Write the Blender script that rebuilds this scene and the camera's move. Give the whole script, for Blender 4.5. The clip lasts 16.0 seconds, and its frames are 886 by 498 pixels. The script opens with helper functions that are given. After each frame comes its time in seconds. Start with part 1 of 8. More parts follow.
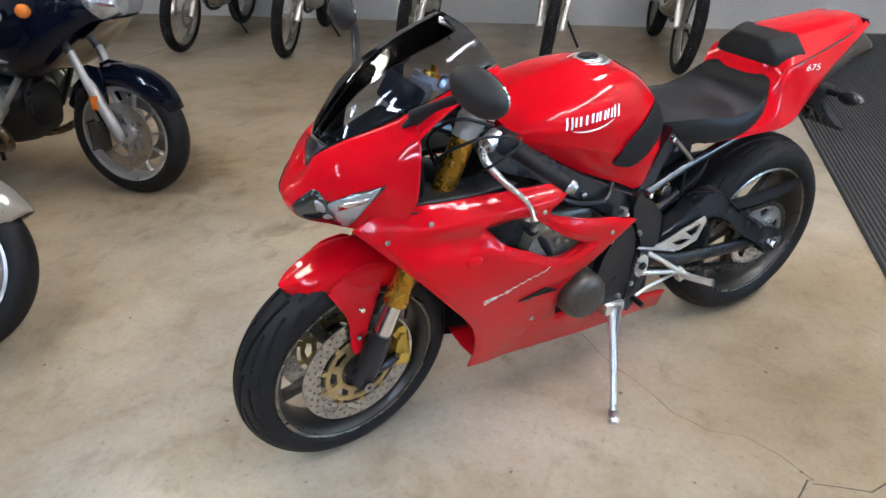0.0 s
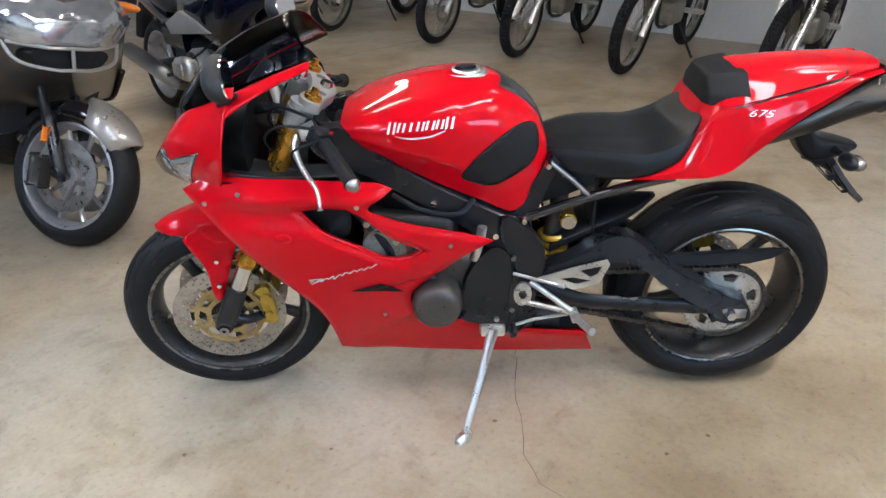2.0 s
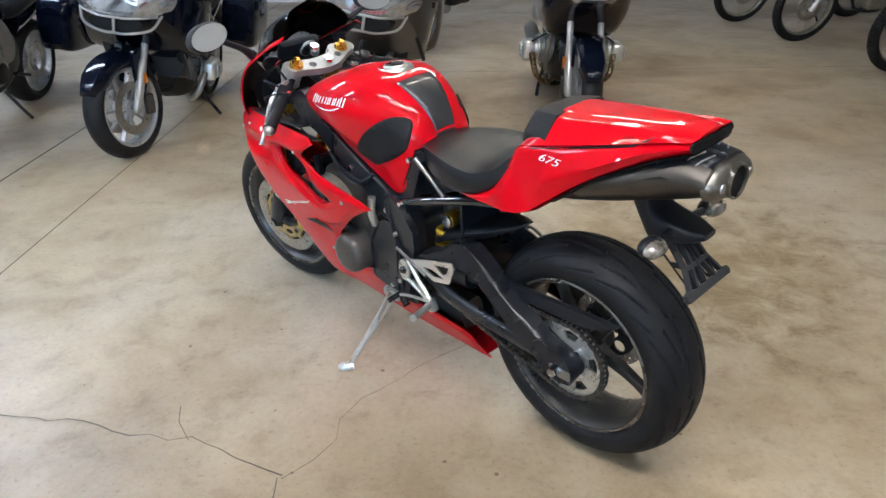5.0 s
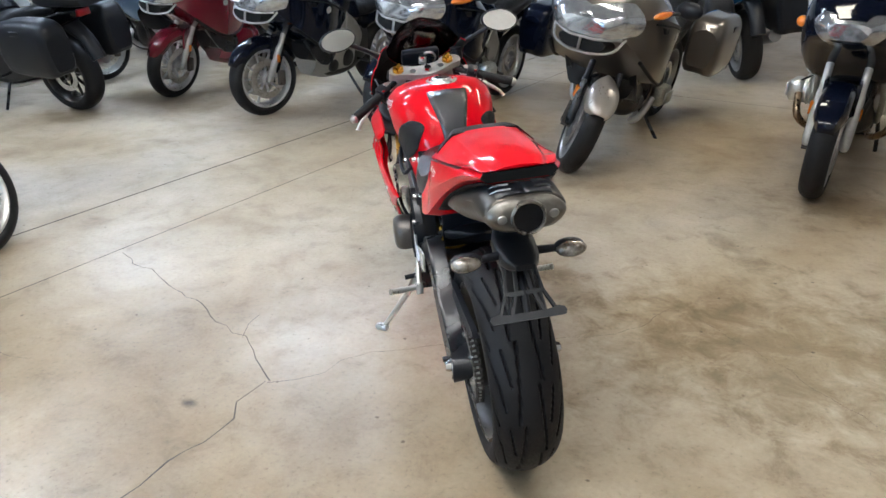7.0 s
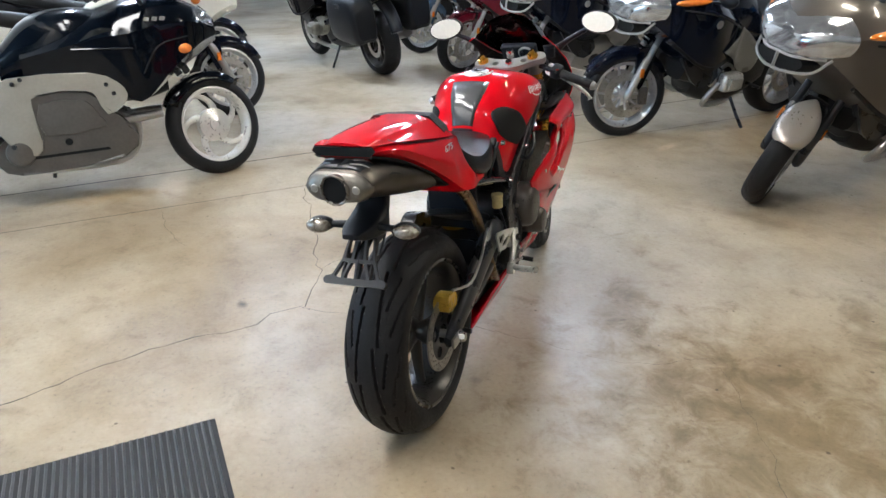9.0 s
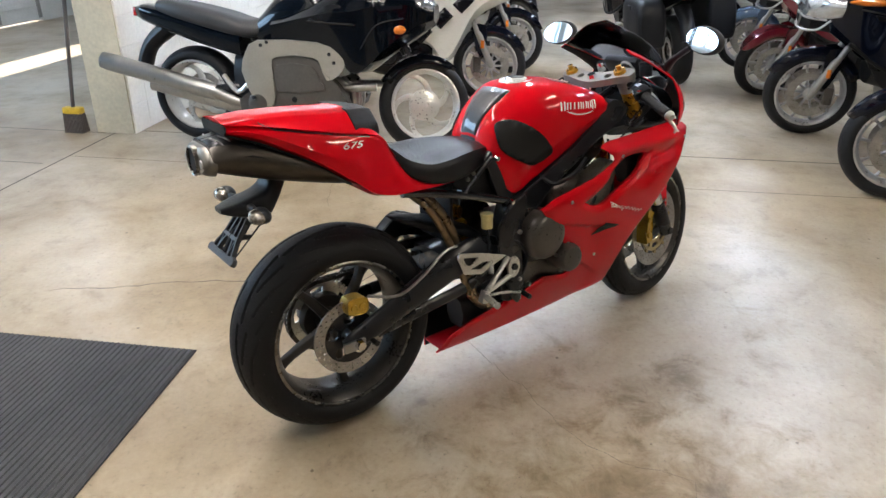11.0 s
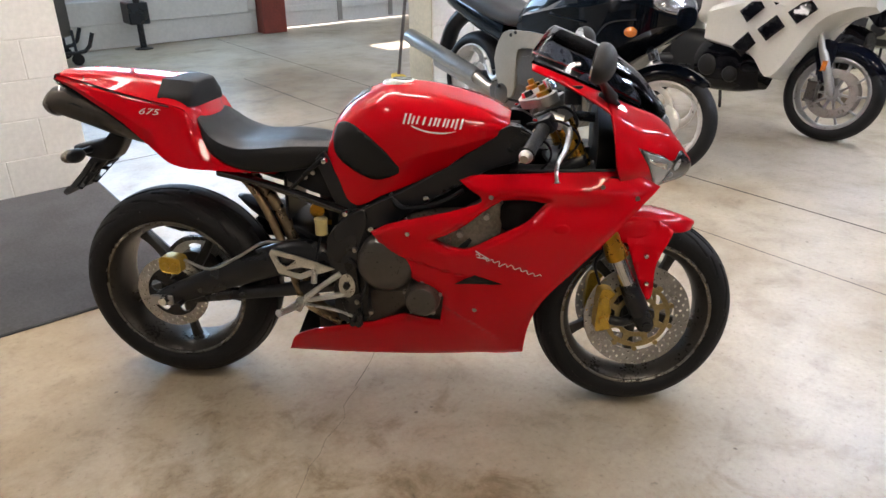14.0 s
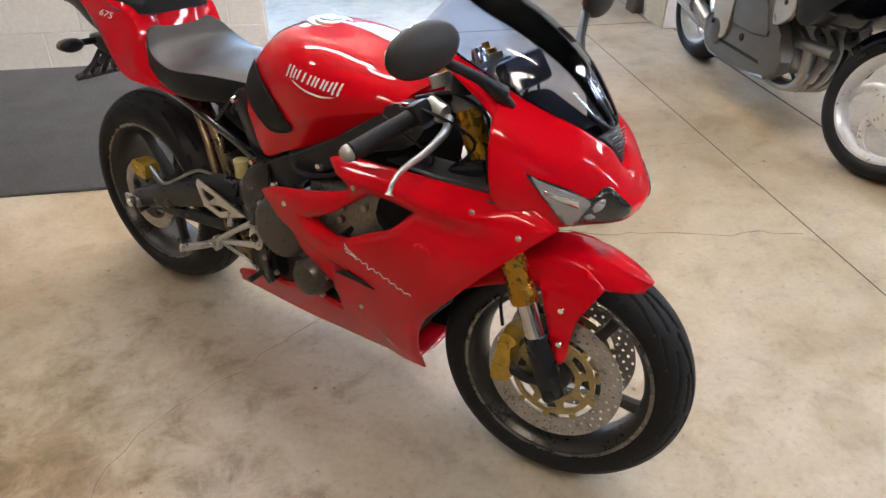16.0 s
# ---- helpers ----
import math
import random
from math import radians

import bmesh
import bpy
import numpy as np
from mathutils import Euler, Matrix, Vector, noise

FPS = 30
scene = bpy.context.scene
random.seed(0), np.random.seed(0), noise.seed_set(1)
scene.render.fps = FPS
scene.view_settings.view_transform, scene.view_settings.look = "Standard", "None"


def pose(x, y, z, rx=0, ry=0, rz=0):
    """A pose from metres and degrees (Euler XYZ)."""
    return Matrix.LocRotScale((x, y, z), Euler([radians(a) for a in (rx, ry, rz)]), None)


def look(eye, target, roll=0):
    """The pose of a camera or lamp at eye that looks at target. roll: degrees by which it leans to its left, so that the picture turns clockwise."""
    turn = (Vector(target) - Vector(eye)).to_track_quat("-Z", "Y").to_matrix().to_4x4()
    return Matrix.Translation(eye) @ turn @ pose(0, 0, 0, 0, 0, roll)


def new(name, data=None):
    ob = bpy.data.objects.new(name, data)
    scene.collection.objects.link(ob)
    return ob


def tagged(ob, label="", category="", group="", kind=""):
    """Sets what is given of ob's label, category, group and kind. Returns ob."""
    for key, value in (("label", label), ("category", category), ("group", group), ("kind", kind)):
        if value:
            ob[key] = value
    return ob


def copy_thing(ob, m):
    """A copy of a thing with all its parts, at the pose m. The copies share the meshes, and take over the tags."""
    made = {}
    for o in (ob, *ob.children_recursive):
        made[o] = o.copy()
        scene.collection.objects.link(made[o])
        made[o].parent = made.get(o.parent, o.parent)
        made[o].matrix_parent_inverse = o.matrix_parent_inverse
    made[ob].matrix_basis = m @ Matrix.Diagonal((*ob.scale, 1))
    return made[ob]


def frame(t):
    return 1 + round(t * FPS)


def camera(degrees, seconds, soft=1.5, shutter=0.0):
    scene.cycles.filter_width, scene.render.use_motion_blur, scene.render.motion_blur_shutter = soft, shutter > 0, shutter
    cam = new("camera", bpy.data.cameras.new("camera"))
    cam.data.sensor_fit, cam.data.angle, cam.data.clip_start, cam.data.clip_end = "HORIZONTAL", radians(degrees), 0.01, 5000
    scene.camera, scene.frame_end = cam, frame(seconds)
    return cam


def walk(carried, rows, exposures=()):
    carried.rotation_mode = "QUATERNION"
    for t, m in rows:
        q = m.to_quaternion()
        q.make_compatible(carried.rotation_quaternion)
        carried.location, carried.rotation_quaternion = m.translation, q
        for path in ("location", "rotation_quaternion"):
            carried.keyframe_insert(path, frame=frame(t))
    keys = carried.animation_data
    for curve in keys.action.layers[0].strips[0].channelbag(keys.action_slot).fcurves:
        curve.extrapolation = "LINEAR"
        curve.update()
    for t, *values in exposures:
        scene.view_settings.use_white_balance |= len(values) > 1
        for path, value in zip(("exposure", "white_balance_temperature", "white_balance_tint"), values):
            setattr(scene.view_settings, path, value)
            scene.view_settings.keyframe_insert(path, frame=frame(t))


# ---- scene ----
cam = camera(64.2, 16.0)
PATH = [
    (0, (1.8459, 1.4326, 1.3382), (1.0227, -0.1352, 0.4085), -1.48),
    (0.5, (1.5437, 1.5393, 1.3415), (0.9982, -0.1459, 0.4128), -1.73),
    (1, (1.3006, 1.5893, 1.3414), (0.9631, -0.1559, 0.4248), -1.60),
    (1.5, (1.0215, 1.6896, 1.3439), (0.8943, -0.0831, 0.4266), -1.61),
    (2, (0.7634, 1.7881, 1.3225), (0.7812, 0.0008, 0.4251), -1.43),
    (2.5, (0.4598, 1.8055, 1.3356), (0.6925, 0.0310, 0.4430), -1.38),
    (3, (0.1479, 1.8321, 1.3506), (0.6471, 0.1162, 0.4524), -1.48),
    (3.5, (-0.1489, 1.8147, 1.3740), (0.6189, 0.2081, 0.4635), -1.72),
    (3.7, (-0.2500, 1.7683, 1.3684), (0.5854, 0.2000, 0.4506), -1.70),
    (5.8, (-1.2288, 1.0339, 1.3884), (0.3644, 0.2174, 0.4968), -1.17),
    (6, (-1.3167, 0.9359, 1.4066), (0.3325, 0.2461, 0.5097), -1.39),
    (6.5, (-1.4768, 0.7104, 1.4134), (0.2647, 0.2444, 0.5472), -1.23),
    (7, (-1.6014, 0.4466, 1.4213), (0.1865, 0.1567, 0.5732), -1.28),
    (7.5, (-1.7402, 0.1601, 1.4167), (0.0732, 0.1598, 0.5731), -1.14),
    (8, (-1.7325, -0.1218, 1.4163), (0.0637, 0.0909, 0.5630), -1.09),
    (8.5, (-1.6753, -0.4338, 1.4215), (0.0768, 0.0170, 0.5690), -1.09),
    (9, (-1.6411, -0.7478, 1.4304), (0.0359, -0.0665, 0.5798), -0.91),
    (9.5, (-1.4685, -1.0019, 1.4293), (0.1348, -0.1703, 0.5703), -0.74),
    (10, (-1.2500, -1.2372, 1.4088), (0.1918, -0.1391, 0.5630), -0.84),
    (10.2, (-1.1792, -1.3103, 1.4136), (0.2014, -0.1404, 0.5619), -0.22),
    (12.3, (0.0278, -1.9395, 1.3656), (0.4325, -0.1606, 0.5461), -0.69),
    (12.5, (0.1416, -1.9433, 1.3891), (0.4630, -0.1542, 0.5550), -0.57),
    (13, (0.4429, -1.9875, 1.3864), (0.5725, -0.1769, 0.5468), -0.50),
    (13.5, (0.7471, -1.9936, 1.3795), (0.6854, -0.1771, 0.5449), -0.36),
    (14, (1.0621, -1.8527, 1.3489), (0.8394, -0.0576, 0.4957), -0.33),
    (14.5, (1.3393, -1.6329, 1.3917), (0.8717, 0.0651, 0.4441), -0.41),
    (15, (1.5441, -1.4688, 1.3874), (0.8153, 0.1240, 0.4222), -0.18),
    (15.5, (1.7014, -1.2700, 1.4056), (0.8525, 0.1902, 0.3347), 0.24),
    (16, (1.8566, -1.1070, 1.4082), (0.9022, 0.2491, 0.2901), 0.58),
]
walk(cam, [(t, look(e, g, r)) for t, e, g, r in PATH], [(0, 2.12, 6050, 14), (3.5, 2.14, 5980, 13), (7, 2.18, 6100, 11), (9.5, 2.25, 6150, 11), (12.5, 2.06, 6750, 17), (16, 2.16, 6700, 18)])

# ---------------------------------------------------------------- room frame, light
ROOM = radians(46.0)          # the room stands at this angle to the parked bike
E1 = Vector((math.cos(ROOM), math.sin(ROOM), 0))
E2 = Vector((-math.sin(ROOM), math.cos(ROOM), 0))
RM = Matrix.Rotation(ROOM, 4, "Z")


def room(a, b, z=0.0):
    """World place of room coordinates."""
    return E1 * a + E2 * b + Vector((0, 0, z))


world = bpy.data.worlds.new("sky")
scene.world = world
world.use_nodes = True
wn = world.node_tree.nodes
sky = wn.new("ShaderNodeTexSky")
sky.sky_type, sky.sun_disc = "NISHITA", False
sky.sun_elevation, sky.sun_rotation = radians(39), radians(40)
world.node_tree.links.new(sky.outputs["Color"], wn["Background"].inputs["Color"])
wn["Background"].inputs["Strength"].default_value = 0.075

CEIL = 3.6


def lamp_area(name, place, aim, sx, sy, power, colour=(1, 1, 1)):
    data = bpy.data.lights.new(name, "AREA")
    data.shape, data.size, data.size_y, data.energy, data.color = "RECTANGLE", sx, sy, power, colour
    ob = new(name, data)
    ob.matrix_world = look(place, aim)
    return ob


# the sun comes in through the unseen window row of the garage door
sun_data = bpy.data.lights.new("sun", "SUN")
sun_data.energy, sun_data.angle, sun_data.color = 5.0, radians(0.5), (1.0, 0.96, 0.88)
sun = new("sun", sun_data)
SUN_TO = (-E2 * 1.0 - E1 * 0.20).normalized() * math.cos(radians(39)) + Vector((0, 0, -math.sin(radians(39))))
sun.matrix_world = look(Vector((0, 0, 8)) - SUN_TO * 10, Vector((0, 0, 8)))

# ---------------------------------------------------------------- materials
def material(name, base, rough=0.5, metal=0.0, coat=0.0, vary=0.0, scale=6.0, fine=60.0, bump=0.0, base2=None, rvary=0.0, emit=None, power=0.0):
    m = bpy.data.materials.new(name)
    m.use_nodes = True
    n, l = m.node_tree.nodes, m.node_tree.links
    b = n["Principled BSDF"]
    b.inputs["Base Color"].default_value = (*base, 1)
    b.inputs["Roughness"].default_value = rough
    b.inputs["Metallic"].default_value = metal
    b.inputs["Coat Weight"].default_value = coat
    b.inputs["Coat Roughness"].default_value = 0.04
    if emit:
        b.inputs["Emission Color"].default_value = (*emit, 1)
        b.inputs["Emission Strength"].default_value = power
    if vary or bump or rvary:
        co = n.new("ShaderNodeTexCoord")
        big, small = n.new("ShaderNodeTexNoise"), n.new("ShaderNodeTexNoise")
        big.inputs["Scale"].default_value, small.inputs["Scale"].default_value = scale, fine
        big.inputs["Detail"].default_value, small.inputs["Detail"].default_value = 4, 3
        l.new(co.outputs["Object"], big.inputs["Vector"])
        l.new(co.outputs["Object"], small.inputs["Vector"])
        mix = n.new("ShaderNodeMath")
        mix.operation = "MULTIPLY_ADD"
        l.new(small.outputs["Fac"], mix.inputs[0])
        mix.inputs[1].default_value = 0.5
        half = n.new("ShaderNodeMath")
        half.operation = "MULTIPLY"
        half.inputs[1].default_value = 0.5
        l.new(big.outputs["Fac"], half.inputs[0])
        l.new(half.outputs[0], mix.inputs[2])
        if vary:
            ramp = n.new("ShaderNodeValToRGB")
            two = base2 or tuple(c * (1 - vary) for c in base)
            ramp.color_ramp.elements[0].position, ramp.color_ramp.elements[1].position = 0.36, 0.62
            ramp.color_ramp.elements[0].color, ramp.color_ramp.elements[1].color = (*two, 1), (*base, 1)
            l.new(mix.outputs[0], ramp.inputs[0])
            l.new(ramp.outputs[0], b.inputs["Base Color"])
        if rvary:
            rr = n.new("ShaderNodeMapRange")
            rr.inputs["From Min"].default_value, rr.inputs["From Max"].default_value = 0.35, 0.65
            rr.inputs["To Min"].default_value, rr.inputs["To Max"].default_value = max(0.02, rough - rvary), rough + rvary
            l.new(mix.outputs[0], rr.inputs["Value"])
            l.new(rr.outputs[0], b.inputs["Roughness"])
        if bump:
            bp = n.new("ShaderNodeBump")
            bp.inputs["Strength"].default_value, bp.inputs["Distance"].default_value = bump, 0.002
            l.new(small.outputs["Fac"], bp.inputs["Height"])
            l.new(bp.outputs[0], b.inputs["Normal"])
    return m


def glass(name, tint, rough=0.0, ior=1.45):
    m = material(name, tint, rough)
    b = m.node_tree.nodes["Principled BSDF"]
    b.inputs["Transmission Weight"].default_value, b.inputs["IOR"].default_value = 1.0, ior
    return m


def tinted_sheet(name, tint, share):
    """Thin tinted plastic: see-through, with a clear gloss on it."""
    m = bpy.data.materials.new(name)
    m.use_nodes = True
    n, l = m.node_tree.nodes, m.node_tree.links
    t, g, x = n.new("ShaderNodeBsdfTransparent"), n.new("ShaderNodeBsdfGlossy"), n.new("ShaderNodeMixShader")
    t.inputs["Color"].default_value = (*tint, 1)
    g.inputs["Roughness"].default_value = 0.03
    f = n.new("ShaderNodeFresnel")
    f.inputs["IOR"].default_value = share
    l.new(f.outputs[0], x.inputs[0])
    l.new(t.outputs[0], x.inputs[1])
    l.new(g.outputs[0], x.inputs[2])
    l.new(x.outputs[0], n["Material Output"].inputs["Surface"])
    return m


RED = material("red_paint", (0.58, 0.0014, 0.008), 0.42, 0.0, 0.9, rvary=0.04, scale=3, fine=30)
RED.node_tree.nodes["Principled BSDF"].inputs["Specular IOR Level"].default_value = 0.04
RED.node_tree.nodes["Principled BSDF"].inputs["Coat IOR"].default_value = 1.31
BLACK_PLASTIC = material("black_plastic", (0.009, 0.010, 0.013), 0.40, bump=0.15, fine=900, rvary=0.06)
BLACK_SATIN = material("black_satin_metal", (0.010, 0.011, 0.014), 0.29, 0.0, vary=0.10, scale=5, fine=14, rvary=0.04)
MATTE_BLACK = material("matte_black_plastic", (0.013, 0.013, 0.014), 0.62, bump=0.2, fine=700, vary=0.15, scale=9)
DUSTY_BLACK = material("dusty_black_plastic", (0.026, 0.027, 0.030), 0.55, bump=0.2, fine=500, vary=0.3, scale=16)
BLACK_GLOSS = material("black_gloss", (0.008, 0.008, 0.01), 0.12, 0.0, 1.0, rvary=0.03)
# near-black for inner parts, and painted shade in gaps and openings
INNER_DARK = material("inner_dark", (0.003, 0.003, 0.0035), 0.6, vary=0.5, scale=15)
RUBBER = material("tyre_rubber", (0.009, 0.009, 0.0105), 0.58, vary=0.35, scale=10, fine=140, bump=0.25, rvary=0.12)
SEAT_VINYL = material("seat_vinyl", (0.010, 0.0105, 0.012), 0.34, bump=0.35, fine=700, vary=0.2, rvary=0.07)
PAD_RUBBER = material("pad_rubber", (0.008, 0.008, 0.0085), 0.6, bump=0.6, fine=500)
GOLD = material("gold_anodised", (0.56, 0.29, 0.035), 0.28, 0.9, vary=0.07, scale=20, rvary=0.06)
GOLD_DULL = material("dull_gold", (0.52, 0.40, 0.19), 0.38, 0.85, vary=0.35, scale=30, fine=200, rvary=0.1)
CALIPER_GOLD = material("caliper_gold", (0.58, 0.38, 0.06), 0.36, 0.6, vary=0.3, scale=30, fine=200, rvary=0.1)
NICKEL = material("dark_nickel", (0.25, 0.235, 0.21), 0.28, 1.0, vary=0.2, scale=16, rvary=0.08)
CHROME = material("polished_steel", (0.70, 0.70, 0.70), 0.14, 1.0, rvary=0.08, scale=12)
STEEL = material("brushed_steel", (0.46, 0.45, 0.435), 0.35, 1.0, vary=0.15, scale=10, fine=24, rvary=0.08)
SILVER_CAST = material("silver_cast", (0.42, 0.405, 0.375), 0.40, 0.45, vary=0.2, scale=18, fine=200, rvary=0.1)
ALLOY = material("cast_alloy", (0.72, 0.72, 0.69), 0.34, 0.9, vary=0.25, scale=18, fine=200, bump=0.2, rvary=0.1)
DISC_STEEL = material("disc_steel", (0.50, 0.48, 0.45), 0.36, 1.0, vary=0.3, scale=25, fine=220, rvary=0.12)
RIM_GREY = material("gunmetal_rim", (0.055, 0.050, 0.045), 0.34, 0.4, vary=0.25, scale=12, fine=120, rvary=0.1)
ENGINE_GREY = material("engine_grey", (0.080, 0.070, 0.062), 0.36, 0.4, vary=0.20, scale=9, fine=120, bump=0.08, rvary=0.1)
ENGINE_METAL = material("engine_metal", (0.30, 0.285, 0.235), 0.42, 0.45, vary=0.45, scale=20, fine=150, bump=0.3, rvary=0.12)
END_STEEL = material("silencer_end_steel", (0.23, 0.215, 0.19), 0.40, 0.95, vary=0.25, scale=14, fine=120, rvary=0.1)
TITAN = material("muffler_steel", (0.095, 0.084, 0.072), 0.38, 0.9, vary=0.25, scale=5, fine=40, rvary=0.06)
CARBON = material("carbon_weave", (0.02, 0.02, 0.022), 0.28, 0.0, 0.6, bump=0.6, fine=420)
WHITE_DECAL = material("white_decal", (0.80, 0.80, 0.80), 0.35, 0.0, 0.6, rvary=0.05)
DARK_DECAL = material("dark_decal", (0.015, 0.012, 0.012), 0.35, 0.0, 0.6, rvary=0.05)
SCREEN = tinted_sheet("smoked_screen", (0.70, 0.735, 0.81), 1.42)
LENS_GREY = material("lens_reflector", (0.38, 0.39, 0.41), 0.22, 0.45, 1.0, vary=0.12, scale=9, fine=26, bump=0.9, rvary=0.08)
LENS_DARK = material("dark_lens", (0.03, 0.032, 0.035), 0.08, 0.2, 1.0, vary=0.4, scale=18)
AMBER = material("amber_lens", (0.75, 0.20, 0.02), 0.2, 0.0, 0.8, vary=0.25, scale=40)
RED_LENS = material("red_lens", (0.35, 0.01, 0.01), 0.15, 0.0, 1.0, vary=0.2, scale=40)
YELLOW_SPRING = material("yellow_spring", (0.75, 0.45, 0.03), 0.35, 0.0, 0.5, vary=0.2, scale=40)
MIRROR = material("mirror_glass", (0.9, 0.9, 0.9), 0.02, 1.0, rvary=0.01)
CHAIN = material("chain_steel", (0.12, 0.11, 0.10), 0.4, 0.8, vary=0.4, scale=60)

for dark in (BLACK_PLASTIC, BLACK_SATIN, RUBBER, SEAT_VINYL, PAD_RUBBER, INNER_DARK):
    dark.node_tree.nodes["Principled BSDF"].inputs["Specular IOR Level"].default_value = 0.28
BLACK_SATIN.node_tree.nodes["Principled BSDF"].inputs["Specular IOR Level"].default_value = 0.45
SEAT_VINYL.node_tree.nodes["Principled BSDF"].inputs["Specular IOR Level"].default_value = 0.30

# background bikes
P_NAVY = material("navy_paint", (0.0025, 0.0042, 0.011), 0.2, 0.0, 1.0, rvary=0.03)
P_GREEN = material("dark_green_paint", (0.0015, 0.003, 0.006), 0.2, 0.0, 1.0, rvary=0.03)
P_BRONZE = material("bronze_paint", (0.098, 0.083, 0.070), 0.32, 0.45, 1.0, rvary=0.03)
P_CHAMPAGNE = material("champagne_paint", (0.46, 0.42, 0.37), 0.3, 0.5, 0.9, rvary=0.03)
P_MAROON = material("maroon_paint", (0.13, 0.006, 0.016), 0.22, 0.2, 1.0, rvary=0.03)
P_BLACK = material("black_paint", (0.004, 0.004, 0.006), 0.2, 0.0, 1.0, rvary=0.03)
P_BLUE = material("grey_blue_paint", (0.10, 0.17, 0.28), 0.25, 0.4, 1.0, rvary=0.03)
P_BRIGHTBLUE = material("bright_blue_paint", (0.02, 0.16, 0.45), 0.25, 0.2, 1.0, rvary=0.03)
P_WHITE = material("cream_white_paint", (0.74, 0.72, 0.66), 0.3, 0.0, 0.8, vary=0.06, rvary=0.03)
P_SILVER = material("silver_grey_panel", (0.36, 0.35, 0.33), 0.36, 0.5, 0.4, vary=0.12, scale=10, rvary=0.06)
P_COVER = material("engine_cover_silver", (0.102, 0.094, 0.084), 0.40, 0.4, vary=0.2, scale=8, fine=60, rvary=0.08)
P_PLATE = material("light_grey_plate", (0.31, 0.288, 0.245), 0.42, 0.3, vary=0.12, scale=10, rvary=0.05)
for deep in (P_NAVY, P_GREEN, P_BLACK):
    deep.node_tree.nodes["Principled BSDF"].inputs["Specular IOR Level"].default_value = 0.08
    deep.node_tree.nodes["Principled BSDF"].inputs["Coat IOR"].default_value = 1.29
HEAD_LENS = material("headlight_reflector", (0.55, 0.56, 0.58), 0.14, 0.75, 1.0, vary=0.6, scale=5, fine=26, bump=0.35, base2=(0.26, 0.265, 0.28), rvary=0.06)
SEAT_GREY = material("grey_seat_vinyl", (0.040, 0.040, 0.042), 0.5, bump=0.3, fine=500, vary=0.2, rvary=0.06)
ENGINE_DARK = material("dark_engine", (0.014, 0.0135, 0.0135), 0.45, 0.3, vary=0.5, scale=18, fine=120, bump=0.3, rvary=0.1)
WHEEL_WHITE = material("white_silver_wheel", (0.66, 0.65, 0.63), 0.32, 0.55, vary=0.08, scale=15, rvary=0.06)
P_GREY = material("grey_panel", (0.20, 0.195, 0.185), 0.45, 0.3, vary=0.15, scale=10, rvary=0.06)
RIM_SILVER = material("silver_rim", (0.54, 0.54, 0.55), 0.34, 0.8, vary=0.15, scale=15, rvary=0.08)
BROWN_PIPE = material("heat_browned_pipe", (0.30, 0.22, 0.14), 0.3, 1.0, vary=0.4, scale=14, rvary=0.1)
PAPER = material("paper_tag", (0.82, 0.82, 0.80), 0.7, vary=0.06, scale=20)

# the building
BLOCK_PAINT = material("white_block_paint", (0.86, 0.84, 0.785), 0.55, vary=0.12, scale=2.5, fine=40, bump=0.3, rvary=0.08)
WALL_GREY = material("grey_wall_paint", (0.66, 0.67, 0.68), 0.6, vary=0.08, scale=1.5, fine=30, bump=0.2, rvary=0.06)
YELLOWISH = material("yellowish_paint", (0.62, 0.56, 0.42), 0.5, vary=0.2, scale=3, fine=40, bump=0.3)
DOOR_WHITE = material("door_white", (0.80, 0.79, 0.76), 0.5, vary=0.12, scale=3, fine=30, rvary=0.08)
RED_STEEL = material("red_oxide_steel", (0.26, 0.045, 0.028), 0.5, vary=0.35, scale=6, fine=50, bump=0.2)
CEIL_DARK = material("ceiling_dark", (0.12, 0.115, 0.11), 0.8, vary=0.08, scale=1.5, fine=20)
# same rubber as the ribs, darkened to paint in the shade between them
MAT_GROOVE_SHADE = material("mat_groove_shade", (0.016, 0.016, 0.018), 0.7, vary=0.2, scale=5)
MAT_RUBBER = material("ribbed_mat_rubber", (0.135, 0.136, 0.142), 0.62, vary=0.3, scale=5, fine=90, bump=0.2, rvary=0.08)
# glowing faces of the added, unseen ceiling lights
FILL_WHITE = material("fill_white", (0.9, 0.9, 0.9), 0.5, emit=(1.0, 0.97, 0.91), power=9.9)
FILL_WARM = material("fill_warm", (0.9, 0.9, 0.9), 0.5, emit=(1.0, 0.925, 0.74), power=10.5)
FILL_COOL = material("fill_cool", (0.9, 0.9, 0.9), 0.5, emit=(0.82, 0.96, 1.12), power=13.0)
BROOM_WOOD = material("broom_handle", (0.10, 0.08, 0.07), 0.5, vary=0.3, scale=20)
BROOM_YELLOW = material("broom_yellow", (0.75, 0.48, 0.03), 0.6, vary=0.25, scale=40, bump=0.4)
CRACK = material("crack_dark", (0.11, 0.090, 0.070), 0.8, vary=0.4, scale=40)
JOINT = material("joint_dark", (0.050, 0.040, 0.034), 0.8, vary=0.5, scale=8)


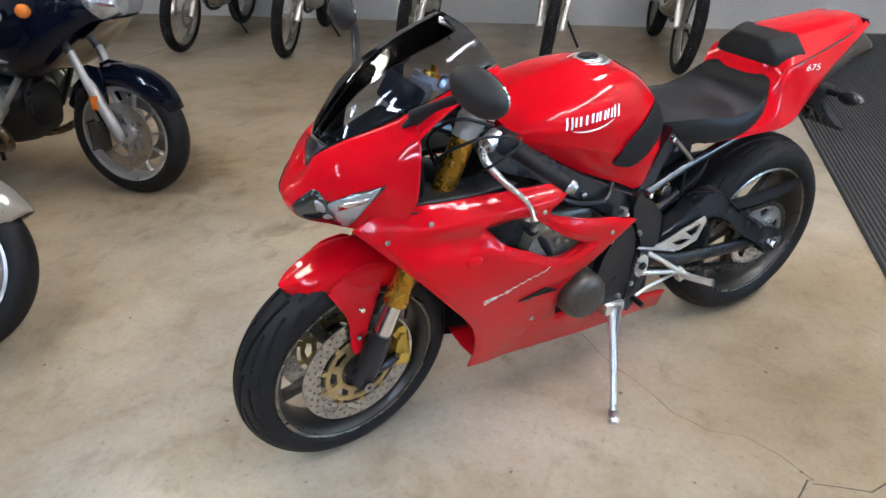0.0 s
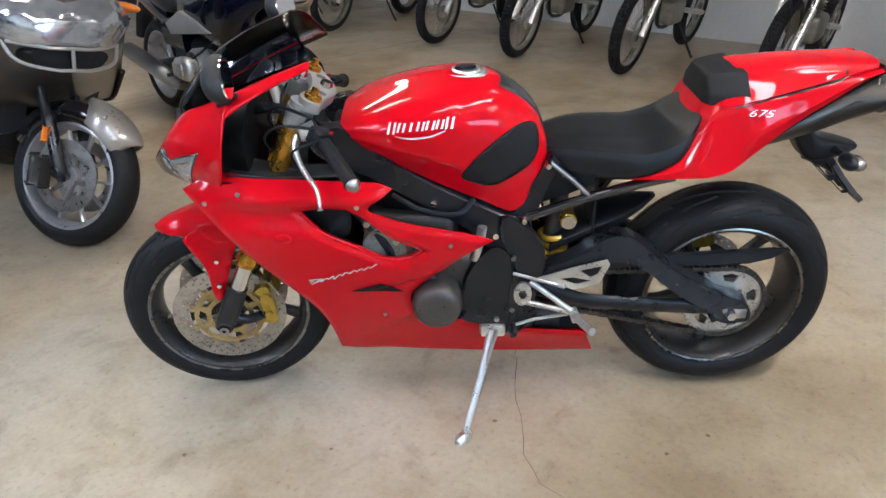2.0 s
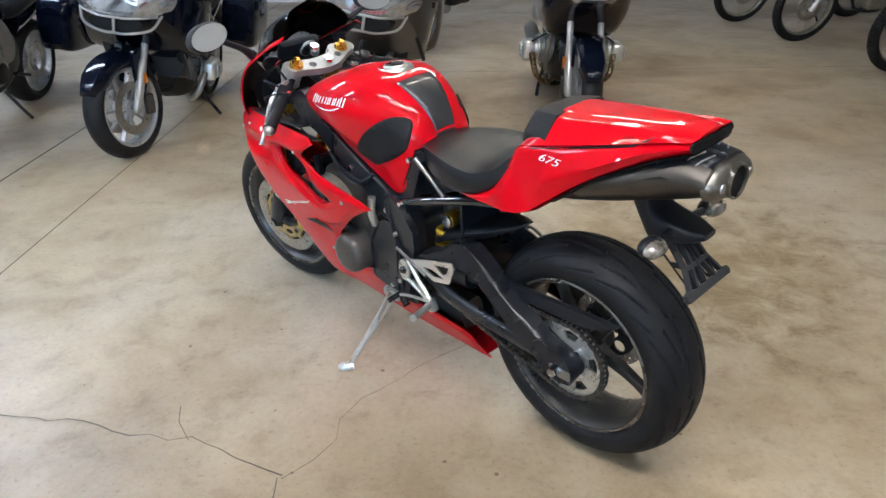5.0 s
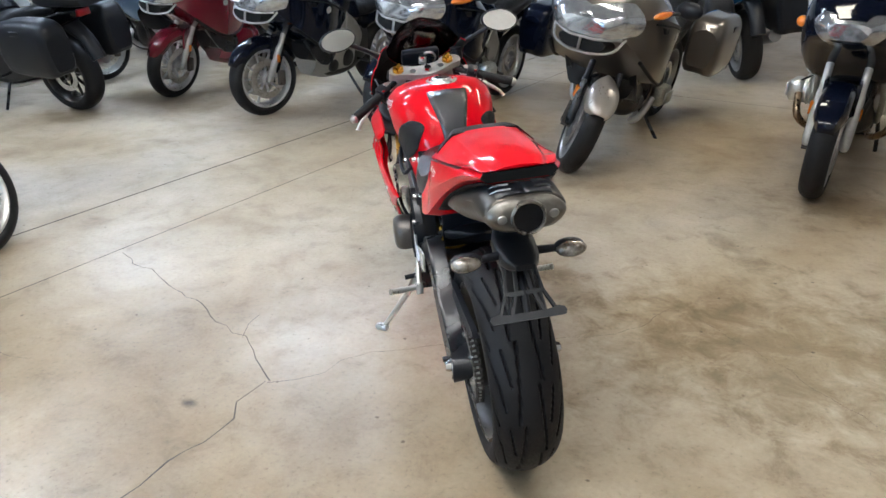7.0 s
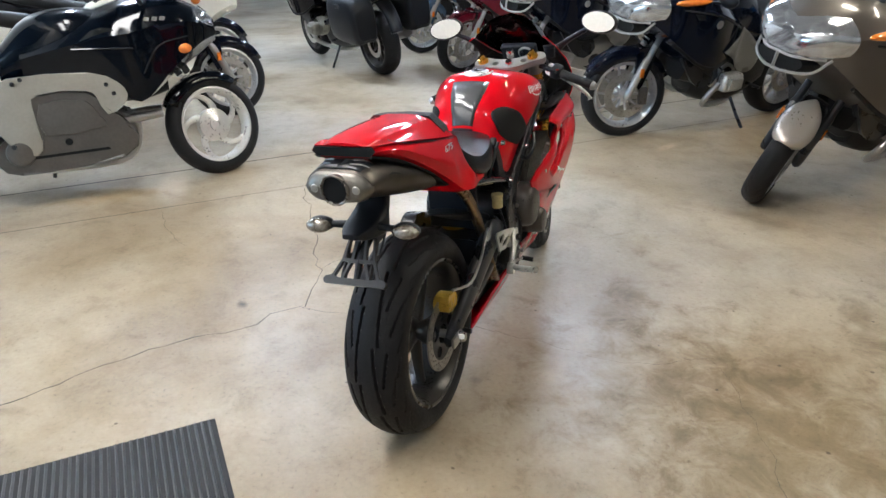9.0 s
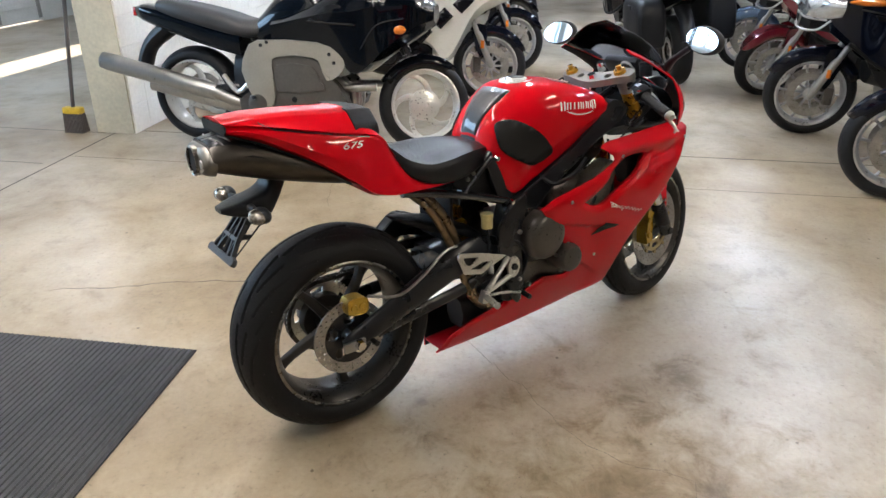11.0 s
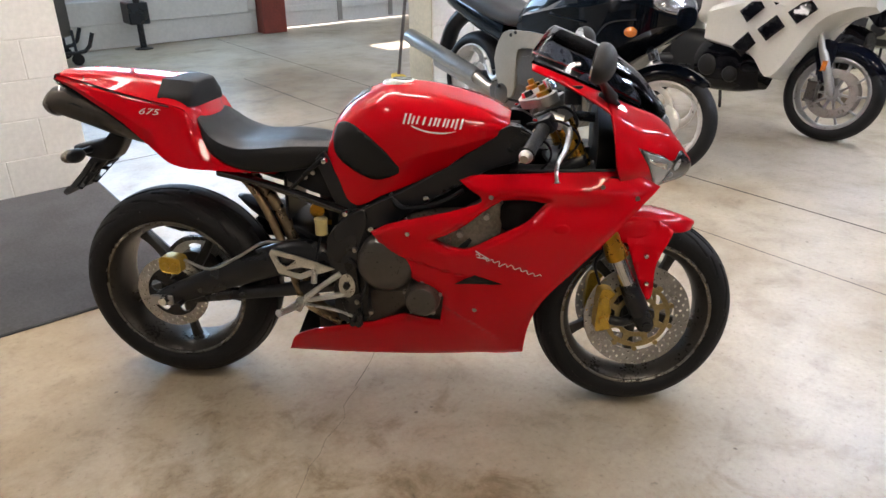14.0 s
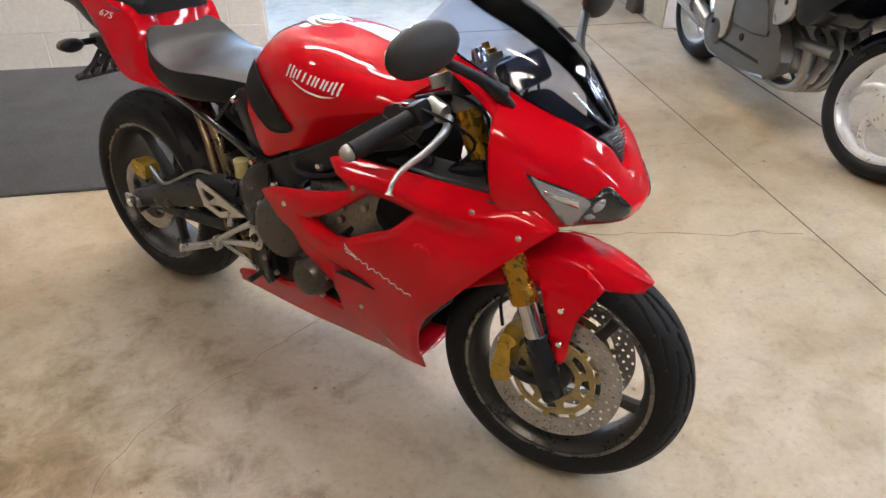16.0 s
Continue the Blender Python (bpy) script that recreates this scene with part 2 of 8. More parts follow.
def concrete():
    m = bpy.data.materials.new("sealed_concrete")
    m.use_nodes = True
    n, l = m.node_tree.nodes, m.node_tree.links
    b = n["Principled BSDF"]
    co = n.new("ShaderNodeTexCoord")

    def tex(scale, detail, dist=0.0, rough=0.55):
        t = n.new("ShaderNodeTexNoise")
        t.inputs["Scale"].default_value, t.inputs["Detail"].default_value = scale, detail
        t.inputs["Distortion"].default_value, t.inputs["Roughness"].default_value = dist, rough
        l.new(co.outputs["Object"], t.inputs["Vector"])
        return t

    def ramp(src, stops):
        r = n.new("ShaderNodeValToRGB")
        r.color_ramp.elements[0].position, r.color_ramp.elements[1].position = stops[0][0], stops[-1][0]
        r.color_ramp.elements[0].color, r.color_ramp.elements[1].color = (*stops[0][1], 1), (*stops[-1][1], 1)
        for p, c in stops[1:-1]:
            r.color_ramp.elements.new(p).color = (*c, 1)
        l.new(src, r.inputs[0])
        return r

    def mult(a, c, fac=1.0):
        x = n.new("ShaderNodeMix")
        x.data_type, x.blend_type = "RGBA", "MULTIPLY"
        x.inputs[0].default_value = fac
        l.new(a, x.inputs[6])
        l.new(c, x.inputs[7])
        return x.outputs[2]

    large = tex(0.42, 5, 0.3)
    middle = tex(1.7, 8, 0.35, 0.62)
    small = tex(7, 9, 0.4, 0.68)
    grain = tex(55, 6, 0.3, 0.7)
    c1 = ramp(large.outputs["Fac"], [(0.34, (0.27, 0.205, 0.130)), (0.45, (0.385, 0.318, 0.228)), (0.55, (0.435, 0.382, 0.305)), (0.68, (0.395, 0.358, 0.310))])
    c2 = ramp(middle.outputs["Fac"], [(0.26, (0.62, 0.55, 0.45)), (0.44, (0.88, 0.84, 0.77)), (0.58, (1.0, 0.985, 0.96)), (0.72, (1.03, 1.03, 1.03))])
    c3 = ramp(small.outputs["Fac"], [(0.22, (0.60, 0.57, 0.53)), (0.46, (0.95, 0.94, 0.925)), (0.58, (1.0, 0.995, 0.985)), (0.72, (1.07, 1.06, 1.05))])
    c4 = ramp(grain.outputs["Fac"], [(0.28, (0.55, 0.53, 0.51)), (0.40, (0.93, 0.925, 0.92)), (0.66, (1.04, 1.04, 1.04))])
    col = mult(mult(mult(c1.outputs[0], c2.outputs[0]), c3.outputs[0]), c4.outputs[0])
    # scattered pits, a few to the square metre
    pits = n.new("ShaderNodeTexVoronoi")
    pits.inputs["Scale"].default_value = 7.0
    l.new(co.outputs["Object"], pits.inputs["Vector"])
    rare = n.new("ShaderNodeMath")
    rare.operation = "MULTIPLY_ADD"
    l.new(grain.outputs["Fac"], rare.inputs[0])
    rare.inputs[1].default_value = 0.10
    l.new(pits.outputs["Distance"], rare.inputs[2])
    c5 = ramp(rare.outputs[0], [(0.082, (0.30, 0.26, 0.22)), (0.104, (1.0, 1.0, 1.0))])
    col = mult(col, c5.outputs[0], 0.85)
    # old stains, worn sealer and a wide brown zone, plus bike shadows, bluish bay light and a glare patch painted in:
    # place, half lengths, turn, colour
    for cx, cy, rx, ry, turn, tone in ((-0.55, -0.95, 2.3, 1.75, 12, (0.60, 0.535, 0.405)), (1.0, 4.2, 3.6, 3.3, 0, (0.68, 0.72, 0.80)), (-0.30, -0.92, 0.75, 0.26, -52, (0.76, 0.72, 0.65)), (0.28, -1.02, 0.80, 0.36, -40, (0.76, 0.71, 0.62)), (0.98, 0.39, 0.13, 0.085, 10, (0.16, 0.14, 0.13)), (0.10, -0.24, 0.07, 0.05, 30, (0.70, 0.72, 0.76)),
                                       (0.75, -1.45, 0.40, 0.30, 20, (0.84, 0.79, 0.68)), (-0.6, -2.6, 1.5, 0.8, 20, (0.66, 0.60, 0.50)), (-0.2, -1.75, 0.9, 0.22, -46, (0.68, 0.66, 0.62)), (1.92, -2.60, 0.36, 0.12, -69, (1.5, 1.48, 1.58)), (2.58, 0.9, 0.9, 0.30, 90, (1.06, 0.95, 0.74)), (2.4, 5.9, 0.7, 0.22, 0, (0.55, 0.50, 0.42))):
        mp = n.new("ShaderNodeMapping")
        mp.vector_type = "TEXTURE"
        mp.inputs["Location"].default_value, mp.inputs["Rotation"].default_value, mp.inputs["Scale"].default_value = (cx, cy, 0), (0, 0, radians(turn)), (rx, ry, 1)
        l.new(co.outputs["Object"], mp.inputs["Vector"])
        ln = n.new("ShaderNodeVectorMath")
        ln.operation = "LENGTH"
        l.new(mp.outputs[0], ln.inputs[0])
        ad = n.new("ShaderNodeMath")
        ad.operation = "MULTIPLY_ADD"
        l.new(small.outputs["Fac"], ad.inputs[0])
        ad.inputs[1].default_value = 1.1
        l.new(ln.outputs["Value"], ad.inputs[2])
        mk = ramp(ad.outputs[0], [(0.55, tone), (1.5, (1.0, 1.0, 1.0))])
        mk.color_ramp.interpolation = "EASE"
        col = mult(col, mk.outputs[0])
    l.new(col, b.inputs["Base Color"])
    r = n.new("ShaderNodeMapRange")
    r.inputs["From Min"].default_value, r.inputs["From Max"].default_value = 0.3, 0.7
    r.inputs["To Min"].default_value, r.inputs["To Max"].default_value = 0.43, 0.30
    b.inputs["Specular IOR Level"].default_value = 0.46
    l.new(middle.outputs["Fac"], r.inputs["Value"])
    l.new(r.outputs[0], b.inputs["Roughness"])
    bp = n.new("ShaderNodeBump")
    bp.inputs["Strength"].default_value, bp.inputs["Distance"].default_value = 0.25, 0.002
    l.new(small.outputs["Fac"], bp.inputs["Height"])
    l.new(bp.outputs[0], b.inputs["Normal"])
    return m


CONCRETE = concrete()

# ---------------------------------------------------------------- mesh helpers
def thing(name, m, label, category, group="", kind=""):
    ob = new(name)
    ob.empty_display_size = 0.1
    ob.matrix_basis = m
    return tagged(ob, label, category, group, kind)


def finish(name, bm, mat, smooth=True):
    me = bpy.data.meshes.new(name)
    bmesh.ops.recalc_face_normals(bm, faces=bm.faces)
    bm.to_mesh(me)
    bm.free()
    for mt in (mat if isinstance(mat, (list, tuple)) else [mat]):
        me.materials.append(mt)
    if smooth:
        me.polygons.foreach_set("use_smooth", [True] * len(me.polygons))
        me.set_sharp_from_angle(angle=radians(38))
    return me


def part(name, bm, mat, parent, label="", smooth=True, thick=0.0, pose_at=None, back=None):
    ob = new(name, finish(name, bm, [mat, back] if back else mat, smooth))
    ob.parent = parent
    if pose_at is not None:
        ob.matrix_basis = pose_at
    if thick:
        md = ob.modifiers.new("thick", "SOLIDIFY")
        md.thickness, md.offset = thick, -1.0
        if back:
            md.material_offset = 1
    return tagged(ob, label)


def solid(name, bm, mat, label="", category="", group="", kind="", smooth=True, m=None):
    ob = new(name, finish(name, bm, mat, smooth))
    if m is not None:
        ob.matrix_basis = m
    return tagged(ob, label, category, group, kind)


def catmull(pts, k):
    """A smooth line through pts, k steps between each two; a doubled point is a corner."""
    P = [Vector(p) for p in pts]
    out = []
    for i in range(len(P) - 1):
        a, b = P[i], P[i + 1]
        if (b - a).length < 1e-7:
            continue
        p0 = P[i - 1] if i > 0 else a * 2 - b
        p3 = P[i + 2] if i + 2 < len(P) else b * 2 - a
        if (p0 - a).length < 1e-7:
            p0 = a * 2 - b
        if (p3 - b).length < 1e-7:
            p3 = b * 2 - a
        for j in range(k):
            t = j / k
            out.append(0.5 * (2 * a + (b - p0) * t + (2 * p0 - 5 * a + 4 * b - p3) * t * t + (3 * a - p0 - 3 * b + p3) * t ** 3))
    out.append(P[-1])
    return out


def closed_line(pts, k):
    """A closed smooth outline; a doubled point is a corner."""
    P = [Vector(p) for p in pts]
    if k <= 1:
        return P
    n = len(P)
    out = []
    for i in range(n):
        a, b = P[i], P[(i + 1) % n]
        if (b - a).length < 1e-7:
            continue
        p0, p3 = P[i - 1], P[(i + 2) % n]
        if (p0 - a).length < 1e-7:
            p0 = a * 2 - b
        if (p3 - b).length < 1e-7:
            p3 = b * 2 - a
        for j in range(k):
            t = j / k
            out.append(0.5 * (2 * a + (b - p0) * t + (2 * p0 - 5 * a + 4 * b - p3) * t * t + (3 * a - p0 - 3 * b + p3) * t ** 3))
    return out


def grid(bm, rows, ring=False, caps=False):
    vs = [[bm.verts.new(p) for p in r] for r in rows]
    n = len(rows[0])
    for i in range(len(vs) - 1):
        for j in range(n if ring else n - 1):
            q = (vs[i][j], vs[i][(j + 1) % n], vs[i + 1][(j + 1) % n], vs[i + 1][j])
            try:
                bm.faces.new(q)
            except ValueError:
                pass
    if caps:
        for r in (vs[0], vs[-1]):
            try:
                bm.faces.new(r)
            except ValueError:
                pass
    return vs


def box(x0, x1, y0, y1, z0, z1, bevel=0.0, segs=2, bm=None):
    bm2 = bmesh.new()
    bmesh.ops.create_cube(bm2, size=1.0)
    for v in bm2.verts:
        v.co = Vector((x0 + (v.co.x + 0.5) * (x1 - x0), y0 + (v.co.y + 0.5) * (y1 - y0), z0 + (v.co.z + 0.5) * (z1 - z0)))
    if bevel:
        bmesh.ops.bevel(bm2, geom=bm2.edges[:], offset=bevel, segments=segs, profile=0.5, affect="EDGES")
    return join(bm, bm2) if bm else bm2


def join(bm, other, m=None):
    if m is not None:
        bmesh.ops.transform(other, matrix=m, verts=other.verts)
    me = bpy.data.meshes.new("tmp")
    other.to_mesh(me)
    other.free()
    bm.from_mesh(me)
    bpy.data.meshes.remove(me)
    return bm


def lathe(profile, n=48, axis="y", k=1, bm=None, centre=(0, 0, 0), closed=False):
    """Turns (radius, along) points about an axis."""
    bm2 = bmesh.new()
    pr = [(p.x, p.y) for p in catmull([(r, a, 0) for r, a in profile], k)] if k > 1 else profile
    rows = []
    c = Vector(centre)
    for i in range(n):
        t = 2 * math.pi * i / n
        cs, sn = math.cos(t), math.sin(t)
        if axis == "y":
            rows.append([c + Vector((r * cs, a, r * sn)) for r, a in pr])
        elif axis == "z":
            rows.append([c + Vector((r * cs, r * sn, a)) for r, a in pr])
        else:
            rows.append([c + Vector((a, r * cs, r * sn)) for r, a in pr])
    rows.append(rows[0])
    vs = [[bm2.verts.new(p) for p in r] for r in rows[:-1]]
    m = len(pr)
    for i in range(n):
        for j in range(m if closed else m - 1):
            q = (vs[i][j], vs[i][(j + 1) % m], vs[(i + 1) % n][(j + 1) % m], vs[(i + 1) % n][j])
            bm2.faces.new(q)
    bmesh.ops.remove_doubles(bm2, verts=bm2.verts, dist=1e-6)
    return join(bm, bm2) if bm else bm2


def tube(pts, r, n=10, k=4, bm=None, flat=1.0, up=(0, 0, 1)):
    """A round bar along a smooth line; r may be a list, one radius a point."""
    bm2 = bmesh.new()
    line = catmull(pts, k)
    radii = r if isinstance(r, (list, tuple)) else [r] * len(pts)
    seg = [i for i in range(len(pts) - 1) if (Vector(pts[i + 1]) - Vector(pts[i])).length > 1e-7]
    rad = []
    for i in seg:
        rad += [radii[i] + (radii[i + 1] - radii[i]) * j / k for j in range(k)]
    rad.append(radii[-1])
    rows = []
    side = None
    for i, p in enumerate(line):
        d = (line[min(i + 1, len(line) - 1)] - line[max(i - 1, 0)]).normalized()
        if side is None:
            ref = Vector(up)
            if abs(d.dot(ref)) > 0.95:
                ref = Vector((1, 0, 0)) if abs(d.x) < 0.9 else Vector((0, 1, 0))
            side = d.cross(ref).normalized()
        side = (side - d * side.dot(d)).normalized()
        other = side.cross(d)
        rows.append([p + (side * math.cos(2 * math.pi * j / n) * flat + other * math.sin(2 * math.pi * j / n)) * rad[i] for j in range(n)])
    grid(bm2, rows, ring=True, caps=True)
    return join(bm, bm2) if bm else bm2


def prism(outline, y0, y1, holes=(), k=1, bevel=0.0, plane="xz", bm=None):
    """A flat plate: an outline, with holes, given thickness."""
    bm2 = bmesh.new()
    loops = [closed_line([(a, b, 0) for a, b in outline], k)] + [closed_line([(a, b, 0) for a, b in h], k) for h in holes]
    edges = []
    for lp in loops:
        vs = [bm2.verts.new((p.x, p.y, 0)) for p in lp]
        edges += [bm2.edges.new((vs[i], vs[(i + 1) % len(vs)])) for i in range(len(vs))]
    bmesh.ops.triangle_fill(bm2, use_beauty=True, use_dissolve=False, edges=edges)
    bmesh.ops.dissolve_limit(bm2, angle_limit=0.01, verts=bm2.verts, edges=bm2.edges, delimit=set()) if not holes else None
    out = bmesh.ops.extrude_face_region(bm2, geom=bm2.faces[:])
    vs = [g for g in out["geom"] if isinstance(g, bmesh.types.BMVert)]
    bmesh.ops.translate(bm2, verts=vs, vec=(0, 0, 1))
    bmesh.ops.recalc_face_normals(bm2, faces=bm2.faces)
    for v in bm2.verts:
        a, b, c = v.co
        t = y0 + c * (y1 - y0)
        v.co = Vector((a, t, b)) if plane == "xz" else (Vector((t, a, b)) if plane == "yz" else Vector((a, b, t)))
    if bevel:
        sharp = [e for e in bm2.edges if len(e.link_faces) == 2 and e.calc_face_angle() > 1.2]
        bmesh.ops.bevel(bm2, geom=sharp, offset=bevel, segments=2, profile=0.5, affect="EDGES")
    return join(bm, bm2) if bm else bm2


def panel(outline, holes, depth, k=4, step=0.03, side=1, bm=None):
    """A curved sheet: an outline in x, z with holes, laid at y = depth(x, z)."""
    bm2 = bmesh.new()
    edges = []
    for lp in [outline, *holes]:
        ln = closed_line([(a, b, 0) for a, b in lp], k)
        vs = [bm2.verts.new((p.x, 0, p.y)) for p in ln]
        edges += [bm2.edges.new((vs[i], vs[(i + 1) % len(vs)])) for i in range(len(vs))]
    bmesh.ops.triangle_fill(bm2, use_beauty=True, use_dissolve=False, edges=edges)
    xs, zs = [p[0] for p in outline], [p[1] for p in outline]
    for lo, hi, no in ((min(xs), max(xs), (1, 0, 0)), (min(zs), max(zs), (0, 0, 1))):
        c = math.ceil(lo / step) * step
        while c < hi:
            co = Vector(no) * c
            bmesh.ops.bisect_plane(bm2, geom=bm2.verts[:] + bm2.edges[:] + bm2.faces[:], plane_co=co, plane_no=no)
            c += step
    bmesh.ops.remove_doubles(bm2, verts=bm2.verts, dist=0.0004)
    for v in bm2.verts:
        v.co.y = side * depth(v.co.x, v.co.z)
    return join(bm, bm2) if bm else bm2


def hull(stations, ku=4, kv=4, caps=True, bm=None, mirror=True, bottom=True):
    """A body through cross-sections (x, [(y, z), ...] from the top middle outwards and down), mirrored in y."""
    bm2 = bmesh.new()
    sec = [[Vector((x, y, z)) for y, z in pr] for x, pr in stations]
    m = len(sec[0])
    cols = [catmull([s[j] for s in sec], ku) for j in range(m)]
    rows = []
    for i in range(len(cols[0])):
        half = catmull([cols[j][i] for j in range(m)], kv)
        for p in half:
            p.y = max(p.y, 0.0) if mirror else p.y
        if mirror:
            other = [Vector((p.x, -p.y, p.z)) for p in reversed(half)]
            rows.append(half + other)
        else:
            rows.append(half)
    grid(bm2, rows, ring=mirror and bottom, caps=caps)
    bmesh.ops.remove_doubles(bm2, verts=bm2.verts, dist=1e-5)
    return join(bm, bm2) if bm else bm2


def sheet(rows, ku=4, kv=4, mirror=False, bm=None):
    """A smooth sheet through rows of points."""
    bm2 = bmesh.new()
    m = len(rows[0])
    cols = [catmull([r[j] for r in rows], ku) for j in range(m)]
    out = [catmull([cols[j][i] for j in range(m)], kv) for i in range(len(cols[0]))]
    grid(bm2, out)
    if mirror:
        grid(bm2, [[Vector((p.x, -p.y, p.z)) for p in r] for r in out])
    bmesh.ops.remove_doubles(bm2, verts=bm2.verts, dist=1e-5)
    return join(bm, bm2) if bm else bm2


def ball(c, rx, ry, rz, n=12, bm=None):
    bm2 = bmesh.new()
    bmesh.ops.create_uvsphere(bm2, u_segments=n * 2, v_segments=n, radius=1.0)
    bmesh.ops.transform(bm2, matrix=Matrix.Translation(c) @ Matrix.Diagonal((rx, ry, rz, 1)), verts=bm2.verts)
    return join(bm, bm2) if bm else bm2


def rod(a, b, r, n=12, bm=None, r2=None):
    return tube([a, b], [r, r if r2 is None else r2], n, 1, bm)


def circle(cx, cz, r, n):
    return [(cx + r * math.cos(2 * math.pi * i / n), cz + r * math.sin(2 * math.pi * i / n)) for i in range(n)]


def ribbon(pts, width, z=0.002, rough=0.0, seed=1):
    """A thin strip lying on the floor along a line of (x, y)."""
    rnd = random.Random(seed)
    bm = bmesh.new()
    line = [Vector((x, y, 0)) for x, y in pts]
    rows = []
    dense = []
    for a, b in zip(line, line[1:]):
        steps = max(1, int((b - a).length / 0.05)) if rough else 1
        dense += [a.lerp(b, i / steps) for i in range(steps)]
    dense.append(line[-1])
    for i, p in enumerate(dense):
        d = (dense[min(i + 1, len(dense) - 1)] - dense[max(i - 1, 0)]).normalized()
        s = Vector((-d.y, d.x, 0))
        q = p + s * rnd.uniform(-rough, rough)
        w = width * (rnd.uniform(0.4, 1.3) if rough else 1)
        rows.append([q + s * w / 2 + Vector((0, 0, z)), q - s * w / 2 + Vector((0, 0, z))])
    grid(bm, rows)
    return bm


def skin(name, outline, holes, depth, mats, parent, label="", k=4, step=0.02, side=1, thick=0.005):
    """A curved panel with thickness and true normals; mats are its face and its back."""
    bm = panel(outline, holes, depth, k, step, side)
    bmesh.ops.triangulate(bm, faces=[f for f in bm.faces if len(f.verts) > 4])
    front = bm.faces[:]
    for f in front:
        f.normal_update()
        if f.normal.y * side < 0:
            f.normal_flip()
    bm.verts.index_update()
    fv = bm.verts[:]
    bv = [bm.verts.new((v.co.x, v.co.y - side * thick, v.co.z)) for v in fv]
    rim = [e for e in bm.edges if len(e.link_faces) == 1]
    for f in front:
        nf = bm.faces.new([bv[v.index] for v in reversed(f.verts)])
        nf.material_index = 1
    for e in rim:
        lp = e.link_loops[0]
        a, b = lp.vert, lp.link_loop_next.vert
        bm.faces.new((b, a, bv[a.index], bv[b.index]))
    n0 = len(front)
    me = bpy.data.meshes.new(name)
    bm.to_mesh(me)
    bm.free()
    for m in mats:
        me.materials.append(m)
    normals = []
    h = 0.002
    for p in me.polygons:
        p.use_smooth = True
        for li in p.loop_indices:
            if p.index < 2 * n0:
                co = me.vertices[me.loops[li].vertex_index].co
                gx = (depth(co.x + h, co.z) - depth(co.x - h, co.z)) / (2 * h)
                gz = (depth(co.x, co.z + h) - depth(co.x, co.z - h)) / (2 * h)
                nv = Vector((-gx, side, -gz)).normalized()
                normals.append(nv if p.index < n0 else -nv)
            else:
                normals.append(p.normal.copy())
    me.normals_split_custom_set(normals)
    ob = new(name, me)
    ob.parent = parent
    return tagged(ob, label)

# ---------------------------------------------------------------- the building
A0, A1, B0, B1 = -5.1, 14.5, -9.5, 6.8     # inner faces of the room
BW = 2.12                                    # face of the block wall
DOOR_A, DOOR_B = 0.26, 2.81                  # the open doorway in it


def wall(name, a0, a1, b0, b1, z0, z1, mat, label):
    return solid(name, box(a0, a1, b0, b1, z0, z1), mat, label, "wall", kind="structure", smooth=False, m=RM)


solid("floor", box(A0 - 0.2, A1 + 0.2, B0 - 0.2, B1 + 0.2, -0.15, 0.0), CONCRETE, "worn sealed concrete floor with stains, cracks and some painted shade and glare", "floor", kind="structure", smooth=False, m=RM)
# unseen ceiling, added; dark so that paint and floor reflect little of it
solid("ceiling", box(A0 - 0.2, A1 + 0.2, B0 - 0.2, B1 + 0.2, CEIL, CEIL + 0.15), CEIL_DARK, "unseen dark ceiling, added to close the room and keep reflections dark", "ceiling", kind="structure", smooth=False, m=RM)
wall("wall_south", A0 - 0.2, A0, B0, B1, 0, CEIL, WALL_GREY, "painted grey-white wall behind the dirt bikes")
wall("wall_north", A1, A1 + 0.2, B0, B1, 0, CEIL, WALL_GREY, "painted grey-white end wall")
wall("wall_east", A0 - 0.2, A1 + 0.2, B0 - 0.2, B0, 0, CEIL, WALL_GREY, "painted grey-white side wall")
block_wall = wall("wall_block", A0, DOOR_A - 0.012, BW + 0.006, BW + 0.28, 0, CEIL, BLOCK_PAINT, "white painted concrete block wall beside the doorway")
far_wall = wall("wall_block_far", DOOR_B + 0.012, A1, BW + 0.164, BW + 0.45, 0, CEIL, BLOCK_PAINT, "white painted concrete block wall behind parked bikes")
wall("lintel", DOOR_A - 0.012, DOOR_B + 0.012, BW + 0.05, BW + 0.28, 2.9, CEIL, BLOCK_PAINT, "white painted lintel over the doorway")
solid("trim", box(DOOR_B, DOOR_B + 0.012, BW + 0.172, BW + 0.452, 0, 2.9, 0.002), YELLOWISH, "yellowish painted edge of the doorway", "trim", kind="structure", smooth=False, m=RM)

# garage wall with an added, unseen high window band on one side and a sectional door on the other
GW = B1
win_a0, win_a1, win_z0, win_z1 = -0.9, 3.2, 1.5, 3.1
door_a0, door_a1, door_h = 3.85, 8.2, 2.9
for nm, a0, a1, z0, z1 in (("wall_west", A0, win_a0, 0, CEIL), ("wall_west", win_a0, win_a1, 0, win_z0), ("wall_west", win_a0, win_a1, win_z1, CEIL),
                           ("wall_west", win_a1, door_a0 - 0.1, 0, CEIL), ("wall_west", door_a0 - 0.1, door_a1, door_h, CEIL), ("wall_west", door_a1, A1, 0, CEIL)):
    wall(nm, a0, a1, GW, GW + 0.2, z0, z1, DOOR_WHITE, "white painted garage wall")
wb = bmesh.new()
for a in (win_a0 + 0.02, 0.46, 1.82, win_a1 - 0.02):
    box(a - 0.02, a + 0.02, GW + 0.06, GW + 0.10, win_z0, win_z1, bm=wb)
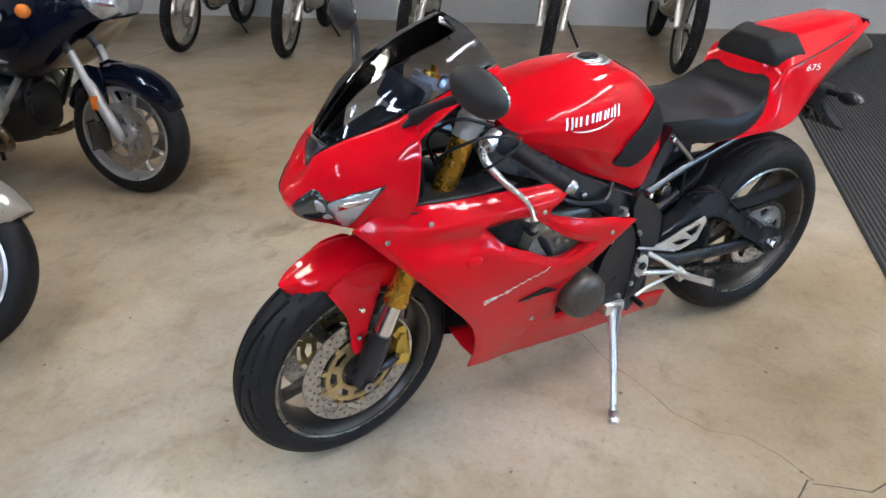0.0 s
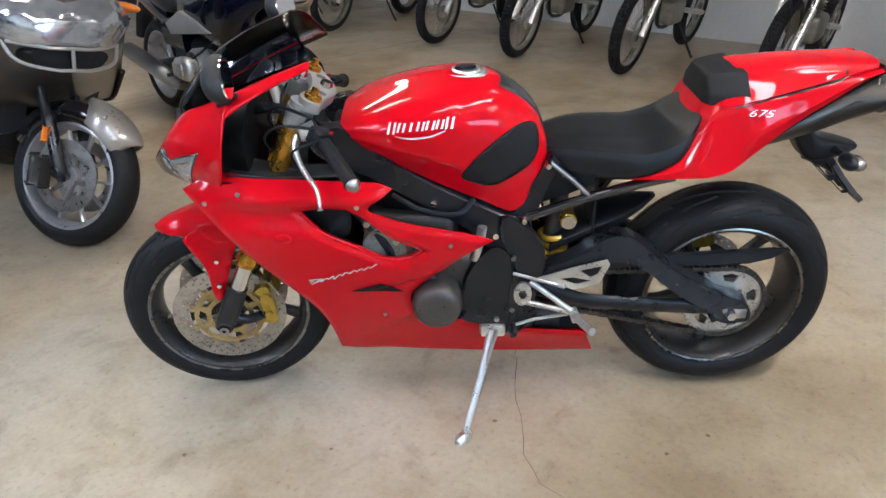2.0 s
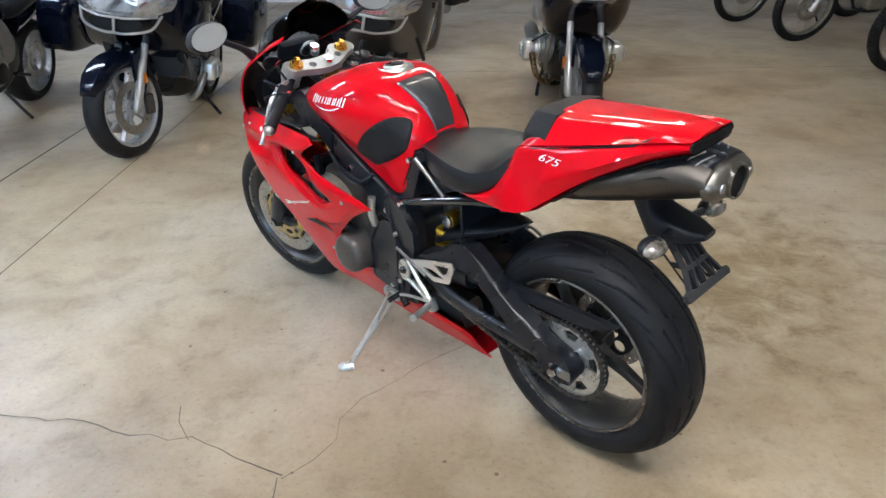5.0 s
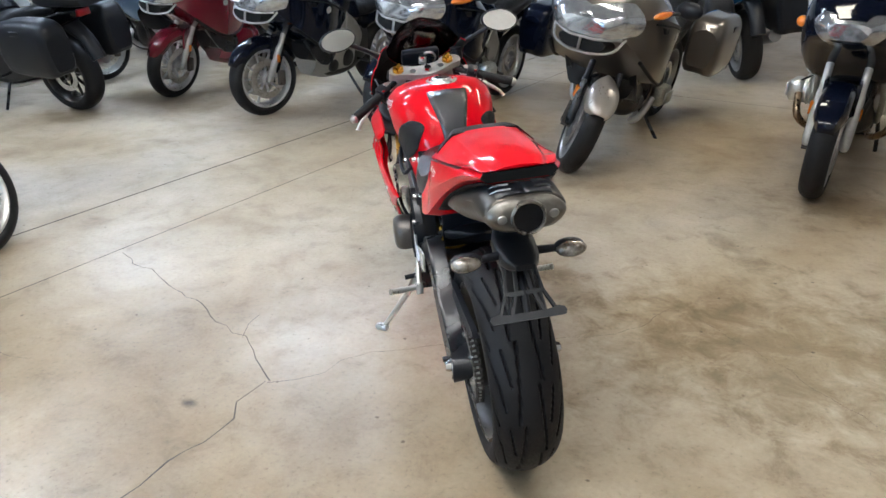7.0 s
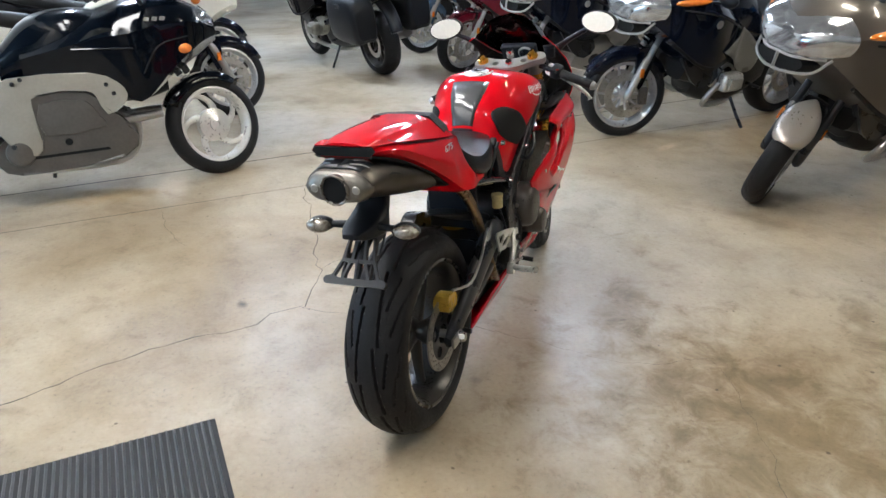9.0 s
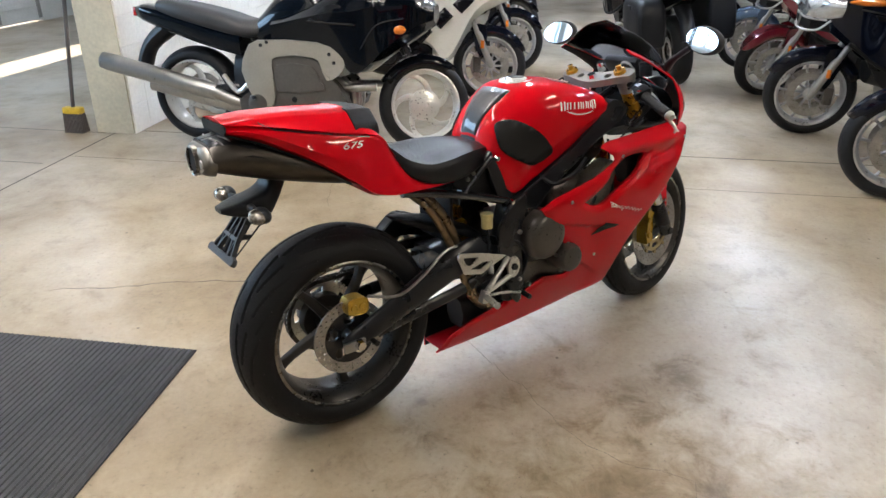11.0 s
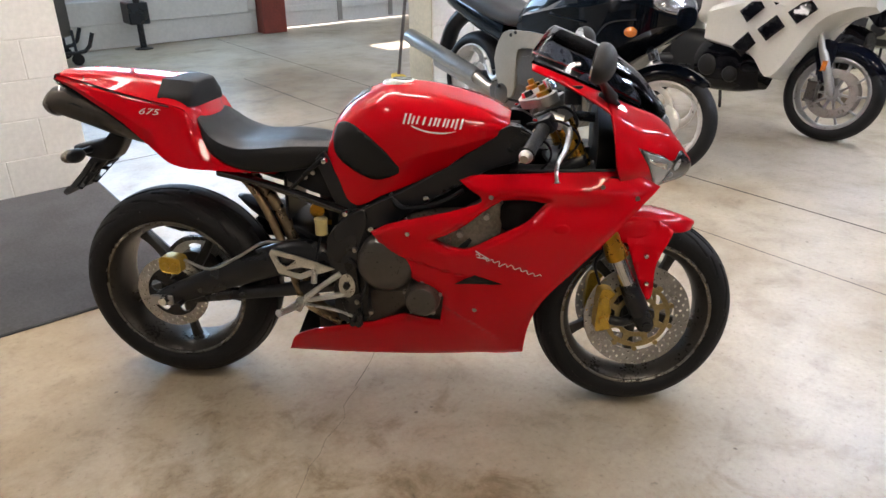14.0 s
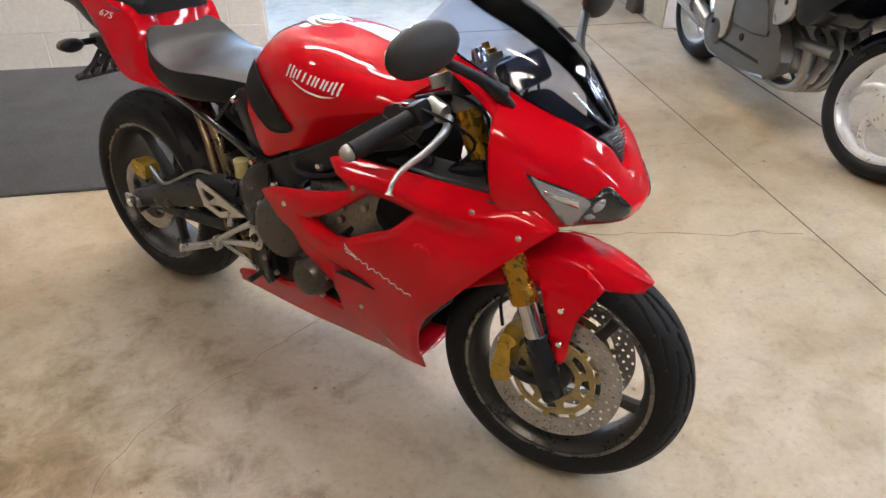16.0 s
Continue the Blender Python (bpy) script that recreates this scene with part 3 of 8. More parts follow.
for z in (win_z0 + 0.02, win_z1 - 0.02):
    box(win_a0 + 0.04, win_a1 - 0.04, GW + 0.062, GW + 0.098, z - 0.02, z + 0.02, bm=wb)
solid("added_window_band", wb, DOOR_WHITE, "white framed high window band, unseen, added to let daylight in", "window", kind="structure", smooth=False, m=RM)

door = thing("door_1", RM, "closed white sectional garage door with a window row", "garage door", kind="structure")
panel_h = 0.48
for i in range(6):
    z0 = 0.02 + i * panel_h
    bm = bmesh.new()
    if i == 3:
        box(door_a0, door_a1, GW + 0.03, GW + 0.08, z0, z0 + 0.03, bm=bm)
        box(door_a0, door_a1, GW + 0.03, GW + 0.08, z0 + panel_h - 0.035, z0 + panel_h - 0.008, bm=bm)
        for a in (door_a0 + 0.02, door_a1 - 0.02):
            box(a - 0.02, a + 0.02, GW + 0.032, GW + 0.078, z0 + 0.03, z0 + panel_h - 0.035, bm=bm)
    else:
        box(door_a0, door_a1, GW + 0.03, GW + 0.08, z0, z0 + panel_h - 0.008, 0.004, 1, bm)
        box(door_a0, door_a1, GW + 0.012, GW + 0.03, z0 + 0.19, z0 + 0.27, 0.004, 1, bm)
    part("panel", bm, DOOR_WHITE, door, smooth=False)
for i in range(5):
    a = door_a0 + 0.9 + i * 0.85
    part("stile", box(a - 0.035, a + 0.035, GW - 0.004, GW + 0.012, 0.05, 1.42, 0.003, 1), P_SILVER, door, "grey steel stile", smooth=False)
solid("red_post", box(3.5, 3.82, GW - 0.20, GW - 0.002, 0, CEIL, 0.006, 1), RED_STEEL, "red oxide painted steel door post", "post", kind="structure", smooth=False, m=RM)
solid("ledge_board", box(1.2, 3.36, GW - 0.085, GW - 0.003, 0.262, 0.52, 0.008, 1), DOOR_WHITE, "scuffed white board fixed along the garage wall", "board", kind="structure", smooth=False, m=RM)
solid("ledge_board", box(3.362, 3.48, GW - 0.075, GW - 0.003, 0.285, 0.43, 0.012, 1), DOOR_WHITE, "broken end of the white wall board", "board", kind="structure", smooth=False, m=RM)
solid("pole_bracket", box(1.84, 2.06, GW - 0.36, GW - 0.09, 0.27, 0.50, 0.010, 1), BLACK_SATIN, "dark steel bracket that holds the pole to the wall board", "bracket", kind="structure", smooth=False, m=RM)
cart = thing("machine_cart", RM @ Matrix.Translation((0.86, 6.15, 0)), "dark grey steel machine on a low wheeled frame", "machine cart")
part("body", hull([(-0.28, [(0, 0.98), (0.16, 0.97), (0.22, 0.90), (0.22, 0.40), (0.18, 0.30), (0, 0.29)]), (0.05, [(0, 1.02), (0.18, 1.01), (0.25, 0.92), (0.25, 0.36), (0.20, 0.26), (0, 0.25)]), (0.26, [(0, 0.86), (0.15, 0.85), (0.20, 0.78), (0.20, 0.36), (0.16, 0.28), (0, 0.27)])], 4, 4), P_COVER, cart, "dull grey sheet steel body")
for q in (-0.24, 0.24):
    part("rail", tube([(-0.40, q, 0.13), (0.0, q, 0.13), (0.34, q, 0.13), (0.44, q, 0.30)], 0.020, 10, 3), BLACK_SATIN, cart)
    for x in (-0.30, 0.26):
        part("caster", lathe([(0.0, -0.018), (0.050, -0.018), (0.058, -0.010), (0.058, 0.010), (0.050, 0.018), (0.0, 0.018)], 20, centre=(x, q, 0.058)), RUBBER, cart)
        part("strut", rod((x, q, 0.06), (x, q * 0.85, 0.34), 0.014, 8), BLACK_SATIN, cart)
solid("baseboard", box(A0, 3.42, GW - 0.05, GW - 0.003, 0.0, 0.26, 0.006, 1), DOOR_WHITE, "low white board along the garage wall", "baseboard", kind="structure", smooth=False, m=RM)
solid("support_pole", lathe([(0.0, 0), (0.10, 0), (0.10, 0.012), (0.035, 0.02), (0.035, CEIL), (0, CEIL)], 16, "z"), BLACK_SATIN, "dark steel pole by the garage wall", "pole", kind="structure", m=RM @ Matrix.Translation((1.95, GW - 0.32, 0)))

# unseen sun blocker, added so no sun falls through the window band
solid("awning", box(win_a0 - 0.6, win_a1 + 1.6, GW + 0.21, GW + 3.0, win_z1 + 0.15, win_z1 + 0.25), DOOR_WHITE, "unseen slab added outside to keep the sun off the window band", "awning", kind="structure", smooth=False, m=RM)
# fill lamp added in the made-up window band, as cool daylight
lamp_area("added_daylight", room((win_a0 + win_a1) / 2, GW + 0.12, (win_z0 + win_z1) / 2), room((win_a0 + win_a1) / 2, 0, 0.6), win_a1 - win_a0 - 0.1, win_z1 - win_z0 - 0.1, 62, (0.44, 0.71, 1.0))

# ribbed rubber runner along the block wall
mat = thing("rubber_mat", RM, "dark grey ribbed rubber runner beside the block wall", "floor mat")
MA0, MA1, MB0, MB1 = -5.0, 0.265, 0.60, BW - 0.006
part("base", box(MA0, MA1, MB0, MB1, 0.0, 0.006, 0.002, 1), MAT_GROOVE_SHADE, mat, smooth=False)
bm = bmesh.new()
nrib = 72
for i in range(nrib):
    b = MB0 + 0.02 + (MB1 - MB0 - 0.04) * i / (nrib - 1)
    vs = [bm.verts.new(p) for p in ((MA0 + 0.01, b - 0.0056, 0.004), (MA0 + 0.01, b, 0.015), (MA0 + 0.01, b + 0.0056, 0.004), (MA1 - 0.01, b - 0.0056, 0.004), (MA1 - 0.01, b, 0.015), (MA1 - 0.01, b + 0.0056, 0.004))]
    bm.faces.new((vs[0], vs[3], vs[4], vs[1]))
    bm.faces.new((vs[1], vs[4], vs[5], vs[2]))
tagged(part("ribs", bm, MAT_RUBBER, mat, smooth=False), kind="stuff")

# ceiling lights: unseen, added and placed to give the brightness wanted
first = thing("added_ceiling_light", RM @ Matrix.Translation((0.2, 1.45, CEIL - 0.11)), "long white ceiling light, unseen, added to light the room", "ceiling light", "ceiling lights")
part("housing", box(-1.25, 1.25, -0.16, 0.16, 0.05, 0.11, 0.008, 1), DOOR_WHITE, first, smooth=False)
part("diffuser", box(-1.22, 1.22, -0.13, 0.13, 0.0, 0.049, 0.006, 1), FILL_WHITE, first, smooth=False)
copy_thing(first, RM @ Matrix.Translation((1.6, 1.0, CEIL - 0.11)) @ Matrix.Diagonal((0.4, 1, 1, 1)))
copy_thing(first, RM @ Matrix.Translation((-1.9, 0.1, CEIL - 0.11)) @ Matrix.Diagonal((0.22, 1, 1, 1)))
warm = thing("added_ceiling_light", RM @ Matrix.Translation((0.55, -2.5, CEIL - 0.11)), "short warm white ceiling light, unseen, added to warm the near floor", "ceiling light", "ceiling lights")
part("housing", box(-0.55, 0.55, -0.16, 0.16, 0.05, 0.11, 0.008, 1), DOOR_WHITE, warm, smooth=False)
part("diffuser", box(-0.52, 0.52, -0.13, 0.13, 0.0, 0.049, 0.006, 1), FILL_WARM, warm, smooth=False)
copy_thing(warm, RM @ Matrix.Translation((-0.8, -4.4, CEIL - 0.11)) @ Matrix.Diagonal((1.4, 1, 1, 1)))
cool = thing("added_ceiling_light", RM @ Matrix.Translation((5.4, -0.5, CEIL - 0.11)), "long cool white ceiling light, unseen, added to light the far rows and bay", "ceiling light", "ceiling lights")
part("housing", box(-1.25, 1.25, -0.16, 0.16, 0.05, 0.11, 0.008, 1), DOOR_WHITE, cool, smooth=False)
part("diffuser", box(-1.22, 1.22, -0.13, 0.13, 0.0, 0.049, 0.006, 1), FILL_COOL, cool, smooth=False)
copy_thing(cool, RM @ Matrix.Translation((6.2, 5.2, CEIL - 0.11)) @ Matrix.Diagonal((0.6, 1, 1, 1)))
for a, b in ((7.4, 0.9), (4.4, -3.4), (8.4, -3.7)):
    copy_thing(cool, RM @ Matrix.Translation((a, b, CEIL - 0.11)))

# saw-cut joints and cracks of the slab
for a0, b0, a1, b1, w in ((2.89, -9.4, 2.89, BW + 0.16, 0.012), (2.265, -9.4, 2.265, BW + 0.3, 0.0055), (0.30, 2.40, 2.85, 2.44, 0.010), (2.80, 2.5, 2.86, 6.6, 0.008), (2.10, 2.5, 2.11, 4.2, 0.008), (-5.4, -4.6, 13.4, -4.7, 0.006)):
    solid("floor_joint", ribbon([room(a0, b0).to_2d(), room(a1, b1).to_2d()], w), JOINT, "dark saw-cut joint in the concrete slab", "joint", kind="structure", smooth=False)
for pts, w, sd in (
    ([(2.22, -0.19), (2.07, -0.15), (1.95, -0.14), (1.69, -0.08), (1.49, -0.06), (1.32, 0.0), (1.14, 0.02), (1.04, 0.06), (0.94, 0.12), (0.85, 0.17)], 0.0040, 3),
    ([(0.85, 0.17), (0.78, 0.10), (0.73, 0.02), (0.71, -0.06), (0.67, -0.16), (0.56, -0.27), (0.46, -0.36), (0.35, -0.45)], 0.0020, 8),
    ([(0.35, -0.45), (0.15, -0.61), (0.04, -0.67)], 0.0014, 9),
    ([(0.85, 0.17), (0.85, 0.22), (0.84, 0.30), (0.80, 0.37), (0.78, 0.49), (0.80, 0.66), (0.75, 0.92), (0.68, 1.11), (0.60, 1.4)], 0.0060, 4),
    ([(1.14, 0.02), (1.19, -0.06), (1.21, -0.13)], 0.002, 5),
    ([(0.04, -0.67), (-0.09, -0.85), (-0.14, -1.05), (-0.28, -1.0), (-0.40, -0.95), (-0.53, -0.89), (-0.66, -0.81), (-0.75, -0.74), (-0.95, -0.66)], 0.0013, 6),
    ([(1.70, 0.55), (1.95, 0.62), (2.24, 0.60)], 0.0018, 7)):
    solid("floor_crack", ribbon([room(a, b).to_2d() for a, b in pts], w, 0.0015, 0.013, sd), CRACK, "thin wandering crack in the concrete floor", "crack", kind="structure", smooth=False)

broom = thing("broom", RM @ Matrix.Translation((2.80, 2.72, 0)), "old broom with a yellow head leaning on the doorway pillar", "broom")
part("handle", rod((0, 0, 0.16), (0.10, -0.115, 1.42), 0.013, 10), BROOM_WOOD, broom, "dark wooden broom handle")
head = part("head", box(-0.03, 0.03, -0.07, 0.07, 0.13, 0.18, 0.012), BROOM_YELLOW, broom, "yellow broom head")
bm = bmesh.new()
for i in range(14):
    for j in range(4):
        y, x = -0.065 + i * 0.01, -0.024 + j * 0.016
        rod((x, y, 0.14), (x * 1.5, y * 1.06, 0.0), 0.0045, 5, bm)
tagged(part("bristles", bm, BROOM_WOOD, head, smooth=False), kind="stuff")

# ---------------------------------------------------------------- wheels
def tyre_mesh(R, W, rim, segs=96, tread=None, fine=0):
    """A road tyre: its round crown, side wall and bead; tread cuts grooves into the crown."""
    prof = []
    hw = W / 2
    arcs = (fine if fine else 40) if tread else 12
    crown = R - rim
    for i in range(arcs + 1):
        t = -1 + 2 * i / arcs
        a = t * radians(98)
        y = hw * math.sin(a) if abs(t) < 0.92 else hw * math.copysign(math.sin(radians(90)), t)
        r = R - crown * 0.62 * (1 - math.cos(a)) ** 0.92
        prof.append((r, y, t))
    low = prof[-1][0]
    side = [(rim + (low - rim) * 0.55, hw * 0.97), (rim + (low - rim) * 0.2, hw * 0.86), (rim - 0.004, hw * 0.78)]
    bm = bmesh.new()
    rows = []
    for i in range(segs):
        th = 2 * math.pi * i / segs
        row = [(r, -y) for r, y in reversed(side)]
        for r, y, t in prof:
            row.append((r - (tread(th, t) if tread else 0.0), y))
        row += side
        rows.append([Vector((r * math.cos(th), y, r * math.sin(th))) for r, y in row])
    vs = [[bm.verts.new(p) for p in r] for r in rows]
    m = len(vs[0])
    for i in range(segs):
        for j in range(m - 1):
            bm.faces.new((vs[i][j], vs[i][j + 1], vs[(i + 1) % segs][j + 1], vs[(i + 1) % segs][j]))
    return bm


def groove(th, t, n, depth=0.0035):
    """Swept grooves, mirrored about the middle of the crown."""
    best = 0.0
    side = 1 if t > 0 else 0
    u = (th / (2 * math.pi) * n + 0.5 * side) % 1.0
    s = abs(t)
    for start, lo, hi, slope, w in ((0.10, 0.10, 0.42, 1.7, 0.06), (0.55, 0.34, 0.78, 1.0, 0.05), (0.85, 0.14, 0.32, 3.2, 0.045)):
        if lo < s < hi:
            c = (start + (s - lo) * slope) % 1.0
            d = abs((u - c + 0.5) % 1.0 - 0.5)
            edge = min(1.0, (s - lo) / 0.03, (hi - s) / 0.03)
            best = max(best, edge * max(0.0, min(1.0, (w - d) / 0.02)))
    return best * depth


def rim_mesh(rim, W, n=64):
    hw = W / 2 * 0.80
    return lathe([(rim + 0.002, -hw), (rim + 0.006, -hw - 0.005), (rim - 0.004, -hw - 0.006), (rim - 0.014, -hw * 0.9), (rim - 0.022, -hw * 0.55), (rim - 0.024, 0),
                  (rim - 0.022, hw * 0.55), (rim - 0.014, hw * 0.9), (rim - 0.004, hw + 0.006), (rim + 0.006, hw + 0.005), (rim + 0.002, hw), (rim - 0.010, hw * 0.8), (rim - 0.010, -hw * 0.8)], n, closed=True)


def spoke_bm(r0, r1, w0, w1, d0, d1, sweep=0.0, k=6):
    """One cast spoke from the hub out to the rim, flattened, leaning by sweep."""
    bm = bmesh.new()
    rows = []
    for i in range(k + 1):
        t = i / k
        r = r0 + (r1 - r0) * t
        a = sweep * t * t
        flare = 1 + 0.6 * max(0, t - 0.8) / 0.2 + 0.5 * max(0, 0.15 - t) / 0.15
        w, d = (w0 + (w1 - w0) * t) * flare, d0 + (d1 - d0) * t
        c = Vector((r * math.cos(a), 0, r * math.sin(a)))
        s = Vector((-math.sin(a), 0, math.cos(a)))
        ring = []
        for j in range(10):
            q = 2 * math.pi * j / 10
            ring.append(c + s * w * math.copysign(abs(math.cos(q)) ** 0.7, math.cos(q)) + Vector((0, d * math.copysign(abs(math.sin(q)) ** 0.7, math.sin(q)), 0)))
        rows.append(ring)
    grid(bm, rows, ring=True, caps=True)
    return bm


def drilled_ring(r0, r1, thick, hole_rows, hole_r, y=0.0, n=72, hole_n=6):
    holes = [circle(0, 0, r0, 48)]
    for r, count, off in hole_rows:
        for i in range(count):
            a = 2 * math.pi * (i + off) / count
            holes.append(circle(r * math.cos(a), r * math.sin(a), hole_r, hole_n))
    return prism(circle(0, 0, r1, n), y - thick / 2, y + thick / 2, holes)


def simple_wheel(parent, name, x, R, W, rim, rim_mat, spokes, disc=0.0, sweep=0.25, yaw=0.0, double=True, spoke_w=0.016, tyre_mat=None, at=None):
    """A wheel of a parked road bike: tyre, rim, hub with its spokes, brake discs."""
    w = new(name)
    w.parent = parent
    w.matrix_basis = at if at is not None else Matrix.Translation((x, 0, R)) @ Matrix.Rotation(yaw, 4, "Z")
    tread = (lambda th, t: groove(th, t, 22, 0.003)) if W < 0.4 else None
    part("tyre", tyre_mesh(R, W, rim, 150, tread), tyre_mat or RUBBER, w)
    part("rim", rim_mesh(rim, W, 48), rim_mat, w)
    bm = lathe([(0.018, -0.055), (0.045, -0.05), (0.04, -0.02), (0.04, 0.02), (0.045, 0.05), (0.018, 0.055)], 24, closed=True)
    for i in range(spokes):
        join(bm, spoke_bm(0.035, rim - 0.016, spoke_w, spoke_w * 0.8, 0.016, 0.012, sweep), Matrix.Rotation(2 * math.pi * i / spokes, 4, "Y"))
    if spoke_w > 0.02:
        lathe([(0.0, -0.038), (0.020, -0.038), (0.022, -0.034), (0.070, -0.032), (0.100, -0.022), (0.100, 0.022), (0.070, 0.032), (0.022, 0.034), (0.020, 0.038), (0.0, 0.038)], 30, bm=bm)
    part("spokes", bm, rim_mat, w)
    if disc:
        for s in ((1, -1) if double else (1,)):
            part("brake_disc", lathe([(disc * 0.66, -0.0025), (disc, -0.0025), (disc, 0.0025), (disc * 0.66, 0.0025)], 40, closed=True), DISC_STEEL, w, pose_at=Matrix.Translation((0, s * 0.062, 0)))
    return w


def wire_wheel(parent, name, x, R, W, rim, rim_mat, n=28, yaw=0.0, knobs=True):
    """A spoked dirt-bike wheel with a knobbly tyre."""
    w = new(name)
    w.parent = parent
    w.matrix_basis = Matrix.Translation((x, 0, R)) @ Matrix.Rotation(yaw, 4, "Z")

    def knob(th, t):
        if abs(t) > 0.8:
            return 0.0
        u = (th / (2 * math.pi) * 34) % 1.0
        v = ((t + 0.8) / 1.6 * 4 + (0.5 if u > 0.5 else 0)) % 1.0
        return 0.0 if (abs(u % 0.5 - 0.25) < 0.16 and abs(v - 0.5) < 0.33) else 0.011

    part("tyre", tyre_mesh(R, W, rim, 204, knob), RUBBER, w)
    part("rim", rim_mesh(rim, W * 0.62, 40), rim_mat, w)
    bm = lathe([(0.014, -0.06), (0.035, -0.05), (0.02, -0.035), (0.02, 0.035), (0.035, 0.05), (0.014, 0.06)], 16, closed=True)
    for i in range(n):
        a = 2 * math.pi * i / n
        b = a + (0.35 if i % 4 < 2 else -0.35)
        s = 1 if i % 2 else -1
        rod(Vector((0.03 * math.cos(b), s * 0.045, 0.03 * math.sin(b))), Vector(((rim - 0.012) * math.cos(a), s * 0.008, (rim - 0.012) * math.sin(a))), 0.0018, 4, bm)
    part("spokes", bm, STEEL, w)
    part("brake_disc", lathe([(0.085, -0.002), (0.125, -0.002), (0.125, 0.002), (0.085, 0.002)], 32, closed=True), DISC_STEEL, w, pose_at=Matrix.Translation((0, 0.058, 0)))
    return w

# ---------------------------------------------------------------- the red sport bike
import functools
from mathutils.bvhtree import BVHTree

LEAN = Matrix.Rotation(-0.068, 4, "X")
bike = thing("sport_bike", LEAN, "glossy red faired sport bike leaning on its side stand", "motorcycle")
HEAD, RAKE = Vector((1.075, 0, 0.93)), Vector((-0.42, 0, 0.907)).normalized()
STEER = Matrix.Translation(HEAD) @ Matrix.Rotation(radians(9.0), 4, RAKE) @ Matrix.Translation(-HEAD)
RW, FW = Vector((0.012, 0, 0.31)), Vector((1.393, 0.010, 0.292))


def seg_tread(segs, n, hw, circ, depth):
    """Tread cut along short straight grooves; each is given by where it runs round and across."""
    def f(th, t):
        s = abs(t)
        side = 0.5 if t > 0 else 0.0
        u = (th / (2 * math.pi) * n + side) % 1.0
        best = 0.0
        for u0, s0, u1, s1, w in segs:
            for sh in (-1, 0, 1):
                ax, ay = (u0 + sh) * circ / n, s0 * hw
                bx, by = (u1 + sh) * circ / n, s1 * hw
                px, py = u * circ / n, s * hw
                dx, dy = bx - ax, by - ay
                k = max(0.0, min(1.0, ((px - ax) * dx + (py - ay) * dy) / (dx * dx + dy * dy)))
                d = math.hypot(px - ax - k * dx, py - ay - k * dy)
                best = max(best, min(1.0, max(0.0, (w - d) / 0.0012)))
        return best * depth
    return f


TREAD = ((0.0, 0.13, 0.95, 0.22, 0.0030), (0.05, 0.40, 0.50, 0.30, 0.0026), (0.36, 0.58, 0.80, 0.44, 0.0026), (0.66, 0.80, 1.02, 0.62, 0.0024), (0.10, 0.72, 0.36, 0.60, 0.0022))


def main_wheel(name, c, R, W, rim, basis, spoke_n, reps):
    w = new(name)
    w.parent = bike
    w.matrix_basis = basis @ Matrix.Translation(c)
    part("tyre", tyre_mesh(R, W, rim, 440, seg_tread(TREAD, reps, W / 2 * 1.25, 2 * math.pi * R, 0.008), 104), RUBBER, w)
    part("rim", rim_mesh(rim, W, 96), RIM_GREY, w)
    for e in (1, -1):
        lip = e * (W / 2 * 0.80 + 0.0085)
        part("rim_edge", lathe([(rim - 0.003, lip), (rim + 0.0015, lip + e * 0.0022), (rim + 0.006, lip)], 96), NICKEL, w, "worn bright rim edge")
    bm = lathe([(0.016, -0.062), (0.036, -0.060), (0.040, -0.045), (0.030, -0.02), (0.030, 0.02), (0.040, 0.045), (0.036, 0.060), (0.016, 0.062)], 32, closed=True)
    part("hub", bm, RIM_GREY, w)
    for i in range(spoke_n):
        part("spoke", spoke_bm(0.026, rim - 0.018, 0.018, 0.011, 0.020, 0.013, 0.10, 8), RIM_GREY, w, pose_at=Matrix.Rotation(2 * math.pi * i / spoke_n + 0.35, 4, "Y"))
    part("axle", rod((0, -0.11, 0), (0, 0.11, 0), 0.013, 16), STEEL, w)
    return w


rear = main_wheel("rear_wheel", RW, 0.310, 0.180, 0.2165, Matrix.Identity(4), 5, 9)
front = main_wheel("front_wheel", FW, 0.292, 0.120, 0.2140, STEER, 5, 9)

# front brake discs, drilled, on gold carriers
for s in (1, -1):
    rows = [(0.116 + 0.0105 * i, 26, 0.5 * i) for i in range(4)]
    part("brake_disc", drilled_ring(0.108, 0.154, 0.0045, rows, 0.0036), DISC_STEEL, front, "drilled steel brake disc", smooth=False, pose_at=Matrix.Translation((0, s * 0.062, 0)))
    holes = []
    for i in range(8):
        a = 2 * math.pi * i / 8
        holes.append([(r * math.cos(a + q), r * math.sin(a + q)) for r, q in ((0.066, -0.24), (0.082, -0.30), (0.086, 0.0), (0.082, 0.30), (0.066, 0.24))])
    carrier = prism(circle(0, 0, 0.096, 64), -0.003, 0.003, [circle(0, 0, 0.052, 32)] + holes)
    for i in range(10):
        a = 2 * math.pi * (i + 0.5) / 10
        lathe([(0, -0.005), (0.0075, -0.005), (0.0075, 0.005), (0, 0.005)], 10, bm=carrier, centre=(0.102 * math.cos(a), 0, 0.102 * math.sin(a)))
    part("disc_carrier", carrier, GOLD_DULL, front, "gold disc carrier", smooth=False, pose_at=Matrix.Translation((0, s * 0.064, 0)))
part("brake_disc", drilled_ring(0.080, 0.112, 0.005, [(0.088 + 0.0085 * i, 20, 0.5 * i) for i in range(3)], 0.0038), DISC_STEEL, rear, "drilled steel brake disc", smooth=False, pose_at=Matrix.Translation((0, -0.092, 0)))
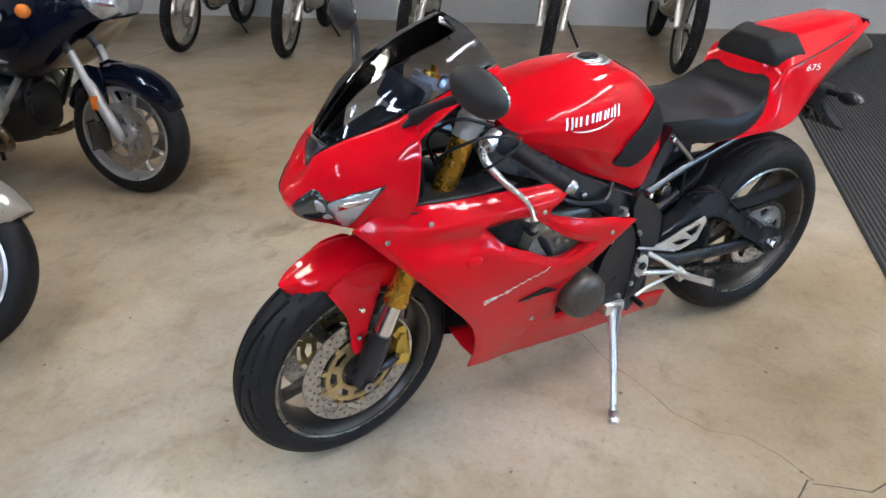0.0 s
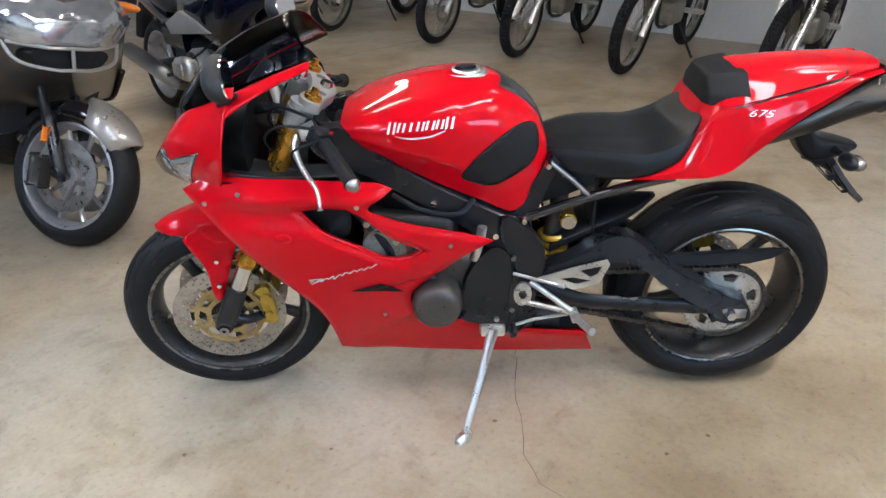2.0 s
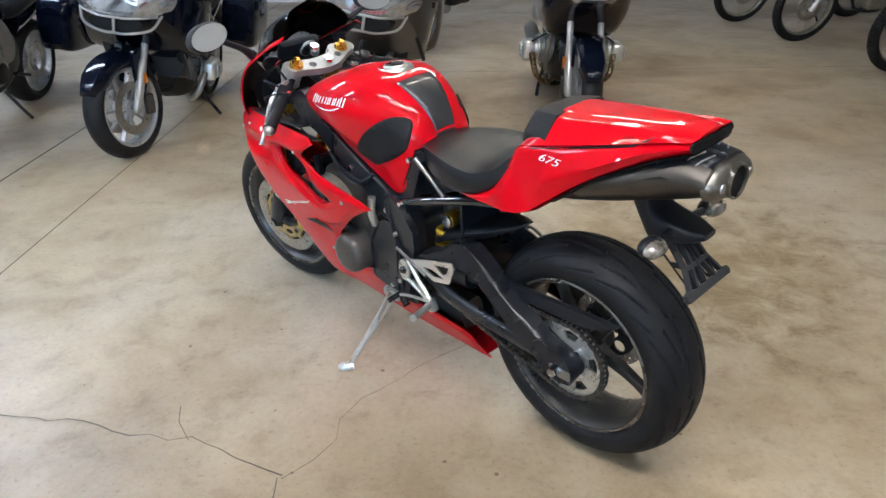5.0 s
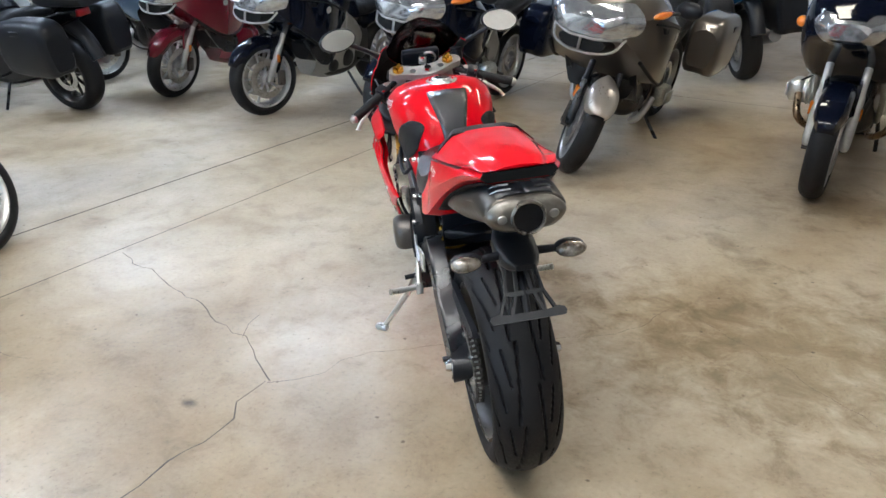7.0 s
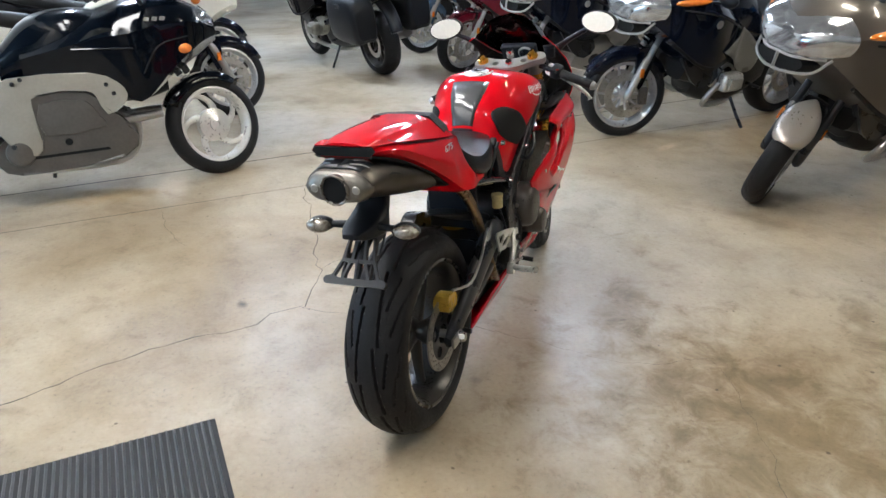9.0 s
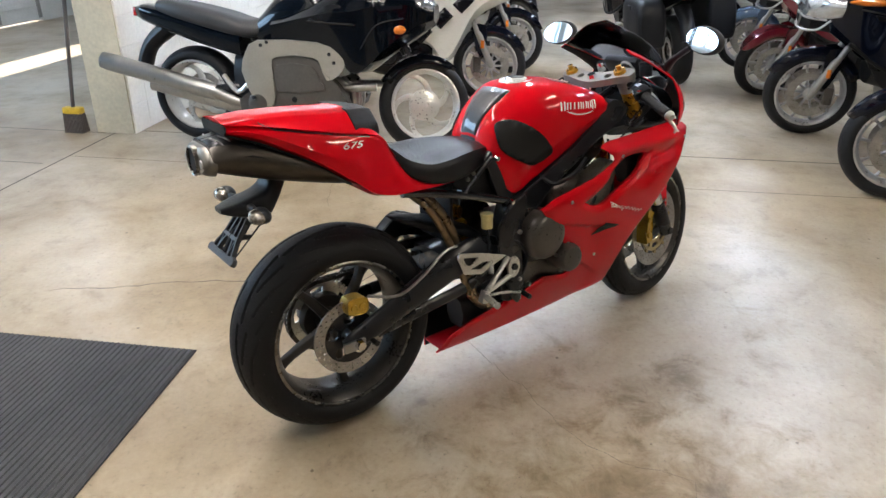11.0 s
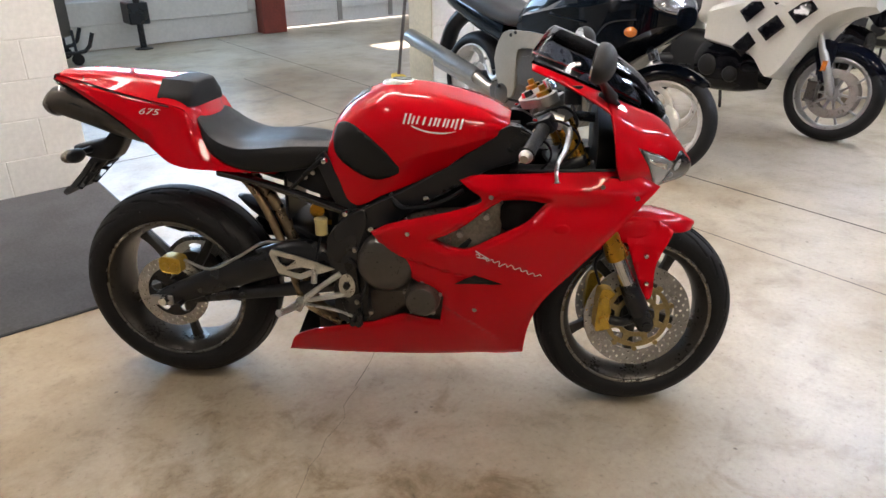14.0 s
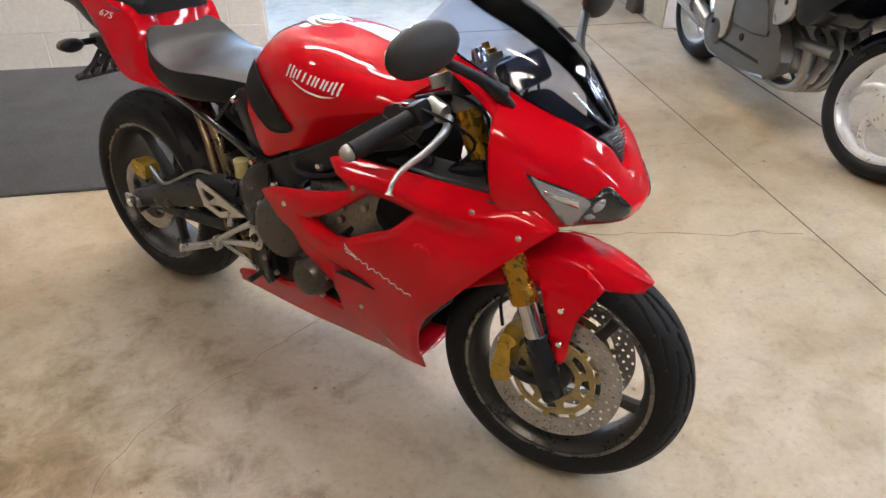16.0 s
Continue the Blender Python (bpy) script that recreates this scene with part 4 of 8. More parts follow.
part("disc_carrier", prism(circle(0, 0, 0.082, 40), -0.003, 0.003, [circle(0, 0, 0.030, 24)] + [circle(0.056 * math.cos(a), 0.056 * math.sin(a), 0.018, 12) for a in (0.3, 1.55, 2.8, 4.06, 5.3)]), BLACK_SATIN, rear, smooth=False, pose_at=Matrix.Translation((0, -0.090, 0)))

# sprocket with teeth, and the chain
teeth = []
for i in range(47):
    for q, r in ((0.0, 0.113), (0.3, 0.113), (0.5, 0.105), (0.8, 0.105)):
        a = 2 * math.pi * (i + q) / 47
        teeth.append((r * math.cos(a), r * math.sin(a)))
slots = []
for i in range(5):
    a = 2 * math.pi * i / 5 + 0.4
    slots.append([(r * math.cos(a + q), r * math.sin(a + q)) for r, q in ((0.064, -0.20), (0.088, -0.26), (0.091, 0.0), (0.088, 0.26), (0.064, 0.20))])
sprocket = part("sprocket", prism(teeth, 0.088, 0.094, [circle(0, 0, 0.030, 24)] + slots), ALLOY, rear, "silver rear sprocket", smooth=False)
for i in range(5):
    a = 2 * math.pi * i / 5 + 1.03
    part("nut", lathe([(0.0, 0.104), (0.008, 0.104), (0.008, 0.094)], 6, centre=(0.052 * math.cos(a), 0, 0.052 * math.sin(a))), CHROME, sprocket)
part("cush_hub", lathe([(0.03, 0.05), (0.075, 0.05), (0.075, 0.086), (0.03, 0.086)], 32, closed=True), RIM_GREY, rear)


def chain_path(steps):
    """Round the two sprockets."""
    c0, r0, c1, r1 = Vector((RW.x, 0, RW.z)), 0.109, Vector((0.575, 0, 0.375)), 0.042
    pts = []
    base = math.atan2(c1.z - c0.z, c1.x - c0.x)
    d = (c1 - c0).length
    off = math.acos((r0 - r1) / d)
    for i in range(41):
        a = base + off + (2 * math.pi - 2 * off) * i / 40
        pts.append(c0 + Vector((math.cos(a), 0, math.sin(a))) * r0)
    for i in range(13):
        a = base - off + (2 * off) * i / 12
        pts.append(c1 + Vector((math.cos(a), 0, math.sin(a))) * r1)
    pts.append(pts[0])
    ln = [0.0]
    for a, b in zip(pts, pts[1:]):
        ln.append(ln[-1] + (b - a).length)
    out = []
    j = 0
    for i in range(steps):
        want = ln[-1] * i / steps
        while ln[j + 1] < want:
            j += 1
        out.append(pts[j].lerp(pts[j + 1], (want - ln[j]) / (ln[j + 1] - ln[j])))
    return out


links = chain_path(112)
bm = bmesh.new()
for i, p in enumerate(links):
    q = links[(i + 1) % len(links)]
    d = (q - p)
    ang = math.atan2(d.z, d.x)
    w = 0.0095 if i % 2 else 0.0070
    for s in (1, -1):
        plate = bmesh.new()
        bmesh.ops.create_cube(plate, size=1.0)
        bmesh.ops.transform(plate, matrix=Matrix.Translation((p.x, 0.091 + s * w, p.z)) @ Matrix.Rotation(-ang, 4, "Y") @ Matrix.Translation((d.length / 2, 0, 0)) @ Matrix.Diagonal((d.length * 1.28, 0.0022, 0.0125, 1)), verts=plate.verts)
        join(bm, plate)
    rod((p.x, 0.079, p.z), (p.x, 0.103, p.z), 0.0046, 6, bm)
tagged(part("chain", bm, CHAIN, bike, "dark steel drive chain", smooth=False), kind="stuff")

# fork, mudguard, calipers: these turn with the bars
part("front_fender", sheet([[Vector((FW.x + (0.312 - dr) * math.cos(radians(a)), y * w, FW.z + (0.312 - dr) * math.sin(radians(a)))) for y, dr in ((0, 0), (0.55, 0.004), (0.55, 0.004), (0.9, 0.024), (1.0, sk))]
                                    for a, w, sk in ((60, 0.016, 0.026), (66, 0.044, 0.040), (77, 0.066, 0.055), (88, 0.078, 0.070), (100, 0.081, 0.075), (113, 0.079, 0.072), (127, 0.073, 0.065), (140, 0.062, 0.05), (147, 0.052, 0.04))], 4, 4, True), RED, bike, "red front mudguard", thick=0.003, pose_at=STEER)
for s in (1, -1):
    flap = [(1.350, 0.592), (1.350, 0.592), (1.325, 0.570), (1.346, 0.50), (1.390, 0.380), (1.406, 0.355), (1.420, 0.375), (1.425, 0.46), (1.468, 0.552), (1.468, 0.552), (1.41, 0.588)]
    part("fender_flap", panel(flap, [], lambda x, z: 0.084 + 0.03 * max(0.0, (0.5 - z)) - 0.014 * max(0.0, min(1.0, (z - 0.52) / 0.05)), 4, 0.02, s), RED, bike, thick=0.004, pose_at=STEER)
    for x, z in ((1.392, 0.485), (1.400, 0.405)):
        part("bolt", lathe([(0, 0.006), (0.006, 0.005), (0.008, 0)], 12), CHROME, bike, pose_at=STEER @ Matrix.Translation((x, s * 0.090, z)) @ Matrix.Diagonal((1, s, 1, 1)))
    ax = Vector((1.405, s * 0.098 + 0.008, 0.283))
    up = Vector((-0.42, 0, 0.907))
    leg = part("fork_leg", rod(ax + up * 0.24, ax + up * 0.635, 0.0265, 24), GOLD, bike, "gold anodised upper fork tube", pose_at=STEER)
    part("fork_sleeve", rod(ax + up * 0.635, ax + up * 0.700, 0.0290, 24), SILVER_CAST, leg, "silver fork top")
    part("seal_collar", lathe([(0.021, 0.218), (0.030, 0.218), (0.031, 0.235), (0.0275, 0.258)], 24, "z"), GOLD, leg, pose_at=Matrix.Translation(ax) @ Vector((0, 0, 1)).rotation_difference(up.normalized()).to_matrix().to_4x4())
    part("slider", rod(ax + up * 0.07, ax + up * 0.25, 0.0215, 24), CHROME, leg, "polished steel slider")
    bm = tube([ax + up * 0.135, ax + up * 0.08, ax + up * 0.02, ax - up * 0.012], [0.026, 0.029, 0.028, 0.024], 20, 3)
    lathe([(0.0, 0.03), (0.014, 0.03), (0.014, -0.03), (0.0, -0.03)], 16, bm=bm, centre=ax)
    part("fork_foot", bm, BLACK_SATIN, bike, "black cast fork foot", pose_at=STEER)
    part("axle_ring", lathe([(0.006, 0.012), (0.013, 0.012), (0.013, 0.0), (0.006, 0.0)], 16, closed=True), STEEL, bike, pose_at=STEER @ Matrix.Translation(ax + Vector((0, s * 0.021, 0.0))))
    part("caliper_mount", tube([ax + Vector((-0.01, -s * 0.006, 0.03)), ax + Vector((-0.06, -s * 0.014, 0.0)), ax + Vector((-0.115, -s * 0.02, 0.01))], [0.018, 0.014, 0.013], 10, 3), BLACK_SATIN, bike, pose_at=STEER)
    cal = prism([(-0.030, -0.064), (-0.004, -0.070), (0.020, -0.060), (0.014, -0.025), (0.020, 0.000), (0.016, 0.040), (0.030, 0.060), (0.010, 0.074), (-0.018, 0.068), (-0.026, 0.02)], -0.030, 0.024, k=3, bevel=0.005)
    for z in (-0.035, 0.035):
        lathe([(0, 0.031), (0.013, 0.031), (0.015, 0.022)], 16, bm=cal, centre=(-0.004, 0, z))
    part("brake_caliper", cal, CALIPER_GOLD, bike, "gold radial brake caliper", pose_at=STEER @ Matrix.Translation((1.287, s * 0.075, 0.325)) @ Matrix.Diagonal((0.82, s * 0.85, 0.86, 1)))
    part("brake_hose", tube([(1.27, s * 0.085, 0.40), (1.255, s * 0.075, 0.46), (1.275, s * 0.075, 0.52), (1.24, s * 0.06, 0.66)], 0.004, 8, 5), BLACK_PLASTIC, bike, pose_at=STEER)
    # clip-on bar, grip, lever
    a, b = Vector((1.112, s * 0.108, 0.885)), Vector((1.012, s * 0.322, 0.800))
    d = (b - a)
    bar = part("handlebar", rod(a, b, 0.011, 16), BLACK_SATIN, bike, pose_at=STEER)
    ring = lathe([(0.027, -0.013), (0.032, -0.013), (0.032, 0.013), (0.027, 0.013)], 24, "z", closed=True)
    part("clamp", ring, SILVER_CAST, bar, "silver clip-on clamp", pose_at=Matrix.Translation(ax + up * 0.672) @ Vector((0, 0, 1)).rotation_difference(up.normalized()).to_matrix().to_4x4())
    part("grip", tube([a + d * 0.42, a + d * 0.46, a + d * 0.92, a + d * 0.95], [0.021, 0.0165, 0.0165, 0.020], 16, 3), PAD_RUBBER, bar, "black rubber grip")
    part("bar_end", tube([a + d * 0.95, a + d * 0.99, a + d * 1.03], [0.0165, 0.0165, 0.010], 16, 2), STEEL, bar, "silver bar end")
    part("switch_box", box(-0.022, 0.026, -0.022, 0.022, -0.02, 0.02, 0.008), BLACK_PLASTIC, bar, pose_at=Matrix.Translation(a + d * 0.33) @ Vector((0, 0, 1)).rotation_difference(d.normalized()).to_matrix().to_4x4())
    part("button", box(-0.006, 0.006, -0.006, 0.006, 0.0, 0.006, 0.002, 1), RED_LENS, bar, "red switch", pose_at=Matrix.Translation(a + d * 0.36 + Vector((-0.024, 0, 0.012))))
    part("perch", tube([a + d * 0.22, a + d * 0.24 + Vector((0.038, 0.004 * s, -0.004))], [0.024, 0.018], 14, 2), ALLOY, bar, "silver lever perch")
    p = a + d * 0.24 + Vector((0.045, 0, -0.010))
    part("lever", tube([p, p + d * 0.12 + Vector((0.018, 0, -0.010)), p + d * 0.32 + Vector((0.022, 0, -0.024)), p + d * 0.50 + Vector((0.016, 0, -0.036)), p + d * 0.60 + Vector((0.020, 0, -0.046)), p + d * 0.65 + Vector((0.025, 0, -0.058)), p + d * 0.66 + Vector((0.026, 0, -0.062))],
                       [0.013, 0.0120, 0.0095, 0.0075, 0.0065, 0.0060, 0.0110], 12, 4, flat=0.7), ALLOY, bar, "polished alloy lever")
    part("fork_cap", lathe([(0.0, 0.752), (0.009, 0.752), (0.009, 0.738), (0.020, 0.736), (0.023, 0.715)], 20, "z"), GOLD, bike, "gold fork cap", pose_at=STEER @ Matrix.Translation(ax + Vector((-0.012, 0, -0.018))) @ Vector((0, 0, 1)).rotation_difference(up.normalized()).to_matrix().to_4x4())
# top yoke
YK = Matrix.Translation(Vector((1.393, 0, 0.267)) + Vector((-0.42, 0, 0.907)) * 0.712) @ Vector((0, 0, 1)).rotation_difference(RAKE).to_matrix().to_4x4()
yoke_out = [(x * 0.98, y) for x, y in [(0.030, 0.105), (0.012, 0.138), (-0.020, 0.135), (-0.030, 0.100), (-0.055, 0.04), (-0.062, 0.0), (-0.055, -0.04), (-0.030, -0.100), (-0.020, -0.135), (0.012, -0.138), (0.030, -0.105), (0.006, -0.05), (0.0, 0.0), (0.006, 0.05)]]
part("top_yoke", prism(yoke_out, -0.012, 0.012, [circle(-0.022, 0.055, 0.013, 12), circle(-0.022, -0.055, 0.013, 12)], k=3, bevel=0.0, plane="xy"), SILVER_CAST, bike, "silver alloy top yoke", pose_at=STEER @ YK)
part("lower_yoke", box(-0.05, 0.035, -0.13, 0.13, -0.20, -0.165, 0.012), BLACK_SATIN, bike, pose_at=STEER @ YK)
part("stem_nut", lathe([(0, 0.026), (0.014, 0.026), (0.017, 0.012)], 6, "z"), CHROME, bike, pose_at=STEER @ YK @ Matrix.Translation((-0.034, 0, 0)))

# tank
tank_bm = hull([(0.520, [(0, 0.800), (0.050, 0.792), (0.085, 0.770), (0.097, 0.735), (0.097, 0.735), (0.093, 0.715)]), (0.545, [(0, 0.855), (0.060, 0.845), (0.105, 0.800), (0.118, 0.715), (0.118, 0.715), (0.112, 0.680)]),
                (0.60, [(0, 0.910), (0.080, 0.893), (0.130, 0.830), (0.136, 0.700), (0.136, 0.700), (0.124, 0.622)]), (0.68, [(0, 0.943), (0.105, 0.925), (0.158, 0.855), (0.150, 0.735), (0.150, 0.735), (0.128, 0.655)]),
                (0.78, [(0, 0.945), (0.125, 0.922), (0.176, 0.862), (0.170, 0.780), (0.170, 0.780), (0.128, 0.700)]), (0.88, [(0, 0.925), (0.125, 0.905), (0.173, 0.860), (0.168, 0.806), (0.168, 0.806), (0.128, 0.752)]),
                (0.96, [(0, 0.898), (0.110, 0.885), (0.152, 0.858), (0.152, 0.826), (0.152, 0.826), (0.124, 0.790)]), (1.015, [(0, 0.868), (0.085, 0.860), (0.118, 0.846), (0.122, 0.832), (0.122, 0.832), (0.102, 0.812)])], 8, 8)
bmesh.ops.recalc_face_normals(tank_bm, faces=tank_bm.faces)
TANK = BVHTree.FromBMesh(tank_bm)
part("tank", tank_bm, RED, bike, "glossy red fuel tank")


def on(tree, side, off=0.0016, far=0.6):
    def depth(x, z):
        hit = tree.ray_cast(Vector((x, side * far, z)), Vector((0, -side, 0)))
        return (abs(hit[0].y) if hit[0] is not None else 0.12) + off
    return depth


for s in (1, -1):
    pad = [(0.546, 0.785), (0.552, 0.835), (0.590, 0.850), (0.640, 0.828), (0.690, 0.788), (0.729, 0.742), (0.729, 0.742), (0.724, 0.724), (0.665, 0.704), (0.61, 0.724), (0.565, 0.752)]
    part("knee_pad", panel(pad, [], on(TANK, s, 0.003), 4, 0.015, s), PAD_RUBBER, bike, "black rubber knee pad", thick=0.003)
    # brand lettering as plain blocks over a swoosh
    logo = new("tank_emblem")
    logo.parent = bike
    x0, x1 = (0.900, 0.745) if s > 0 else (0.745, 0.900)
    for i in range(7):
        u = (i + 0.5) / 7
        xc = x0 + (x1 - x0) * u
        w, h = (0.0088, 0.0085, 0.0030, 0.0085, 0.0098, 0.0086, 0.0090)[i], (0.0125 if i in (0, 6) else 0.0095)
        zc = 0.862 + 0.012 * (x0 - xc) / (x0 - x1) if s > 0 else 0.874 - 0.012 * u
        sl = 0.003 * (1 if s < 0 else -1)
        bars = [(-w, -w + 0.0052, -h, h), (w - 0.0052, w, -h, h)] if w > 0.005 else [(-0.0026, 0.0026, -h, h)]
        for p0, p1, q0, q1 in bars:
            part("block", panel([(xc + p0 + sl * q0 / h, zc + q0), (xc + p1 + sl * q0 / h, zc + q0), (xc + p1 + sl * q1 / h, zc + q1), (xc + p0 + sl * q1 / h, zc + q1)], [], on(TANK, s, 0.0022), 1, 0.02, s), WHITE_DECAL, logo, smooth=False)
    arc = [(0.885, 0.846), (0.850, 0.838), (0.805, 0.842), (0.770, 0.854), (0.770, 0.857), (0.805, 0.846), (0.850, 0.842)]
    part("swoosh", panel(arc, [], on(TANK, s, 0.0018), 3, 0.02, s), WHITE_DECAL, logo, smooth=False)
# dark pad on the tank's back and the filler cap
bm = bmesh.new()
rows = []
for i in range(13):
    t = i / 12
    zc = 0.955 - t * 0.155
    w = 0.050 + 0.014 * math.cos(t * 5.6)
    row = []
    for j in range(7):
        y = (j / 3 - 1) * w
        hit = TANK.ray_cast(Vector((0.30 - 0.1 * t, y, zc + 0.22 - t * 0.16)), Vector((0.80, 0, -0.60)).normalized())
        row.append((hit[0] + hit[1] * 0.002) if hit[0] is not None else Vector((0.55, y, zc)))
    rows.append(row)
grid(bm, rows)
part("tank_pad", bm, CARBON, bike, "dark rubber tank pad", thick=0.002)
cap = part("filler_cap", lathe([(0, 0.012), (0.030, 0.012), (0.034, 0.010), (0.036, 0.004), (0.050, 0.006), (0.054, 0.0), (0.054, -0.012)], 40, "z"), ALLOY, bike, "silver ringed filler cap", pose_at=Matrix.Translation((0.715, 0, 0.9375)) @ Matrix.Rotation(radians(2), 4, "Y"))
part("cap_centre", lathe([(0, 0.014), (0.026, 0.014), (0.027, 0.011)], 32, "z"), BLACK_SATIN, cap)

# seat, tail, cowl pad
seat_bm = hull([(x, [(0, zc), (w * 0.55, zc - 0.001), (w * 0.90, ze + 0.003), (w, ze), (w, ze), (w * 1.05, ze - 0.022), (w * 1.03, zl), (w * 0.85, zl - 0.006)]) for x, zc, w, ze, zl in (
    (0.565, 0.774, 0.062, 0.764, 0.740), (0.50, 0.788, 0.098, 0.776, 0.728), (0.42, 0.794, 0.130, 0.781, 0.718), (0.35, 0.791, 0.146, 0.777, 0.715), (0.28, 0.790, 0.148, 0.776, 0.724), (0.215, 0.808, 0.140, 0.798, 0.752), (0.178, 0.838, 0.120, 0.830, 0.786), (0.158, 0.852, 0.098, 0.845, 0.808), (0.150, 0.840, 0.080, 0.834, 0.815))], 5, 5)
part("seat", seat_bm, SEAT_VINYL, bike, "black vinyl rider seat")
tail_bm = hull([(x, [(0, zt + 0.002), (w1 * 0.55, zt), (w1 * 0.92, zt - 0.007), (w1 * 0.92, zt - 0.007), (w1 * 1.12, zt - 0.020), (w2, zm + 0.004), (w2, zm + 0.004), (w2 - 0.007, zm - 0.001), (w2 - 0.007, zm - 0.001), (w2 + 0.003, zm - 0.007), (w3 + dw, z3 + dz), (w3 + dw, z3 + dz), (w3 - 0.003, z3), (w3 - 0.003, z3), (w3 * 0.80, zb)]) for x, zt, w1, w2, zm, dw, dz, w3, z3, zb in (
    (-0.252, 0.959, 0.060, 0.078, 0.950, 0.002, 0.005, 0.084, 0.938, 0.930), (-0.20, 0.962, 0.070, 0.096, 0.944, 0.003, 0.011, 0.103, 0.922, 0.912), (-0.15, 0.962, 0.076, 0.108, 0.935, 0.004, 0.017, 0.117, 0.898, 0.889), (-0.05, 0.957, 0.083, 0.122, 0.913, 0.005, 0.026, 0.136, 0.840, 0.832), (0.04, 0.950, 0.087, 0.131, 0.894, 0.002, 0.050, 0.155, 0.774, 0.766),
    (0.09, 0.944, 0.087, 0.135, 0.884, -0.014, 0.055, 0.166, 0.736, 0.727), (0.14, 0.905, 0.080, 0.130, 0.868, -0.016, 0.050, 0.172, 0.722, 0.713), (0.175, 0.836, 0.072, 0.126, 0.815, -0.006, 0.040, 0.169, 0.718, 0.709), (0.225, 0.768, 0.080, 0.138, 0.752, -0.006, 0.015, 0.160, 0.714, 0.706), (0.30, 0.730, 0.080, 0.134, 0.724, -0.004, 0.007, 0.150, 0.709, 0.702), (0.375, 0.708, 0.070, 0.115, 0.706, -0.003, 0.003, 0.125, 0.702, 0.698))], 6, 5)
bmesh.ops.recalc_face_normals(tail_bm, faces=tail_bm.faces)
TAIL = BVHTree.FromBMesh(tail_bm)
part("tail", tail_bm, RED, bike, "red tail fairing with a seat cowl")
part("cowl_pad", hull([(x, [(0, zt), (w1, zt - 0.003), (w1, zt - 0.003), (w2, zm), (w2, zm), (w2 + 0.006, zb)]) for x, zt, w1, w2, zm, zb in (
    (0.158, 0.892, 0.040, 0.070, 0.884, 0.876), (0.152, 0.930, 0.054, 0.090, 0.897, 0.877), (0.142, 0.941, 0.064, 0.102, 0.902, 0.878), (0.105, 0.9475, 0.076, 0.116, 0.904, 0.879), (0.066, 0.9505, 0.083, 0.124, 0.908, 0.888))], 4, 4), PAD_RUBBER, bike, "black padded cowl front")
# flat plate whose near-black colour stands for the gap's shade
part("tail_end", prism([(-0.077, 0.951), (0.077, 0.951), (0.084, 0.940), (0.070, 0.929), (-0.070, 0.929), (-0.084, 0.940)], -0.2550, -0.2500, plane="yz"), INNER_DARK, bike, "near-black plate in place of the shaded gap under the tail tip", smooth=False)
# near-black sheet that covers the red underside
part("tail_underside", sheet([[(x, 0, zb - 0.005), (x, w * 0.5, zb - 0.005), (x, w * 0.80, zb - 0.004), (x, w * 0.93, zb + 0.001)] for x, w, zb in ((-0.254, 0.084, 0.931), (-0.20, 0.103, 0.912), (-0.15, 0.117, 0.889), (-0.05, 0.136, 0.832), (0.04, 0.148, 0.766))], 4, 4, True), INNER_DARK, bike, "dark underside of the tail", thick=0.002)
part("tail_lamp", hull([(-0.246, [(0, 0.936), (0.05, 0.935), (0.074, 0.931), (0.05, 0.918), (0, 0.916)]), (-0.19, [(0, 0.935), (0.06, 0.933), (0.095, 0.922), (0.07, 0.900), (0, 0.897)])], 3, 4), RED_LENS, bike, "dark red tail lamp")
for s in (1, -1):
    part("cowl_gap", panel([(-0.140, 0.9335), (-0.05, 0.9130), (0.04, 0.8945), (0.10, 0.8825), (0.10, 0.8790), (0.04, 0.8910), (-0.05, 0.9095), (-0.143, 0.9300), (-0.168, 0.944), (-0.176, 0.957), (-0.173, 0.957), (-0.165, 0.945)], [], on(TAIL, s, 0.001), 1, 0.02, s), DARK_DECAL, bike, smooth=False)
    # the number on the tail
    fc = bpy.data.curves.new("number", "FONT")
    fc.body, fc.size, fc.shear, fc.align_x, fc.align_y = "675", 0.031, 0.35, "CENTER", "CENTER"
    fo = bpy.data.objects.new("number", fc)
    scene.collection.objects.link(fo)
    me = bpy.data.meshes.new_from_object(fo.evaluated_get(bpy.context.evaluated_depsgraph_get()))
    bpy.data.objects.remove(fo)
    bm = bmesh.new()
    bm.from_mesh(me)
    bmesh.ops.subdivide_edges(bm, edges=[e for e in bm.edges if e.calc_length() > 0.012], cuts=1)
    dep = on(TAIL, s, 0.002)
    for v in bm.verts:
        x = 0.043 - s * v.co.x * 1.25
        z = 0.868 + v.co.y * 0.72 - s * v.co.x * 0.06 * s
        v.co = Vector((x, s * dep(x, z), z))
    part("number", bm, WHITE_DECAL, bike, "white number 675 on the tail", smooth=False)

# silencer under the tail
muf = part("silencer", hull([(-0.296, [(0, 0.904), (0.050, 0.901), (0.082, 0.874), (0.056, 0.848), (0, 0.842)]), (-0.28, [(0, 0.910), (0.058, 0.906), (0.090, 0.874), (0.063, 0.842), (0, 0.835)]), (-0.20, [(0, 0.916), (0.066, 0.909), (0.098, 0.866), (0.070, 0.818), (0, 0.809)]),
                             (-0.08, [(0, 0.878), (0.086, 0.870), (0.118, 0.828), (0.088, 0.786), (0, 0.778)]), (0.06, [(0, 0.822), (0.083, 0.815), (0.116, 0.784), (0.086, 0.754), (0, 0.746)]), (0.12, [(0, 0.805), (0.06, 0.80), (0.08, 0.778), (0.06, 0.755), (0, 0.75)])], 6, 6), TITAN, bike, "brown tinted brushed steel underseat silencer")
